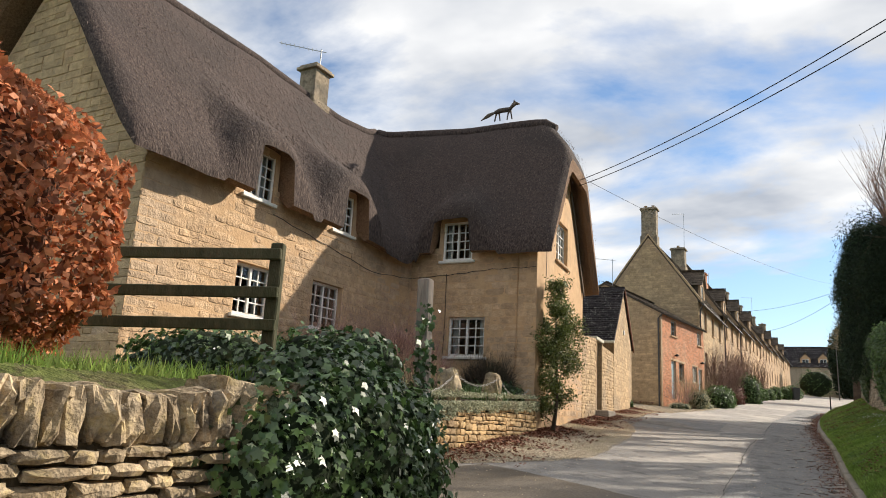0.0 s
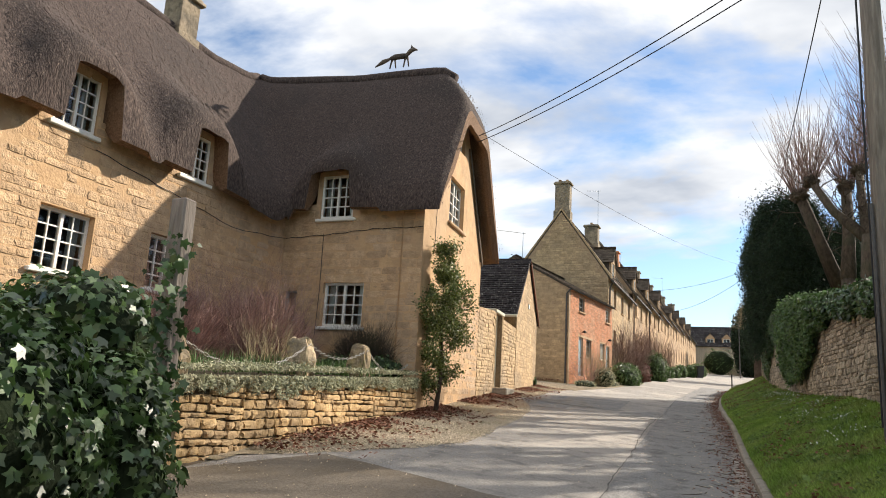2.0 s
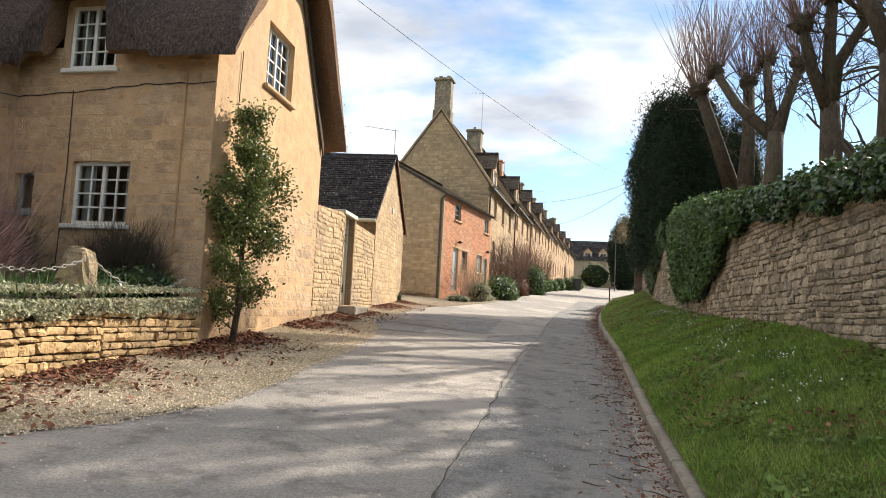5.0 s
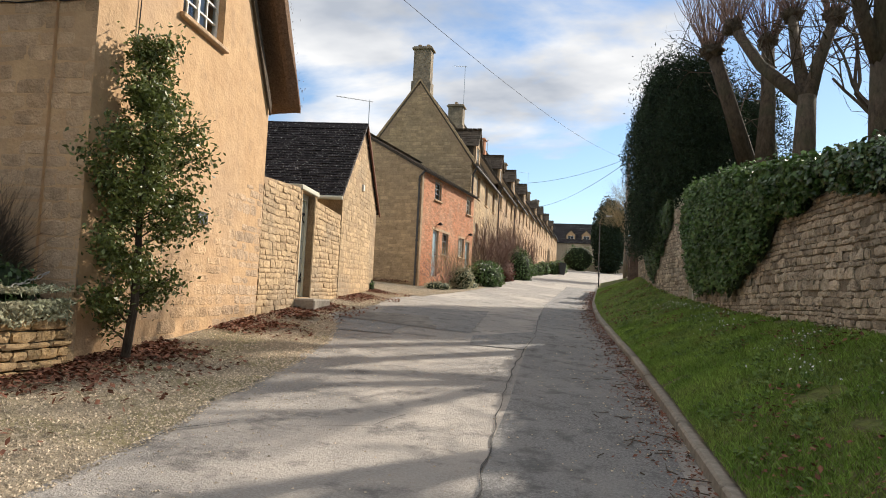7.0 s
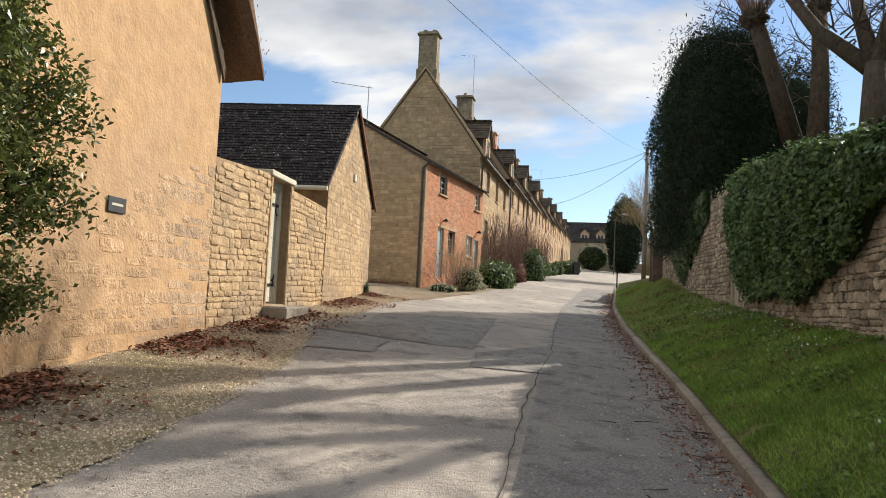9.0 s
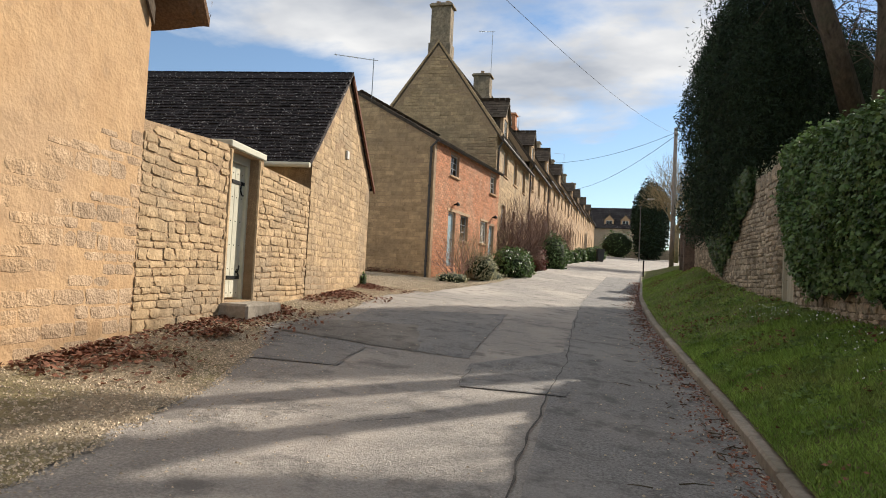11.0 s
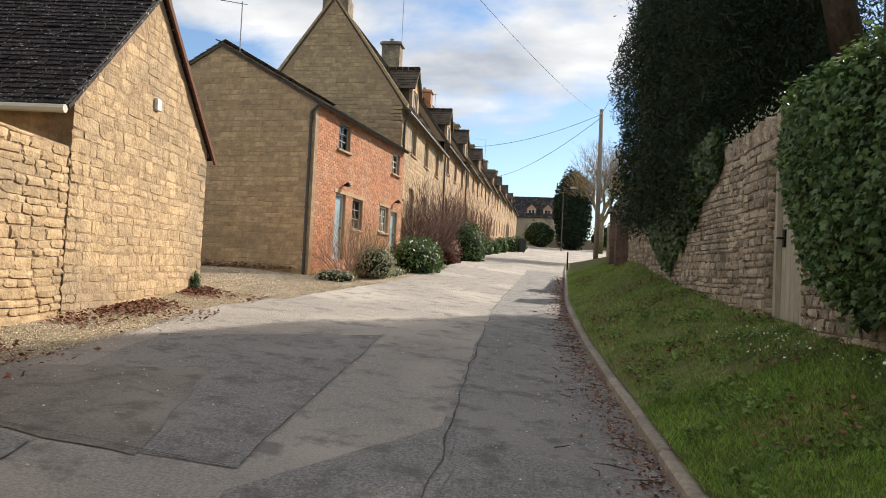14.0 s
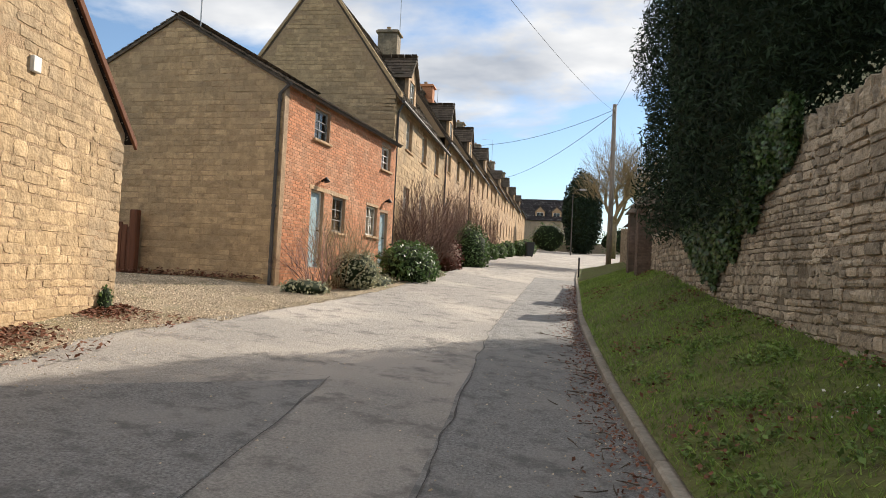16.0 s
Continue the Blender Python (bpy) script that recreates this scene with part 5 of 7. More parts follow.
# house that closes the street
end_house = thing("end_house", "long stone house with slate roof across the street end", "house")
EY, EZ = 142.0, 9.0
me_ = basis((-12, EY), (3, EY), (0, -1))
ops = [(k, k + 1.1, EZ + 1.0, EZ + 2.4) for k in (3, 6.5, 9.5, 12.5)]
ew = part("wall", walled(me_, 15, [(0, EZ - 1.5)], [(0, EZ + 4.2)], 0.4, ops), GREY_STONE, end_house)
for o in ops:
    window(me_, *o, ew, lights=2, cols=1, rows=2)
for k in (-12, 3):
    part("wall", walled(basis((k, EY), (k, EY + 7), (-1 if k < 0 else 1, 0)), 7, [(0, EZ - 1.5)], [(0, EZ + 4.2), (3.5, EZ + 7.6), (7, EZ + 4.2)], 0.4), HOUSE_STONE, end_house)
mer = basis((-12, EY), (-12, EY + 7), (-1, 0))
roof_slope(end_house, mer, -0.3, EZ + 4.0, 3.5, EZ + 7.8, 15.2, 0.2, SLATE, tile=(.6, 1.1), gauge=0.5, near_limit=0, seed=97)
roof_slope(end_house, mer, 7.3, EZ + 4.0, 3.5, EZ + 7.8, 15.2, 0.2, SLATE, tile=(.6, 1.1), gauge=0.5, near_limit=0, seed=98)
for k in (6.3, 9.1, 12.4):
    md = basis((-12 + k, EY + .4), (-12 + k + 1.6, EY + .4), (0, -1))
    dm = part("dormer", walled(md, 1.6, [(0, EZ + 3.9)], [(0, EZ + 5.6), (.8, EZ + 6.3), (1.6, EZ + 5.6)], 0.2, [(.25, 1.35, EZ + 4.2, EZ + 5.4)]), HOUSE_STONE, end_house)
    window(md, .25, 1.35, EZ + 4.2, EZ + 5.4, dm, lights=2, cols=1, rows=2, inset=.03)
    for e0 in (-.15, 1.75):
        roof_slope(dm, md, e0, EZ + 5.5, .8, EZ + 6.45, 2.2, .1, SLATE_BROWN, gauge=.4, near_limit=0, seed=99)
tagged(part("street_end_wall", walled(basis((-6, 128), (24, 128), (0, -1)), 30, [(0, 5)], [(0, 8.7)], 0.4), GREY_STONE), "low stone wall across the street end", "stone wall", kind="structure")

# ---------- roadside wall on the bank ----------
bank_wall = thing("bank_wall", "long grey limestone rubble wall on the grass bank", "stone wall", kind="structure")


def bank_top(y):
    return float(np.interp(y, [-20, 8, 12, 15, 17.5, 19, 21, 25.2, 26.4, 28.0, 28.4, 29.2, 33, 44, 48, 62], [2.6, 3.0, 3.24, 3.45, 3.66, 3.85, 4.08, 4.4, 4.42, 4.42, 4.36, 4.25, 3.86, 4.3, 4.9, 6.0]))


for ya, yb in ((-14, 4), (4, 15.1), (15.1, 21), (21, 25.3), (27.3, 30.3), (30.3, 36), (36, 44), (44, 62)):
    m = basis((wall_x(ya), ya), (wall_x(yb), yb), (-1, 0))
    L = run((wall_x(ya), ya), (wall_x(yb), yb))
    lo = [(0, verge(wall_x(ya), ya) - .25), (L, verge(wall_x(yb), yb) - .25)]
    hi = [(s * L / 10, bank_top(ya + (yb - ya) * s / 10)) for s in range(11)]
    w = part("wall", walled(m, L, lo, hi, 0.45), BANK_JOINT, bank_wall)
    STONES.append(dict(name="stone", m=m, length=L, low=lo, top=hi, material=GREY_STONE, parent=w, course=(0.05, 0.125), block=(0.10, 0.30), gap=0.006, proud=0.022, jit=0.28, wave=0.035, rugged=True, near=(0, L) if ya > 10 else None, seed=int(100 + ya), limit=200))
# pier and door in the wall
mp_ = basis((wall_x(26.42), 26.42), (wall_x(27.4), 27.4), (-1, 0))
pier = part("pier", Shape().box((0.0, -0.5, 2.0), (0.92, 0.02, 4.4), mp_), GREY_STONE, bank_wall)
STONES.append(dict(name="stone", m=mp_ @ Matrix.Translation((0, .02, 0)), length=0.92, low=[(0, 2.0)], top=[(0, 4.4)], material=GREY_STONE, parent=pier, course=(0.06, 0.14), block=(0.18, 0.42), proud=0.03, gap=.012, jit=.14, rugged=True, near=(0, 1), seed=131))
mq_ = basis((wall_x(26.42) + .5, 26.42), (wall_x(26.42) - .02, 26.42), (0, -1))
STONES.append(dict(name="stone", m=mq_, length=0.52, low=[(0, 2.0)], top=[(0, 4.4)], material=GREY_STONE, parent=pier, course=(0.07, 0.15), block=(0.2, 0.45), proud=0.03, gap=.012, jit=.14, rugged=True, near=(0, 1), seed=132))
md_ = basis((wall_x(25.3), 25.3), (wall_x(26.4), 26.4), (-1, 0))
side_door = thing("wall_door", "faded plank door set in the bank wall", "door")
part("door_frame", Shape().box((0.02, -.20, 2.1), (0.1, -.06, 4.12), md_).box((1.0, -.20, 2.1), (1.09, -.06, 4.12), md_).box((.1, -.20, 4.02), (1.0, -.06, 4.12), md_), OLD_DOOR, side_door)
for k in range(6):
    part("plank", Shape().box((.105 + k * .15, -.16, 2.25), (.25 + k * .15, -.12, 4.0), md_, .005), OLD_DOOR, side_door)
part("latch", Shape().box((.86, -.12, 3.1), (.93, -.10, 3.3), md_).tube([md_ @ Vector((.9, -.10, 3.2)), md_ @ Vector((.9, -.03, 3.2)), md_ @ Vector((.8, -.03, 3.2))], .012, 6), IRON, side_door)
part("lintel", Shape().box((-.3, -.45, 4.13), (1.3, .05, 4.34), md_, .02), GREY_STONE, bank_wall)


# ---------- near garden: dry wall, ivy, fence, beech hedge ----------
PN0, PN1 = (-3.05, -4.0), (-2.98, 5.2)
MN, LEN_N = basis(PN0, PN1, (1, 0)), run(PN0, PN1)
dry_wall = thing("dry_stone_wall", "weathered dry stone wall with upright coping stones", "stone wall")
low_n, top_n = [(0, -0.4), (LEN_N, 0.3)], [(0, 1.18), (LEN_N, 1.34)]
dw = part("wall_core", walled(MN, LEN_N, low_n, top_n, 0.4), DARK_JOINT, dry_wall)
STONES.append(dict(name="stone", m=MN, length=LEN_N, low=low_n, top=top_n, material=NEAR_STONE, parent=dry_wall, course=(0.045, 0.10), block=(0.10, 0.30), gap=0.012, proud=0.065, jit=0.24, wave=0.08, rugged=True, near=(4.5, LEN_N), seed=141, uneven=0.4))


def rough_block(name, size, mat, parent, m, rng, rough=0.18, n=3):
    """A split stone: a box cut into n by n faces a side, knocked out of shape."""
    bm = bmesh.new()
    bmesh.ops.create_cube(bm, size=1.0)
    bmesh.ops.subdivide_edges(bm, edges=bm.edges[:], cuts=n, use_grid_fill=True)
    off = Vector((rng.uniform(0, 50), rng.uniform(0, 50), 0))
    for v in bm.verts:
        r = v.co.length / 0.5
        k = 1 - 0.16 * max(0, r - 1)
        d = noise.noise_vector(v.co * 2.4 + off) * rough + noise.noise_vector(v.co * 6 + off) * rough * 0.35
        v.co = Vector(((v.co.x * k + d.x * .7) * size[0], (v.co.y * k + d.y) * size[1], (v.co.z * k + d.z * .6) * size[2]))
    me = bpy.data.meshes.new(name)
    bm.to_mesh(me)
    bm.free()
    me.materials.append(mat)
    ob = new(name, me)
    if parent is not None:
        ob.parent = parent
    ob.matrix_basis = m
    return ob


rng = random.Random(3)
s = 3.6
while s < LEN_N - 1.6:
    w = rng.uniform(0.08, 0.15)
    h = rng.uniform(0.24, 0.36)
    z = float(np.interp(s, [0, LEN_N], [1.18, 1.34]))
    rough_block("coping_stone", (w, 0.36, h), NEAR_STONE, dry_wall, MN @ Matrix.Translation((s, -0.13 + rng.uniform(-.03, .03), z + h / 2 - .02)) @ Matrix.Rotation(rng.uniform(-.22, .22), 4, "Y"), rng)
    s += w * 0.96


def blades(name, pts, h, mat, parent=None, width=0.006, lean=0.35):
    n = len(pts)
    p = np.asarray(pts)
    hh = (h * NPR.uniform(0.5, 1.3, n))[:, None]
    a = NPR.uniform(0, 2 * np.pi, n)
    side = np.stack([np.cos(a), np.sin(a), np.zeros(n)], 1) * width * 0.5
    tip = p + np.concatenate([NPR.normal(scale=lean, size=(n, 2)), np.ones((n, 1))], 1) * hh
    return quads(name, np.stack([p - side, p + side, tip], 1), mat, parent, 3)


# upright copings on the bank wall beside its door
rng = random.Random(13)
for y in steps(25.5, 28.4, .115):
    h = rng.uniform(.22, .34)
    rough_block("coping_stone", (.40, rng.uniform(.09, .13), h), GREY_STONE, bank_wall, Matrix.Translation((wall_x(y) + .18 + rng.uniform(-.03, .03), y, (4.36 if y < 26.4 else 4.38) + h / 2 - .02)) @ Matrix.Rotation(rng.uniform(-.2, .2), 4, "X"), rng)

# garden lawn behind the near wall
pts = [(x, y, 1.62) for x, y in zip(NPR.uniform(-6.5, -3.2, 9000), NPR.uniform(-1, 5.0, 9000))]
lawn = tagged(blades("lawn_grass", pts, 0.11, BLADE, width=0.012), "long green grass behind the dry stone wall", "grass", kind="stuff")
bank = Shape()
for y in steps(-4, 5.2, .4):
    for x, z in ((-3.12, 1.2), (-3.2, 1.5), (-3.5, 1.63), (-7.5, 1.66)):
        bank.v.append((x, y, z))
bank.f = [(4 * i + j, 4 * i + j + 1, 4 * i + j + 5, 4 * i + j + 4) for i in range(len(bank.v) // 4 - 1) for j in range(3)]
tagged(part("lawn", bank, TURF), "raised green lawn behind the wall", "lawn", kind="structure")

fence = thing("timber_fence", "mossy dark timber post and rail fence", "fence")
FD = Vector((-1.55, -0.62, 0)).normalized()
fm = Matrix(((FD.x, -FD.y, 0, -4.55), (FD.y, FD.x, 0, 5.0), (0, 0, 1, 0), (0, 0, 0, 1)))
for k in (0, 2.6):
    part("post", Shape().box((k - .06, -.05, 1.3), (k + .06, .05, 2.98), fm, .012), FENCE_WOOD, fence)
for z in (2.86, 2.50, 2.20):
    part("rail", Shape().box((-.1, .052, z - .05), (3.4, .095, z + .055), fm @ Matrix.Rotation(radians(0.8), 4, "Y"), .008), FENCE_WOOD, fence)


def bush(name, label, category, lumps, leaf_mat, core_mat, count, size, group="", narrow=0.6, depth=0.25, core=0.82, rough=0.15, freq=1.5, up=0.3, ivy=False):
    """A bush of one or more lumps (centre, radii): a core coloured as inner shade and a shell of single leaves."""
    t = thing(name, label, category, group)
    vol = [r[0] * r[1] + r[1] * r[2] + r[0] * r[2] for _, r in lumps]
    allf = []
    for (c, r), v in zip(lumps, vol):
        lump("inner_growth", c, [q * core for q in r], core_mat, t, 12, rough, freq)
        P, d = shell_points(c, r, int(count * v / sum(vol)), depth, rough, freq)
        allf.append(ivy_faces(P, size, d) if ivy else leaf_faces(P, size, up, d * 0.8, narrow))
    quads("foliage", np.concatenate(allf), leaf_mat, t, 10 if ivy else 4)
    return t


def boxy_points(lo, hi, n, wob=0.12, depth=0.15, seed=0.0, square=1.27, faces=("x0", "x1", "y0", "y1", "z1")):
    """Points in the skin of a clipped block."""
    lo, hi = np.array(lo), np.array(hi)
    P = NPR.uniform(0, 1, (n, 3)) * (hi - lo) + lo
    D = np.zeros((n, 3))
    areas = {"x0": (hi[1] - lo[1]) * (hi[2] - lo[2]), "y0": (hi[0] - lo[0]) * (hi[2] - lo[2]), "z1": (hi[0] - lo[0]) * (hi[1] - lo[1])}
    areas["x1"], areas["y1"], areas["z0"] = areas["x0"], areas["y0"], areas["z1"]
    pr = np.array([areas[f] for f in faces])
    pick = NPR.choice(len(faces), n, p=pr / pr.sum())
    for i, f in enumerate(faces):
        k, s = "xyz".index(f[0]), int(f[1])
        sel = pick == i
        w = np.array([noise.noise(Vector(p) * 1.6 + Vector((seed, 0, 0))) for p in P[sel]]) * wob
        off = NPR.uniform(-depth, 0.03, sel.sum()) + w
        P[sel, k] = (hi[k] + off) if s else (lo[k] - off)
        D[sel, k] = 1 if s else -1
    # round the corners
    c, h = (lo + hi) / 2, (hi - lo) / 2
    q = (P - c) / h
    r = np.maximum(np.linalg.norm(q * (np.abs(q) > 0.55), axis=1), 1e-6)
    m = np.maximum(r / square, 1.0)[:, None]
    return c + q / m * h, D


def clipped(name, label, category, lo, hi, count, size, leaf_mat, core_mat, wob=0.12, narrow=0.6, inset=0.16, faces=("x0", "x1", "y0", "y1", "z1"), group="", depth=0.15, square=1.27):
    t = thing(name, label, category, group)
    a, b = [v + inset for v in lo], [v - inset for v in hi]
    a[2] = lo[2]
    # Box behind the leaves; its dark colour paints the hedge's inner shade.
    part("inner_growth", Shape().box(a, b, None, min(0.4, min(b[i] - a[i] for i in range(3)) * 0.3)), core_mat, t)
    P, D = boxy_points(lo, hi, count, wob, depth, lo[0] + lo[1], square, faces)
    quads("foliage", leaf_faces(P, size, 0.2, D * 0.9, narrow), leaf_mat, t)
    return t


# Dark brown for the shade inside dry foliage, put into the colour.
BEECH_CORE = surface("beech_inner_shade", (0.05, 0.02, 0.01), (0.10, 0.04, 0.02), 8, vary=0, bump=0)
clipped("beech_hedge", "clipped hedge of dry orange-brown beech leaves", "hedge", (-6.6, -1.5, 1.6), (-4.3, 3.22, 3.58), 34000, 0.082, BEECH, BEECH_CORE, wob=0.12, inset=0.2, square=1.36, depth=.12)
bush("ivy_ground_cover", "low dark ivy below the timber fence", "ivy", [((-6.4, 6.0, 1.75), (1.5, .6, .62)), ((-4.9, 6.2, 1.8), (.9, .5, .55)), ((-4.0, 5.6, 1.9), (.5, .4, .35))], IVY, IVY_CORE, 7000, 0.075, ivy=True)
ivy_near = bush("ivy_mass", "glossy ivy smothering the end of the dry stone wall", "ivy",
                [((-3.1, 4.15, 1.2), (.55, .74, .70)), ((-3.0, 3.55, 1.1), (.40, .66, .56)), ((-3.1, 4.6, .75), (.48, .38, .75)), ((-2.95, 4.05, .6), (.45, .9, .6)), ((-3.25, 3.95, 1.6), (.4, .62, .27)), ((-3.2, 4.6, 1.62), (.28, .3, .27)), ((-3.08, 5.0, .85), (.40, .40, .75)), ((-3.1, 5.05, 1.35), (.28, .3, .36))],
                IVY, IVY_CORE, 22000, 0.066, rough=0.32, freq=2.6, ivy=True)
post = thing("ivy_clad_post", "leaning grey timber post with ivy climbing it", "post")
part("shaft", Shape().box((-.06, -.055, .2), (.06, .055, 2.70), Matrix.Translation((-3.12, 5.45, 0)) @ Matrix.Rotation(radians(-3.0), 4, "Y") @ Matrix.Rotation(radians(-2.5), 4, "X"), .012), POLE_WOOD, post)
hgt = NPR.uniform(.6, 2.45, 900)
pp = np.stack([-3.06 - .052 * hgt + NPR.normal(scale=.05, size=900), 5.38 + .04 * hgt + NPR.normal(scale=.05, size=900), hgt], 1)
pp = pp[NPR.uniform(size=900) > .75 * (hgt - .6) / 1.85]
quads("ivy", ivy_faces(pp, .062, np.array([[.6, -.6, 0]])), IVY, post, 10)

# ---------- cottage garden ----------
PW = [(-5.02, 7.35), (-5.12, 8.8), (-5.32, 10.6), (-5.5, 12.6), (-5.72, 14.75)]
garden_wall = thing("garden_dry_wall", "low yellow dry stone garden wall", "stone wall")
for i, (p, q) in enumerate(zip(PW, PW[1:])):
    m, L = basis(p, q, (1, 0)), run(p, q)
    lo = [(0, g(*p) - .1), (L, g(*q) - .1)]
    hi = [(0, 1.62 + .05 * i), (L, 1.67 + .05 * i)]
    w = part("wall_core", walled(m, L, lo, hi, 0.35), DARK_JOINT, garden_wall)
    STONES.append(dict(name="stone", m=m, length=L, low=lo, top=hi, material=DRY_STONE, parent=w, course=(0.05, 0.12), block=(0.10, 0.34), gap=0.007, proud=0.036, jit=0.2, wave=0.05, rugged=True, near=(0, L), seed=150 + i, uneven=0.6))
m, L = basis((-9, 7.4), (-5.02, 7.35), (0, -1)), 3.98
w = part("wall_core", walled(m, L, [(0, .3)], [(0, 1.62)], 0.35), DARK_JOINT, garden_wall)
STONES.append(dict(name="stone", m=m, length=L, low=[(0, .4)], top=[(0, 1.62)], material=DRY_STONE, parent=w, course=(0.05, 0.12), block=(0.12, 0.36), gap=0.009, proud=0.045, jit=0.2, rugged=True, near=(2, L), seed=160, uneven=0.6))
part("end_slab", Shape().box((-.02, -.1, 1.15), (.16, .05, 1.95), basis((-5.74, 14.68), (-5.8, 14.9), (1, 0)), .02), GABLE_STONE, garden_wall)
bed = Shape()
for k, y in enumerate(steps(7.5, 14.85, .35)):
    xw = float(np.interp(y, [p[1] for p in PW], [p[0] for p in PW]))
    for x in (xw - .3, xw - 1.0, xw - 2.2, -9.1):
        bed.v.append((x, y, 1.62 + .03 * (y - 7.5) + (0.06 if x < xw - .5 else 0) + .03 * noise.noise(Vector((x, y, 0)))))
bed.f = [(4 * i + j, 4 * i + j + 1, 4 * i + j + 5, 4 * i + j + 4) for i in range(len(bed.v) // 4 - 1) for j in range(3)]
tagged(part("flower_bed", bed, SOIL), "dark garden soil behind the low wall", "garden bed", kind="structure")
# silver trailing plant along the wall top
lav = thing("trailing_silver_plant", "grey-green trailing plant spilling over the low wall", "plant")
P, D = [], []
for _ in range(17000):
    y = random.uniform(7.45, 14.6)
    xw = float(np.interp(y, [p[1] for p in PW], [p[0] for p in PW]))
    z = 1.62 + .034 * (y - 7.4)
    hang = 0.13 + 0.26 * abs(noise.noise(Vector((y * 1.4, 0, 5)))) + 0.1 * noise.noise(Vector((y * 5, 2, 5)))
    u = random.random()
    if u < .5:
        P.append((xw + random.uniform(.02, .13), y, z - random.random() ** 1.3 * hang))
        D.append((1, 0, .4))
    else:
        P.append((xw - random.uniform(-.1, .6), y, z + .06 + .16 * abs(noise.noise(Vector((y * 2, 3, 1)))) * random.random() + random.uniform(0, .05)))
        D.append((.2, 0, 1))
quads("foliage", leaf_faces(np.array(P), .055, .2, np.array(D), .35), LAVENDER, lav)
part("stem", Shape().tube([(float(np.interp(y, [p[1] for p in PW], [p[0] for p in PW])) - .14, y, 1.58 + .034 * (y - 7.4)) for y in steps(7.5, 14.6, .3)], .02, 6), LAVENDER, lav)

rng = random.Random(8)
STANDING = [(-5.55, 8.0, 1.58, .40, .58, "broad lichened standing stone on the garden wall"), (-5.85, 10.95, 1.72, .40, .58, "pointed mossy standing stone holding the chain"), (-5.72, 12.45, 1.80, .34, .52, "pale standing stone holding the chain")]
for x, y, z, w, h, lab in STANDING:
    st = rough_block("standing_stone", (w, w * .8, h), NEAR_STONE, None, Matrix.Translation((x, y, z + h * .45)), rng, .22, 4)
    for v in st.data.vertices:
        k = 1 - .55 * max(0, v.co.z / h)
        v.co.x *= k
        v.co.y *= k
    tagged(st, lab, "standing stone", "chain stones")
tops = [(-5.1, 6.2, 2.0)] + [(x, y, z + h * .8) for x, y, z, w, h, _ in STANDING] + [(-5.95, 14.5, 2.1)]
for a, b in zip(tops[1:], tops[2:]):
    ch = thing("hanging_chain", "pale sagging chain between standing stones", "chain", "chain lengths")
    n, L = 26, run(a, b)
    for k in range(n):
        t0, t1 = k / n, (k + 1.25) / n
        f = lambda t: Vector((a[0] + (b[0] - a[0]) * t + .14, a[1] + (b[1] - a[1]) * t, a[2] + (b[2] - a[2]) * t - .34 * 4 * t * (1 - t) * min(1, L / 3)))
        p, q = f(t0), f(t1)
        e = Vector((.016, 0, 0)) if k % 2 else Vector((0, 0, .016))
        part("link", Shape().tube([p, (p * .7 + q * .3) + e, (p * .3 + q * .7) + e, q, (p * .3 + q * .7) - e, (p * .7 + q * .3) - e, p], .005, 4, cap=False), CHAIN, ch)


def twig_bush(name, label, centre, radius, height, stems, mat, seed, spread=.55, r=.012, depth=2, group="", kids=(2, 4), n=3):
    rr = random.Random(seed)
    t = thing(name, label, "shrub", group)
    sh = Shape()
    for k in range(stems):
        a = rr.uniform(0, 2 * math.pi)
        d = Vector((math.cos(a) * spread * rr.random() * 1.6, math.sin(a) * spread * rr.random() * 1.6, 1))
        p = Vector(centre) + Vector((math.cos(a), math.sin(a), 0)) * radius * .35 * rr.random()
        branch(sh, p, d, height * rr.uniform(.5, .75), r * rr.uniform(.7, 1.2), depth, rr, .45, n, .25, kids, .5, .13)
    tagged(part("twig_mass", sh, mat, t), kind="stuff")
    return t


twig_bush("bare_red_shrub", "dense bare reddish-brown twiggy shrub", (-8.0, 12.7, 1.7), 1.3, 1.75, 90, RED_TWIG, 5, .75, .009, depth=3, kids=(2, 3))
twig_bush("bare_red_shrub", "dense bare reddish-brown twiggy shrub", (-8.4, 11.2, 1.65), 1.2, 1.6, 80, RED_TWIG, 6, .75, .009, depth=3, kids=(2, 3))
twig_bush("bare_brown_shrub", "sparse brown wall shrub trained below the window", (-6.75, 14.4, 1.85), .6, 1.0, 80, BARK, 7, .9, .009)
twig_bush("bare_brown_shrub", "sparse brown wall shrub trained below the window", (-8.6, 14.3, 1.8), .6, 1.2, 70, BARK, 9, .9, .009)
twig_bush("bare_pale_shrub", "low pale twiggy shrub behind the garden wall", (-6.6, 11.2, 1.75), .5, .75, 30, PALE_TWIG, 10, .9, .008)
bush("dark_low_shrub", "low dark evergreen plants under the cottage window", "shrub", [((-7.0, 14.2, 1.9), (.8, .4, .35)), ((-6.2, 14.2, 1.95), (.45, .4, .28)), ((-6.3, 13.3, 1.85), (.5, .6, .2))], IVY, IVY_CORE, 2600, .07)
pts = [(random.gauss(-6.3, .35), random.uniform(8.6, 13.6), 1.68) for _ in range(1500)]
tagged(blades("daffodil_leaves", [(x, y, 1.64 + .034 * (y - 7.5)) for x, y, _ in pts], .26, HEDGE, width=.016, lean=.22), "upright green bulb leaves in the bed", "bulb leaves", kind="stuff")


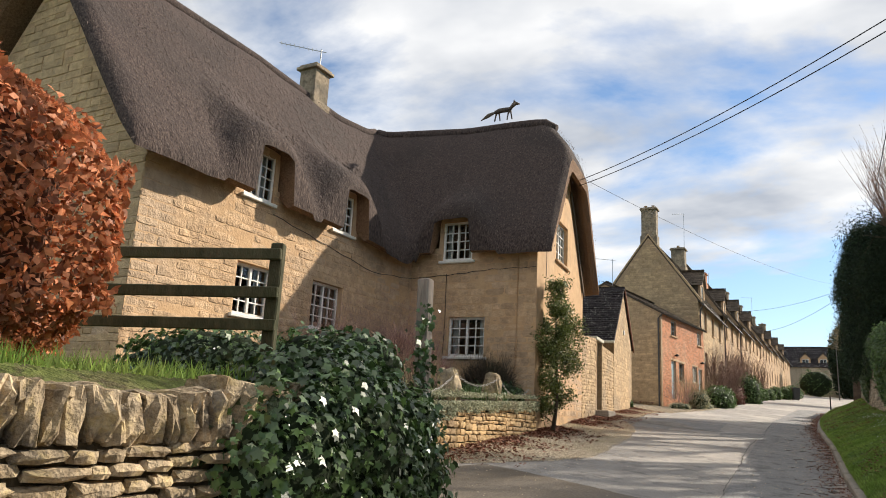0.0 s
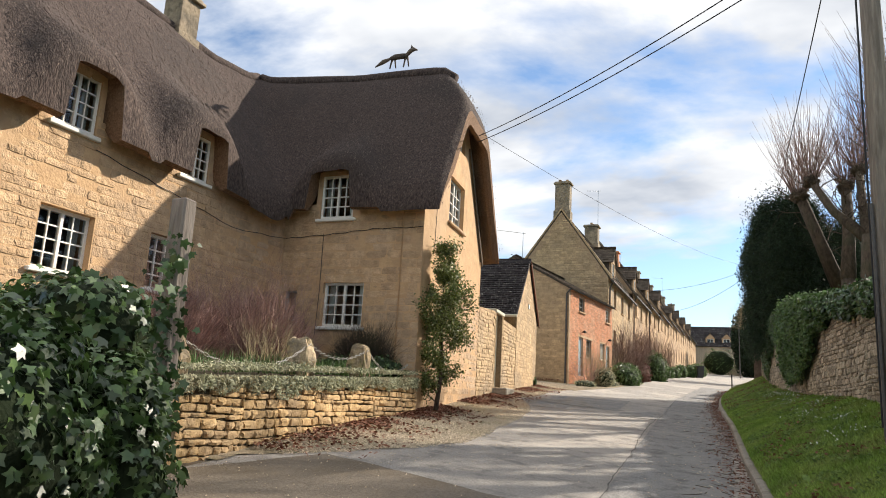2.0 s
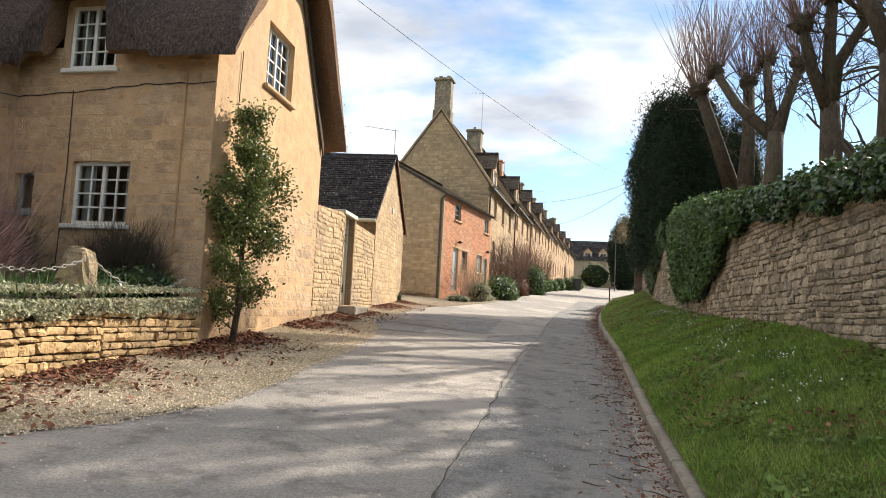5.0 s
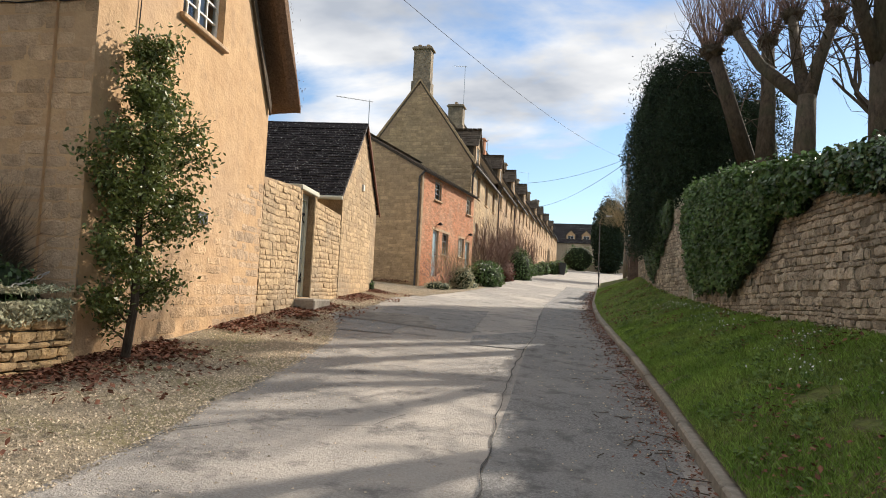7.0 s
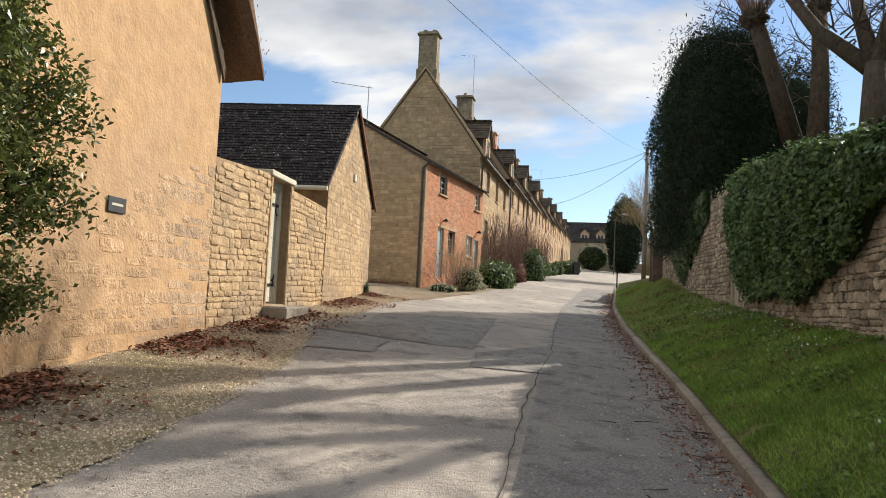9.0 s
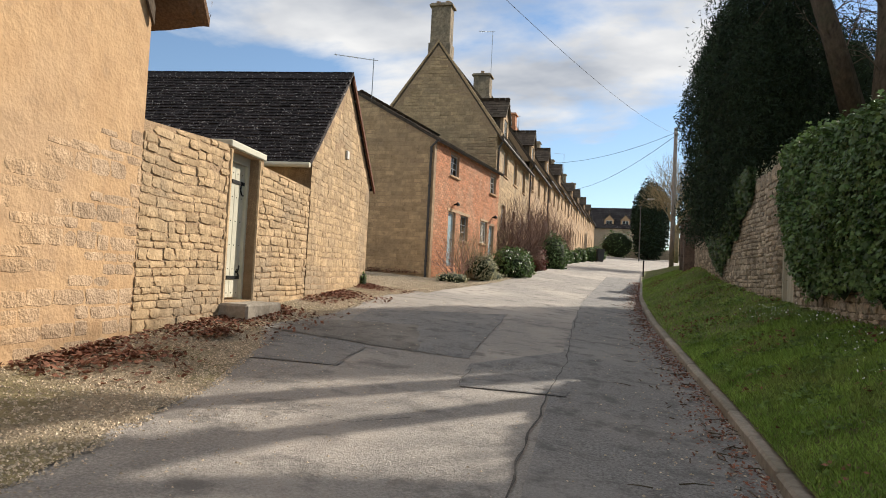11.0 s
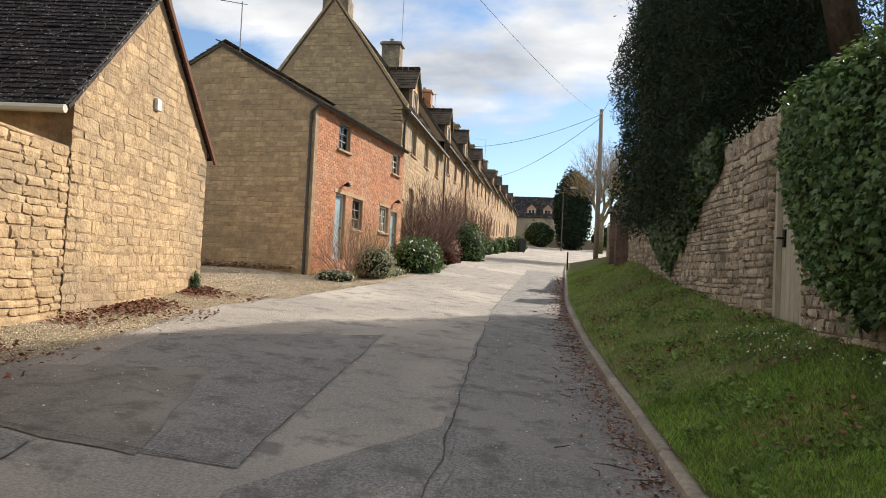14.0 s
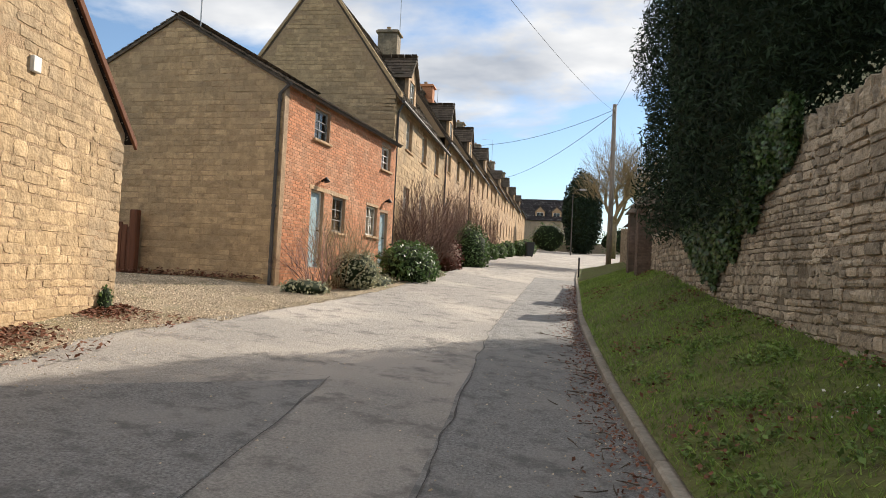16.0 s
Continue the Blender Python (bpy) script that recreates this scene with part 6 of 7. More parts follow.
def twig_cloud(parent, centre, radii, n, length, width, mat):
    """Thin shoots that point up and outwards through a rounded body."""
    d = NPR.normal(size=(n, 3))
    d /= np.linalg.norm(d, axis=1)[:, None]
    d[:, 2] = np.abs(d[:, 2])
    r = NPR.uniform(.25, 1, n)[:, None]
    p = np.asarray(centre) + d * np.asarray(radii) * r
    way = d * np.array([.8, .8, .5]) + np.array([0, 0, .7]) + NPR.normal(scale=.3, size=(n, 3))
    way /= np.linalg.norm(way, axis=1)[:, None]
    side = np.cross(way, NPR.normal(size=(n, 3)))
    side *= width / (np.linalg.norm(side, axis=1)[:, None] + 1e-9)
    L = (length * NPR.uniform(.5, 1.3, n))[:, None]
    return tagged(quads("twig_spray", np.stack([p - side, p + side, p + side * .3 + way * L, p - side * .3 + way * L], 1), mat, parent), kind="stuff")


for t_, c_, r_ in ((bpy.data.objects["bare_red_shrub"], (-7.9, 12.6, 1.75), (1.15, 1.1, 1.4)), (bpy.data.objects["bare_red_shrub.001"], (-8.4, 11.2, 1.7), (.8, 1.0, 1.3))):
    twig_cloud(t_, c_, r_, 15000, .2, .0045, RED_TWIG)
for t_, c_, r_ in ((bpy.data.objects["bare_brown_shrub"], (-6.75, 14.45, 1.85), (.7, .35, .8)), (bpy.data.objects["bare_brown_shrub.001"], (-8.6, 14.35, 1.8), (.55, .4, .9))):
    twig_cloud(t_, c_, r_, 5200, .24, .004, BARK)


def leafy_shrub(name, label, base, height, width, count, size, mat, seed):
    rr = random.Random(seed)
    t = thing(name, label, "shrub")
    sh, tips = Shape(), []
    b = Vector(base)
    mid = [b, b + Vector((.08, -.02, height * .18)), b + Vector((.05, 0, height * .5)), b + Vector((0, .05, height * .93))]
    sh.tube(mid, [.05, .042, .03, .008], 7)
    for k in range(46):
        f = rr.uniform(.06, .97)
        p = b.lerp(b + Vector((.04, .03, height)), f)
        a = rr.uniform(0, 2 * math.pi)
        w = width * (0.75 + .5 * math.sin(min(f * 1.25, 1) * math.pi)) * (1.0 if f < .7 else (1.12 - f) / .42) * rr.uniform(.65, 1.1)
        d = Vector((math.cos(a), math.sin(a), .55))
        q = p + d * w * .55
        sh.tube([p, p.lerp(q, .5) + Vector((0, 0, .03)), q + Vector((0, 0, .06))], [.012, .008, .004], 4)
        for j in range(int(count / 46)):
            c = p.lerp(q, rr.uniform(.35, 1.1))
            tips.append((c.x + rr.gauss(0, .08), c.y + rr.gauss(0, .08), c.z + rr.gauss(0, .09)))
    part("stem", sh, BARK, t)
    quads("foliage", leaf_faces(np.array(tips), size, .5, None, .5), mat, t)
    return t


leafy_shrub("evergreen_wall_shrub", "tall loose evergreen shrub against the gable corner", (-5.55, 15.35, 1.22), 3.35, 1.0, 20000, .058, HOLLY, 3)

# small things on the cottage wall
plq = thing("house_plaque", "small dark slate name plaque on the gable", "sign")
part("plate", Shape().box((2.5, .004, 2.88), (2.82, .022, 3.04), MG, .004), SIGN, plq)
part("lettering_bar", Shape().box((2.56, .0225, 2.95), (2.76, .024, 2.975), MG), CREAM, plq)
for pts in ([MW @ Vector((0.05, .015, 4.72)), MW @ Vector((1.2, .015, 4.78)), MW @ Vector((2.2, .015, 4.86)), MW @ Vector((3.3, .015, 4.86))],
            [ML @ Vector((2.9, .015, 4.98)), ML @ Vector((4.5, .015, 4.78)), ML @ Vector((6.3, .015, 4.55)), ML @ Vector((8.0, .015, 4.72))],
            [MW @ Vector((1.0, .015, 4.8)), MW @ Vector((1.02, .015, 3.6)), MW @ Vector((.98, .015, 2.2))],
            [MG @ Vector((.75, .02, 5.6)), MG @ Vector((.72, .02, 4.7)), MG @ Vector((.62, .02, 4.4))]):
    tagged(part("wall_cable", Shape().tube([a.lerp(b, k / 6) + Vector((0, 0, .012 * math.sin(k * 2.1 + i))) for i, (a, b) in enumerate(zip(pts, pts[1:])) for k in range(7)], .007, 5), CABLE), "thin dark cable pinned along the cottage wall", "cable")
tagged(part("bargeboard", Shape().prism([(LEN_G - .02, 4.95), (LEN_G - .02, 5.15), (3.2, 7.6), (3.05, 7.6)], .02, .05, MG), BARK), "dark timber bargeboard under the thatch verge", "bargeboard", kind="structure")

# ---------- litter, gravel and grass ----------
def litter(name, label, n, fx, size=.055):
    P = []
    while len(P) < n:
        p = fx()
        if p:
            P.append(p)
    tagged(quads(name, leaf_faces(np.array(P), size, 2.0, None, .6, .1), LITTER), label, "fallen leaves", kind="stuff")


def by_walls():
    y = random.uniform(9.0, 29.5)
    xw = float(np.interp(y, [7.3, 14.75, 14.9, 19.8, 29.4], [-5.0, -5.72, -5.83, -6.33, -7.34]))
    d = abs(random.gauss(0, .30)) if random.random() < .85 else random.uniform(0, 1.3)
    if noise.noise(Vector((y * .55, 1.1, 0))) < -.25 + random.random() * .3:
        return None
    x = xw + .05 + d
    return (x, y, g(x, y) + .045 + .03 * random.random() * max(0, 1 - d * 2) + .04 * max(0, min(1, left_x(y) - x - .3)))


def by_kerb():
    y = random.uniform(9, 46)
    d = abs(random.gauss(0, .20)) * (1 + .6 * noise.noise(Vector((y * .9, 5, 5))))
    x = kerb_x(y) - .03 - d
    return (x, y, g(x, y) + .022 + random.random() * .015)


def on_verge():
    y = random.uniform(9, 40)
    x = random.uniform(kerb_x(y) + .15, wall_x(y))
    if noise.noise(Vector((x * 1.1, y * .8, 3))) < .1:
        return None
    return (x, y, verge(x, y) + .045)


litter("fallen_leaves", "drift of red-brown fallen leaves below the walls", 9500, by_walls, .062)
litter("fallen_leaves", "brown leaves gathered along the kerb", 5600, by_kerb, .04)
litter("fallen_leaves", "scattered brown leaves on the grass verge", 2300, on_verge, .05)
# heaped leaves by the gate wall
for cx, cy, rx, ry in ((-5.55, 18.9, .28, .7), (-5.75, 20.6, .18, .4), (-5.35, 15.9, .3, .6)):
    litter("leaf_heap", "small heap of red-brown leaves on the gravel", 260, lambda: (lambda a, r: (cx + rx * r * math.cos(a), cy + ry * r * math.sin(a), g(cx, cy) + .075 + .05 * (1 - r)))(random.uniform(0, 6.28), random.random() ** .8), .062)


def pebbles(name, n, fx, size, label):
    V, F, k = [], [], 0
    base = [(1, 0, 0), (-.5, .87, 0), (-.5, -.87, 0), (0, 0, .75)]
    while k < n:
        p = fx()
        if not p:
            continue
        s, a = size * random.uniform(.5, 1.4), random.uniform(0, 6.28)
        c, d = math.cos(a) * s, math.sin(a) * s
        o = len(V)
        jx, jy = random.uniform(-.3, .3) * s, random.uniform(-.3, .3) * s
        V += [(p[0] + q[0] * c - q[1] * d * .8 + (jx if q[2] else 0), p[1] + q[0] * d + q[1] * c * .8 + (jy if q[2] else 0), p[2] + q[2] * s) for q in base]
        F += [(o, o + 1, o + 3), (o + 1, o + 2, o + 3), (o + 2, o, o + 3)]
        k += 1
    tagged(link_mesh(name, V, F, PEBBLE), label, "gravel", kind="stuff")


def on_gravel():
    y = random.uniform(9, 35)
    x = left_x(y) - abs(random.gauss(0, .9)) + .12
    if y < 29.4 and x < float(np.interp(y, [7.3, 14.75, 19.8, 29.4], [-5.0, -5.72, -6.33, -7.34])):
        return None
    return (x, y, g(x, y) + .012 + 0.02 * noise.noise(Vector((x * 1.7, y * 1.7, 4))) + .05 * max(0, min(1, left_x(y) - x - .3)) * (y < 29.4))


def on_drive():
    x, y = random.uniform(-12, -5.8), random.uniform(29.6, 34.9)
    return (x, y, g(x, y) + .012 + 0.02 * noise.noise(Vector((x * 1.7, y * 1.7, 4))))


def on_road():
    y = random.uniform(4, 30)
    x = random.uniform(left_x(y), kerb_x(y))
    e = min(x - left_x(y), kerb_x(y) - x)
    if random.random() > math.exp(-e * 2.2) + .04:
        return None
    return (x, y, g(x, y) + .012)


pebbles("loose_gravel", 42000, on_gravel, .013, "pale loose gravel along the lane edge")
pebbles("drive_gravel", 30000, on_drive, .018, "pale gravel of the drive")
pebbles("road_grit", 4500, on_road, .011, "scattered grit on the asphalt")

P = []
while len(P) < 150000:
    y = random.uniform(7, 46) if random.random() < .35 else random.uniform(8, 24)
    x = random.uniform(kerb_x(y) + .07, wall_x(y))
    P.append((x, y, verge(x, y) - .005))
tagged(blades("verge_grass", [p for p in P if noise.noise(Vector((p[0] * 1.7, p[1] * 1.3, 6))) > -.62], .05, BLADE, width=.012, lean=.6), "short green grass on the verge", "grass", kind="stuff")
Q = []
while len(Q) < 6500:
    y = random.uniform(8, 30)
    x = random.uniform(kerb_x(y) + .15, wall_x(y))
    if noise.noise(Vector((x * 2.1, y * 1.8, 11))) > .12:
        Q.append((x, y, verge(x, y) + random.uniform(.02, .05)))
tagged(quads("verge_weeds", leaf_faces(np.array(Q), .055, 1.6, None, .6), WEED), "patches of low broad-leaved weeds in the verge", "weeds", kind="stuff")
for cx, cy in ((.95, 15.6), (1.3, 14.0), (1.15, 12.6), (.9, 19.6), (.85, 24.3), (.75, 25.2), (1.1, 23.0), (.95, 21.2), (1.2, 16.8)):
    t = thing("snowdrop_clump", "clump of white snowdrops in the grass", "flowers", "snowdrops")
    Q = [(cx + random.gauss(0, .16), cy + random.gauss(0, .3), 0) for _ in range(300)]
    Q = [(x, y, verge(x, y)) for x, y, _ in Q]
    blades("foliage", Q, .09, WEED, t, .012, .5)
    tagged(quads("blossom", leaf_faces(np.array([(x, y, z + random.uniform(.07, .12)) for x, y, z in Q[:34]]), .026, -.5, None, .7), PETAL, t), kind="stuff")


# ---------- bank side: ivy, hedge, conifers, trees ----------
def drape(name, label, n, fx, size, mat=IVY):
    t = thing(name, label, "ivy")
    P = []
    while len(P) < n:
        p = fx()
        if p:
            P.append(p)
    quads("foliage", ivy_faces(np.array(P), size, np.array([[-.9, -.2, .1]])), mat, t, 10)
    return t


def ivy_low(y):
    return float(np.interp(y, [6, 13, 14.8, 17.2, 18.7, 19.8, 20.8, 24.0, 24.5, 24.9, 25.2, 25.4], [2.75, 3.02, 3.2, 3.42, 3.28, 2.8, 2.4, 2.42, 2.72, 2.95, 3.3, 3.9]))


def ivy_bulge(y):
    return float(np.interp(y, [6, 17, 20, 22, 24.4, 25.4], [.10, .12, .24, .34, .34, .12]))


def ivy_skin(y, u):
    """A point of the ivy's skin: u 0 at its hem on the wall, 0.6 at its brow, 1 behind the wall top."""
    top = bank_top(y) + float(np.interp(y, [6, 17, 21, 24.8, 25.4], [.20, .22, .28, .30, .16])) + .10 * noise.noise(Vector((y * 1.5, 3, 7)))
    low = min(ivy_low(y) + .26 * noise.noise(Vector((y * 1.3, 4, 4))) + .16 * noise.noise(Vector((y * 3.7, 9, 4))), top - .25)
    b = ivy_bulge(y) * (1 + .5 * noise.noise(Vector((y * 1.1, u * 3, 2))))
    if u < .6:
        f = u / .6
        return (wall_x(y) - .05 - b * math.sin(math.pi * (.12 + .62 * f)) , y, low + (top - .12 - low) * f)
    f = (u - .6) / .4
    return (wall_x(y) - .05 - b * .73 * (1 - f) + f * .85, y, top - .12 + .13 * math.sin(math.pi * min(1, f * 1.3) * .5))


def ivy_on_wall(name, label, category, y0, y1, n, size, mat):
    t = thing(name, label, category)
    sh, rows = Shape(), steps(y0, y1, .12)
    for y in rows:
        for k in range(13):
            x, yy, z = ivy_skin(y, k / 12)
            sh.v.append((x + .07, yy, z - (.07 if k > 6 else 0)))
    sh.f = [(13 * i + j, 13 * i + j + 1, 13 * i + j + 14, 13 * i + j + 13) for i in range(len(rows) - 1) for j in range(12)]
    # Sheet just behind the leaves, coloured as the shade between them.
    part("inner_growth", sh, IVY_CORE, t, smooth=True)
    P, D = [], []
    while len(P) < n:
        y, u = random.uniform(y0, y1), random.random() ** .9
        wide = ivy_bulge(y)
        if random.random() > .4 + wide * 2:
            continue
        x, yy, z = ivy_skin(y, u)
        out = random.uniform(-.05, .07) + (.08 * random.random() if random.random() < .15 else 0)
        P.append((x - out * (u < .75), yy + random.gauss(0, .03), z + out * (u >= .5)))
        D.append((-.8, -.25, .35) if u < .55 else (-.2, -.1, 1))
    quads("foliage", ivy_faces(np.array(P), size, np.array(D), .6), mat, t, 10)
    return t


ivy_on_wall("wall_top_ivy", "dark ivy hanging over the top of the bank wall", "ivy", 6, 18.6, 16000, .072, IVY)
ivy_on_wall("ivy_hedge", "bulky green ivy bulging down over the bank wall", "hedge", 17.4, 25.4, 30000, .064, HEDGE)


def pier_ivy():
    y = random.uniform(28.2, 33.2)
    top = bank_top(y) + .5
    bottom = float(np.interp(y, [28.2, 29.0, 30.1, 31.2, 31.8, 33.2], [4.35, 3.95, 3.3, 2.85, 3.0, 3.5])) + .25 * noise.noise(Vector((y * 3, 1, 1)))
    z = random.uniform(bottom, max(top, bottom + .1))
    return (wall_x(y) - .05 - .16 * random.random() * min(1, (z - bottom) * 2.5 + .2), y, z)


pier_growth = drape("pier_ivy", "dark ivy trailing down the bank wall under the conifers", 15000, pier_ivy, .066)
rr = random.Random(29)
for y in (28.6, 29.3, 30.0, 30.7, 31.4, 32.2):
    z0 = float(np.interp(y, [28.2, 29.0, 30.1, 31.2, 31.8, 33.2], [4.35, 3.95, 3.3, 2.85, 3.0, 3.5]))
    part("stem", Shape().tube([(wall_x(y + k * .12) - .045, y + k * .12 + rr.gauss(0, .05), z0 + (bank_top(y) - z0) * k / 5) for k in range(6)], [.022, .02, .017, .014, .011, .008], 5), BARK, pier_growth)
drape("wall_top_growth", "mossy growth and dry stems on the pier top", 220, lambda: (wall_x(27.4) + random.gauss(0, .12), random.uniform(25.6, 28.3), 4.64 + abs(random.gauss(0, .06))), .035, LAVENDER)


def conifer(name, label, centre, r, z0, z1, count, seed, power=3.0, size=.12):
    """A dense dark conifer: trunk, an inside coloured as shade, and drooping sprays in an uneven skin."""
    t = thing(name, label, "conifer", "conifers above the bank wall")
    cx, cy = centre
    part("trunk", Shape().tube([(cx, cy, 2.6), (cx, cy, z1 - .6)], [.22, .08], 8), BARK, t)
    def prof(f):
        return (1 - max(0, f - .62) ** 2 * 3.2) * (.86 + .14 * min(1, f * 5))
    sh, n, k = Shape(), 14, 20
    for i in range(n + 1):
        f = i / n
        for j in range(k):
            a = 2 * math.pi * j / k
            q = prof(f) * .66 / (abs(math.cos(a)) ** power + abs(math.sin(a)) ** power) ** (1 / power)
            w = 1 + .12 * noise.noise(Vector((math.cos(a) * 2 + seed, math.sin(a) * 2, f * 4)))
            sh.v.append((cx + math.cos(a) * r[0] * q * w, cy + math.sin(a) * r[1] * q * w, z0 + .1 + (z1 - z0 - .5) * f))
    for i in range(n):
        for j in range(k):
            l = (j + 1) % k
            sh.f.append((i * k + j, i * k + l, (i + 1) * k + l, (i + 1) * k + j))
    sh.f += [tuple(range(k)), tuple(range(n * k, n * k + k))]
    # Body behind the sprays, near-black to paint the crown's inner shade.
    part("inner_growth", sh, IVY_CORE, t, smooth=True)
    f = NPR.uniform(0, 1, count) ** .9
    a = NPR.uniform(0, 2 * np.pi, count)
    q = np.array([prof(v) for v in f]) / (np.abs(np.cos(a)) ** power + np.abs(np.sin(a)) ** power) ** (1 / power)
    w = np.array([1 + .16 * noise.noise(Vector((math.cos(b) * 2 + seed, math.sin(b) * 2, v * 4))) + .16 * noise.noise(Vector((b * 5, v * 14, seed))) + .08 * noise.noise(Vector((b * 13, v * 30, seed))) for b, v in zip(a, f)])
    q = q * w * (1 - .34 * NPR.uniform(0, 1, count) ** 1.6)
    P = np.stack([cx + np.cos(a) * r[0] * q, cy + np.sin(a) * r[1] * q, z0 + (z1 - z0) * f + NPR.normal(scale=.12, size=count)], 1)
    top = NPR.uniform(size=count) < .14
    P[top, 2] = z1 - .3 + NPR.normal(scale=.35, size=top.sum())
    P[top, :2] = np.array([cx, cy]) + (P[top, :2] - np.array([cx, cy])) * NPR.uniform(0, 1, (top.sum(), 1))
    D = np.stack([np.cos(a), np.sin(a), np.full(count, -.2)], 1)
    crown = quads("crown", leaf_faces(P, size, .2, D * .5 + np.array([[0, 0, -.3]]), .22, .5), CONIFER, t)
    return t


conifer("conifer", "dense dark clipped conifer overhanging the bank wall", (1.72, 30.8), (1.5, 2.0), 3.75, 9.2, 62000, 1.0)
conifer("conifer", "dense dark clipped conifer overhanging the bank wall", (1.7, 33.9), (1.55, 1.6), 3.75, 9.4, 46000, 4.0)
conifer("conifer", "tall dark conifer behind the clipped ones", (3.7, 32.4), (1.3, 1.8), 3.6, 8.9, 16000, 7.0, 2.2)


def pollard(label, base, trunk_top, r, heads, seed, shoots=60, shoot_len=2.1):
    """A pollarded lime: trunk, limbs ending in knuckles, thin upright shoots."""
    rr = random.Random(seed)
    t = thing("pollarded_tree", label, "tree", "pollarded trees")
    b, tp = Vector(base), Vector(trunk_top)
    part("trunk", Shape().tube([b - Vector((0, 0, .4)), b.lerp(tp, .3) + Vector((rr.gauss(0, .05), rr.gauss(0, .05), 0)), b.lerp(tp, .7), tp], [r * 1.2, r, r * .86, r * .72], 10), BARK, t, smooth=True)
    for h in heads:
        h = Vector(h)
        mid = tp.lerp(h, .5) + Vector((rr.gauss(0, .12), rr.gauss(0, .12), -.12))
        part("limb", Shape().tube([tp - Vector((0, 0, .15)), mid, h], [r * a for a in ((.86, .66, .56) if len(heads) == 1 else (.66, .50, .42))], 9), BARK, t, smooth=True)
        side = Shape()
        for _ in range(9):
            branch(side, tp.lerp(h, rr.uniform(.15, .9)), (rr.gauss(0, .7), rr.gauss(0, .7), rr.uniform(.1, 1)), rr.uniform(.7, 1.3), .022, 2, rr, .6, 3, .1, (2, 3), .5, .2)
        tagged(part("twig_spray", side, BARK, t), kind="stuff")
        lump("knuckle", h, (r * .85, r * .85, r * .7), BARK, t, 12, .8, 6)
        sh = Shape()
        for _ in range(shoots):
            a = rr.uniform(0, 6.28)
            d = Vector((math.cos(a) * rr.uniform(0, .75), math.sin(a) * rr.uniform(0, .75), 1)).normalized()
            p = h + Vector((math.cos(a), math.sin(a), .5)) * r * rr.uniform(.3, .95)
            L = shoot_len * rr.uniform(.5, 1.15)
            q = p + d * L * .5 + Vector((rr.gauss(0, .06), rr.gauss(0, .06), 0))
            sh.tube([p, q, p + d * L + Vector((rr.gauss(0, .1), rr.gauss(0, .1), L * .1))], [.010, .007, .003], 3)
            if rr.random() < .7:
                sh.tube([q, q + Vector((rr.gauss(0, .25), rr.gauss(0, .25), .6)) * L * .4], [.007, .002], 3)
        tagged(part("shoot_spray", sh, VINE, t), kind="stuff")
    return t


POLLARD = "bare pollarded tree with knuckled limbs above the wall"
pollard(POLLARD, (3.2, 28.9, 3.2), (3.1, 28.8, 5.9), .30, [(1.96, 28.0, 8.8)], 1, 130, 2.4)
pollard(POLLARD, (3.25, 27.7, 3.2), (3.2, 27.6, 6.0), .28, [(3.38, 28.3, 9.1)], 2, 110, 2.4)
pollard(POLLARD, (3.25, 24.7, 3.2), (3.45, 25.0, 6.7), .26, [(2.18, 26.4, 8.8), (3.57, 26.8, 9.2), (4.1, 25.4, 8.6)], 3, 80, 2.3)
pollard(POLLARD, (4.1, 22.6, 3.2), (4.0, 22.5, 6.7), .26, [(3.35, 22.1, 8.3), (4.0, 22.3, 9.0), (4.9, 22.9, 8.8)], 4, 80, 2.3)
pollard(POLLARD, (4.2, 19.6, 3.1), (4.2, 19.6, 6.8), .26, [(3.4, 20.3, 8.7), (5.0, 20.4, 8.5), (4.2, 18.6, 9.2)], 5)
# Added beyond the seen trees for its dappled shade on the lane.
pollard(POLLARD, (3.8, 15.6, 2.9), (3.9, 15.6, 6.4), .25, [(3.2, 16.4, 8.6), (4.8, 16.2, 8.5), (3.8, 14.7, 9.0)], 6)


def bare_tree(name, label, base, height, r, seed, mat=BARK, depth=4, spread=.5, category="tree", kids=(2, 4)):
    rr = random.Random(seed)
    t = thing(name, label, category)
    b = Vector(base)
    part("trunk", Shape().tube([b, b + Vector((.05, 0, height * .28))], [r * 1.2, r], 8), mat, t, smooth=True)
    sh = Shape()
    for k in range(5):
        a = k * 1.26 + rr.uniform(-.3, .3)
        branch(sh, b + Vector((.05, 0, height * (.24 + .02 * k))), (math.cos(a) * .6, math.sin(a) * .6, 1), height * .33, r * .6, depth, rr, spread, 5, .2, kids)
    part("crown", sh, mat, t)
    return t


# ---------- poles, cables and street things ----------
def utility_pole(label, x, y, z0, z1, r, arms=True):
    t = thing("utility_pole", label, "utility pole")
    part("pole", Shape().tube([(x, y, z0 - .5), (x + .02, y, (z0 + z1) / 2), (x, y, z1)], [r, r * .88, r * .72], 12), POLE_WOOD, t, smooth=True)
    if arms:
        part("cross_arm", Shape().box((x - .06, y - .5, z1 - .5), (x + .0, y + .5, z1 - .4)), POLE_WOOD, t)
        for k in (-.4, 0, .4):
            part("insulator", Shape().tube([(x - .03, y + k, z1 - .4), (x - .03, y + k, z1 - .28)], [.035, .025], 7), CREAM, t)
    return t


near_pole = utility_pole("tall weathered wooden utility pole on the grass verge", 1.52, 11.4, 1.45, 10.0, .13, False)
part("cable_guard", Shape().tube([(1.40, 11.32, 1.4), (1.40, 11.32, 4.0)], .022, 6), PIPE, near_pole)
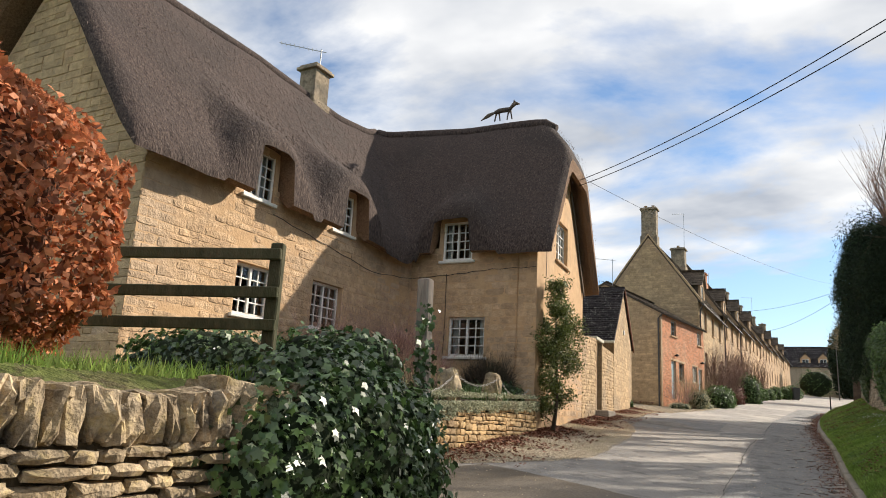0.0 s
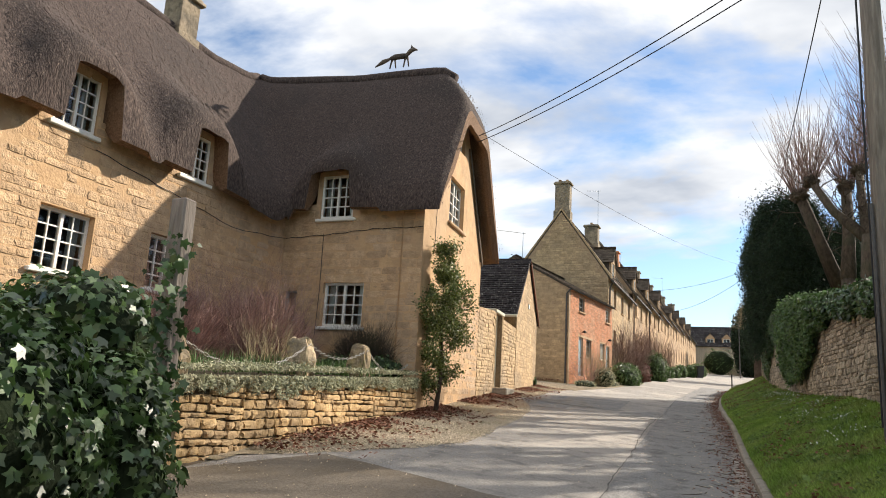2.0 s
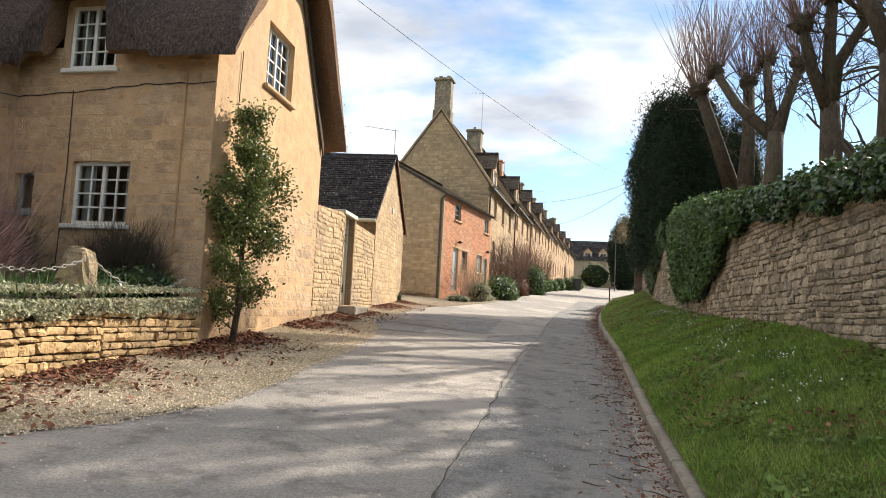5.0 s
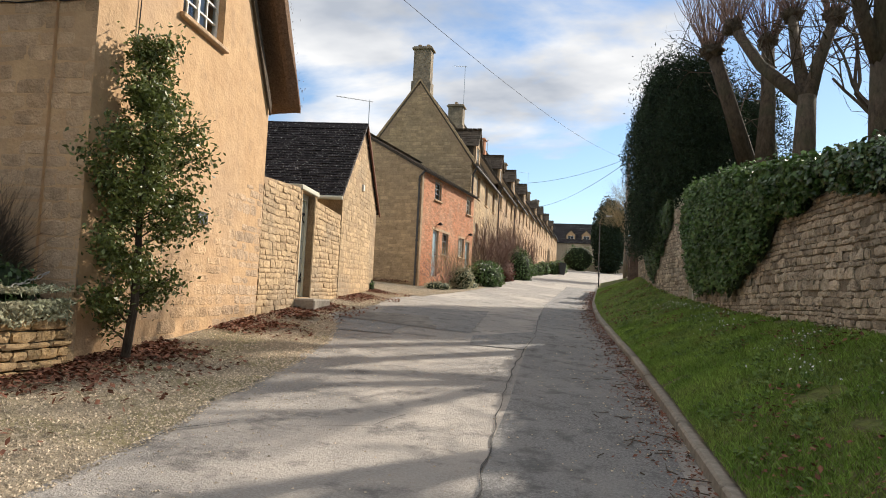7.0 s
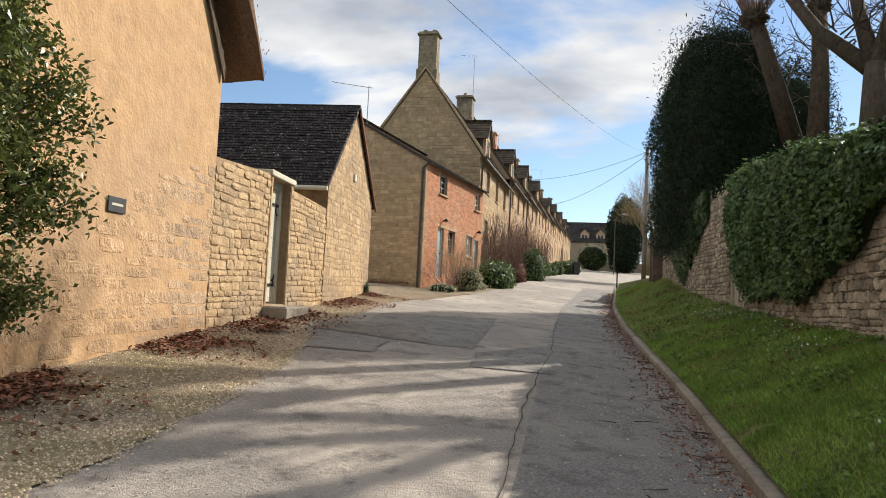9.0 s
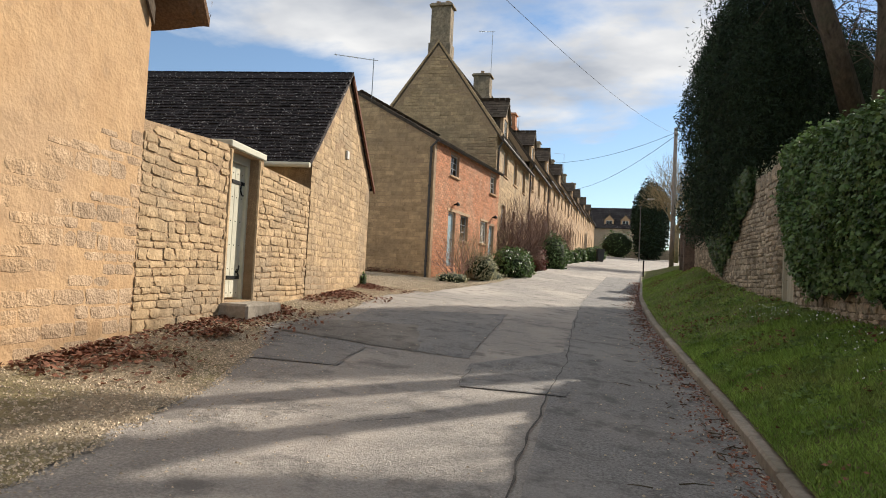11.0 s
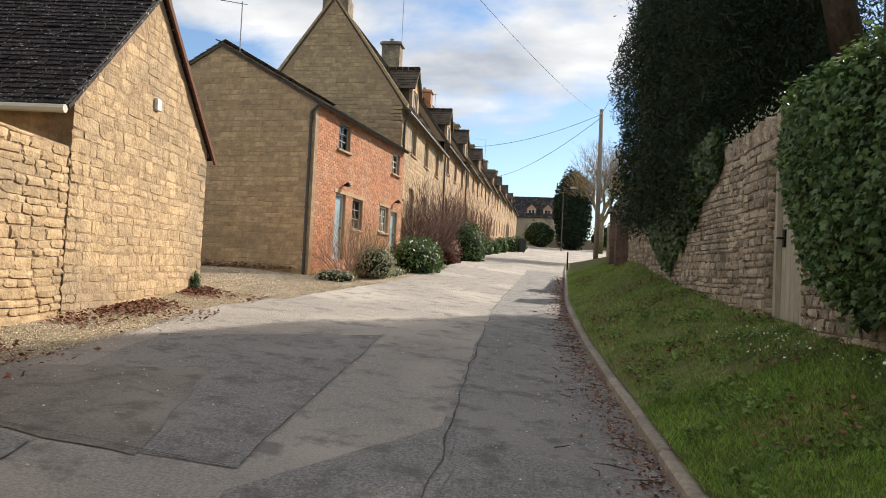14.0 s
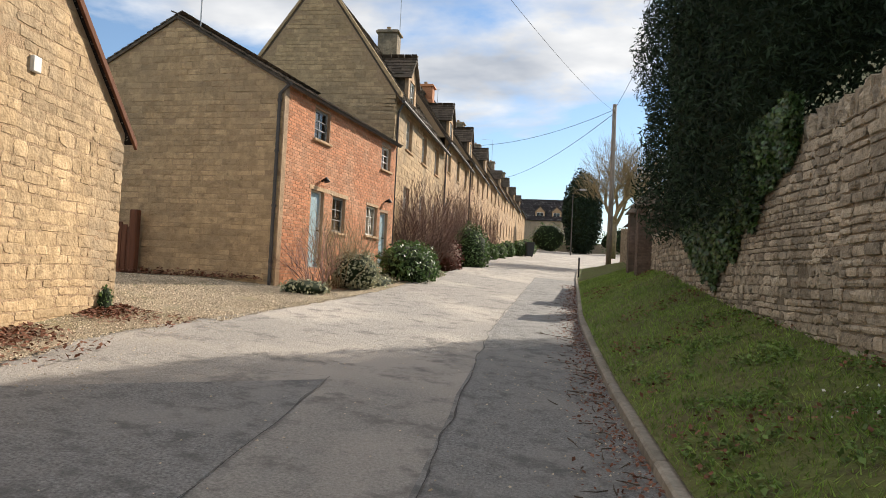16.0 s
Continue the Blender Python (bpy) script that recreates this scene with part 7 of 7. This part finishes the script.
part("cable_drop", Shape().tube([(1.38, 11.38, 1.5), (1.39, 11.38, 10)], .012, 5), CABLE, near_pole)
utility_pole("distant wooden utility pole beside the street", 1.45, 62, 3.9, 13.1, .16)


def cable(label, a, b, sag, r=.012, n=24):
    pts = [Vector(a).lerp(Vector(b), i / n) - Vector((0, 0, sag * 4 * (i / n) * (1 - i / n))) for i in range(n + 1)]
    return tagged(part("overhead_cable", Shape().tube(pts, r, 5), CABLE), label, "cable")


cable("thin overhead cable running from the pole to the cottage gable", (1.5, 11.4, 7.65), (-5.75, 17.55, 7.6), .2, .010)
cable("thin overhead cable running from the pole to the cottage gable", (1.5, 11.4, 7.85), (-5.75, 17.55, 7.75), .2, .010)
cable("overhead cable strung along the street between poles", (1.6, 11.4, 9.3), (1.5, 62, 12.9), .5)
cable("overhead cable crossing the street to the terrace", (1.45, 62, 12.8), (-9.0, 73, 12.6), .6, .014)
cable("overhead cable crossing the street to the terrace", (1.45, 62, 12.6), (-9.0, 104, 14.5), .8, .018)
cable("long overhead cable reaching the terrace chimney", (1.45, 62, 12.7), (-5.75, 17.7, 7.9), .7, .006)

bollard = thing("verge_marker_post", "short thin black marker post on the verge end", "post")
part("post", Shape().tube([(-.5, 50.0, verge(-.5, 50.0) - .1), (-.5, 50.0, 3.78)], .035, 8), IRON, bollard)
part("cap", Shape().tube([(-.5, 50.0, 3.77), (-.5, 50.0, 3.82)], [.045, .03], 8), IRON, bollard)

lamp = thing("street_lamp", "slim grey street lamp at the street end", "street lamp")
part("column", Shape().tube([(.0, 110, 6), (.0, 110, 13.6)], [.08, .05], 8), PIPE, lamp)
part("bracket", Shape().tube([(.0, 110, 13.5), (.3, 110, 14.1), (1.0, 110, 14.3)], .03, 6), PIPE, lamp)
part("lantern", Shape().box((.8, 109.85, 14.2), (1.7, 110.15, 14.4), None, .05), GALV, lamp)


def wheelie_bin(x, y, rot):
    t = thing("wheelie_bin", "dark plastic wheelie bin beside the street", "bin")
    m = Matrix.Translation((x, y, g(x, y))) @ Matrix.Rotation(rot, 4, "Z") @ Matrix.Scale(1.25, 4)
    b = Shape()
    b.add([m @ Vector(p) for p in ((-.2, -.24, .06), (.2, -.24, .06), (.2, .22, .06), (-.2, .22, .06), (-.28, -.34, .98), (.28, -.34, .98), (.28, .34, .98), (-.28, .34, .98))],
          [(0, 3, 2, 1), (4, 5, 6, 7), (0, 1, 5, 4), (1, 2, 6, 5), (2, 3, 7, 6), (3, 0, 4, 7)])
    part("body", b, PLASTIC, t)
    part("lid", Shape().box((-.3, -.37, .98), (.3, .36, 1.05), m, .02), PLASTIC, t)
    part("handle", Shape().tube([m @ Vector((-.24, .4, 1.0)), m @ Vector((.24, .4, 1.0))], .018, 6), PLASTIC, t)
    for k in (-.24, .24):
        part("wheel", Shape().tube([m @ Vector((k - .03, .26, .1)), m @ Vector((k + .03, .26, .1))], .1, 12), IRON, t)


wheelie_bin(-3.95, 84, .3)

# gate of brown boards beside the brick cottage
bg = thing("board_gate", "brown stained close-board gate beside the gable end", "gate")
mgt = basis((-13.0, 35.42), (-10.8, 35.2), (0, -1))
for k in range(9):
    a = k * .14
    part("board", Shape().box((.9 + a, -.03, 2.35), (1.03 + a, .01, 3.65 + .12 * math.sin(k * .5)), mgt, .008), BROWN_WOOD, bg)
part("post", Shape().box((2.1, -.09, 2.2), (2.3, .07, 3.95), mgt, .02), BROWN_WOOD, bg)

# planting along the terrace
RUSSET = surface("russet_leaves", (0.085, 0.025, 0.018), (0.17, 0.06, 0.04), 5, rough=0.7, bump=0, vary=0.3)
twig_bush("bare_front_shrub", "loose pale bare shrub in front of the brick cottage", (-6.2, 36.0, 2.45), .9, 1.6, 60, PALE_TWIG, 21, .75, .012, group="front garden shrubs")
twig_bush("bare_front_shrub", "loose reddish bare shrub in front of the brick cottage", (-6.4, 34.9, 2.4), .6, 1.35, 30, RED_TWIG, 22, .8, .011, group="front garden shrubs")
bush("silver_shrub", "rounded grey-green shrub at the brick cottage", "shrub", [((-5.95, 36.5, 2.8), (.55, .8, .5))], LAVENDER, IVY_CORE, 1600, .08)
bush("round_green_shrub", "rounded bright green clipped shrub", "shrub", [((-5.6, 40.8, 3.05), (.85, 1.4, .72))], HEDGE, IVY_CORE, 3600, .10)
bush("low_front_planting", "low green and yellow plants along the wall foot", "plants", [((-6.0, 38.6, 2.5), (.5, 2.0, .28)), ((-5.5, 43.8, 2.75), (.5, 2.2, .22)), ((-6.4, 34.4, 2.4), (.5, .6, .2))], LAVENDER, IVY_CORE, 2400, .09)
for k, (x, y, h, st) in enumerate(((-6.3, 44.8, 3.0, 42), (-6.1, 47.0, 2.6, 60), (-6.4, 52.5, 3.4, 20), (-6.4, 58, 3.6, 20), (-6.4, 66, 3.6, 18), (-6.4, 76, 3.6, 16))):
    twig_bush("wall_climber", "bare brown climber spreading over the terrace front", (x, y, g(x, y)), .8, h, st, VINE, 30 + k, .6, .018, group="climbers on the terrace")
bush("red_brown_shrub", "red-brown leaved shrub by the terrace", "shrub", [((-5.8, 48.6, 3.5), (.7, 1.6, .85))], RUSSET, BEECH_CORE, 1800, .10)
bush("dark_round_shrub", "dark rounded evergreen shrub by the terrace", "shrub", [((-5.3, 52.5, 4.0), (.9, 1.5, 1.2))], HEDGE, IVY_CORE, 3600, .11)
for x, y, r, h in ((-5.4, 64, .8, .7), (-5.3, 69, .9, .7), (-5.2, 76, .9, .9), (-4.8, 84, .9, 1.0), (-4.6, 92, 1.2, 1.2), (-4.4, 99, 1.0, 1.0)):
    bush("front_bush", "small dark clipped bush along the terrace", "shrub", [((x - .15, y, g(x, y) + h * .55), (r * .75, r, h * .8))], HEDGE, IVY_CORE, 1300, .14, group="terrace bushes")

# far end of the street
conifer_far = thing("pointed_conifer", "tall dark conical conifer at the street end", "conifer")
part("trunk", Shape().tube([(1.6, 122, 6.5), (1.6, 122, 12)], .3, 8), BARK, conifer_far)
# Far crown's core, with the shade within put into its colour.
lump("inner_growth", (1.6, 122, 12.2), (2.3, 2.3, 5.2), IVY_CORE, conifer_far, 14, .12)
P, d = shell_points((1.6, 122, 12.4), (2.7, 2.7, 5.9), 7000, .2, .12)
quads("crown", leaf_faces(P, .5, .2, d * .6, .35), CONIFER, conifer_far)
for x, y, h, sd in ((1.9, 66, 7.6, 41), (4.4, 68, 7.8, 42)):
    bt = bare_tree("bare_tree", "bare golden-twigged winter tree by the far pole", (x, y, 4.4), h, .2, sd, PALE_TWIG, 4, .6, kids=(3, 4))
    twig_cloud(bt, (x, y, 8.2), (2.5, 2.5, 3.6), 2600, .6, .009, PALE_TWIG)
bush("far_hedge", "dark hedge and bushes at the street end", "hedge", [((-3.0, 124, 9.0), (2.6, 1.5, 2.2)), ((8, 122, 8.8), (4.5, 1.5, 2.0)), ((14, 116, 8.0), (6, 2.5, 3.0))], HEDGE, IVY_CORE, 3500, .3)
bush("distant_wood", "distant dark woodland beyond the bank", "trees", [((26, 60, 7), (10, 26, 5)), ((30, 20, 6), (9, 22, 5)), ((22, 95, 9), (10, 18, 5))], CONIFER, IVY_CORE, 9000, .9)
bush("round_evergreen", "round dark evergreen behind the pollarded trees", "shrub", [((9.0, 27.0, 5.2), (2.2, 2.4, 2.6))], CONIFER, IVY_CORE, 4000, .22)

# outbuilding and brick gate piers past the conifers
outb = thing("roadside_outbuilding", "small old brick outbuilding with gate piers by the verge", "outbuilding")
OLD_BRICK = surface("sooty_brick", (0.10, 0.07, 0.055), (0.18, 0.13, 0.10), 9, (0.07, 0.065, 0.05), 1.5, 0.92, 0.5, 40, 0.1)
for y, z in ((38.6, 4.75), (42.0, 4.9)):
    m = Matrix.Translation((wall_x(y) - .1, y, 0))
    pr = part("pier", Shape().box((-.25, -.3, 2.2), (.3, .3, z), m, .02), OLD_BRICK, outb)
    cap = Shape()
    cap.add([m @ Vector(p) for p in ((-.36, -.41, z), (.41, -.41, z), (.41, .41, z), (-.36, .41, z), (.02, 0, z + .5))], [(0, 1, 2, 3), (0, 1, 4), (1, 2, 4), (2, 3, 4), (3, 0, 4)])
    part("pier_cap", cap, SLATE_BROWN, pr)
    for mm, L in ((m @ Matrix.Translation((-.25, -.3, 0)), .55), (m @ Matrix.Translation((-.25, .3, 0)) @ Matrix.Rotation(-math.pi / 2, 4, "Z"), .6)):
        STONES.append(dict(name="brick", m=mm @ Matrix.Diagonal((1, -1, 1, 1)), length=L, low=[(0, 2.4)], top=[(0, z)], material=OLD_BRICK, parent=pr, course=(.075, .075), block=(.225, .225), bond=.112, gap=.010, proud=.010, jit=.02, near=(0, 1), seed=190, limit=120))
part("wall", Shape().box((1.2, 42.5, 2.5), (4.5, 47.5, 5.0)), OLD_BRICK, outb)
part("roof", Shape().prism([(1.0, 4.95), (2.85, 6.2), (4.7, 4.95)], 42.3, 47.7, Matrix.Identity(4)), SLATE_BROWN, outb)

# dead twigs along the kerb
tw = Shape()
rr = random.Random(17)
for _ in range(260):
    y = rr.uniform(10, 40)
    x = kerb_x(y) - .05 - abs(rr.gauss(0, .28))
    a, L = rr.uniform(0, 6.28), rr.uniform(.05, .24)
    p = [(x + math.cos(a) * L * k + rr.gauss(0, .02), y + math.sin(a) * L * k + rr.gauss(0, .02)) for k in (0, .5, 1)]
    tw.tube([(u, v, g(u, v) + .03) for u, v in p], [.006, .005, .002], 4)
tagged(part("fallen_twigs", tw, BARK), "dead twigs lying along the kerb", "twigs", kind="stuff")

bush("wall_foot_plant", "small green plant at the barn corner", "plant", [((-7.25, 29.1, 2.2), (.07, .14, .26))], HEDGE, IVY_CORE, 130, .055)
litter("fallen_leaves", "brown leaves and dead growth along the gable foot", 900, lambda: (random.uniform(-11, -7.6), 35.05 + random.gauss(0, .12), g(-9, 35) + .04 + abs(random.gauss(0, .06))), .07)

for o in [o for o in scene.objects if o.name.startswith("wall_climber") and not o.parent]:
    c = o.children[0].data.vertices[0].co
    twig_cloud(o, (c.x + .1, c.y, c.z + .4), (.6, 1.7, 2.8), 1300, .4, .008, VINE)

bare_tree("bare_tree", "bare spreading winter tree behind the bank wall", (6.2, 22.5, 3.2), 8.5, .22, 51, BARK, 4, .55)
bare_tree("bare_tree", "bare spreading winter tree behind the bank wall", (6.8, 28.0, 3.2), 8.0, .2, 52, BARK, 4, .55)
bare_tree("bare_tree", "bare spreading winter tree behind the bank wall", (6.0, 17.0, 3.0), 8.5, .2, 53, BARK, 4, .55)

# ---------- stone and brick facings ----------
for m, L, lo, hi, ops, w, sd in FACINGS:
    STONES.append(dict(name="ashlar_block", m=m, length=L, low=lo, top=hi, material=HOUSE_STONE, parent=w, course=(0.10, 0.19), block=(0.18, 0.5), gap=0.004, proud={171: .008, 172: .005, 173: .004}[sd], jit=0.14, wave=.03, rugged=True,
                       openings=[(a - .02, b + .02, c - .08, d + .02) for a, b, c, d in ops], near=(0, L), seed=sd, limit=250, uneven=0.9))
STONES.append(dict(name="stone", m=LEFT_GABLE[0], length=LEFT_GABLE[1], low=[(0, 1.2)], top=LEFT_GABLE[2], material=GABLE_STONE, parent=LEFT_GABLE[3], course=(0.10, 0.18), block=(0.2, 0.5),
                   gap=0.010, proud=0.014, jit=0.12, near=(3.0, 6.5), seed=181))
for spec in STONES:
    lay_stones(**spec)
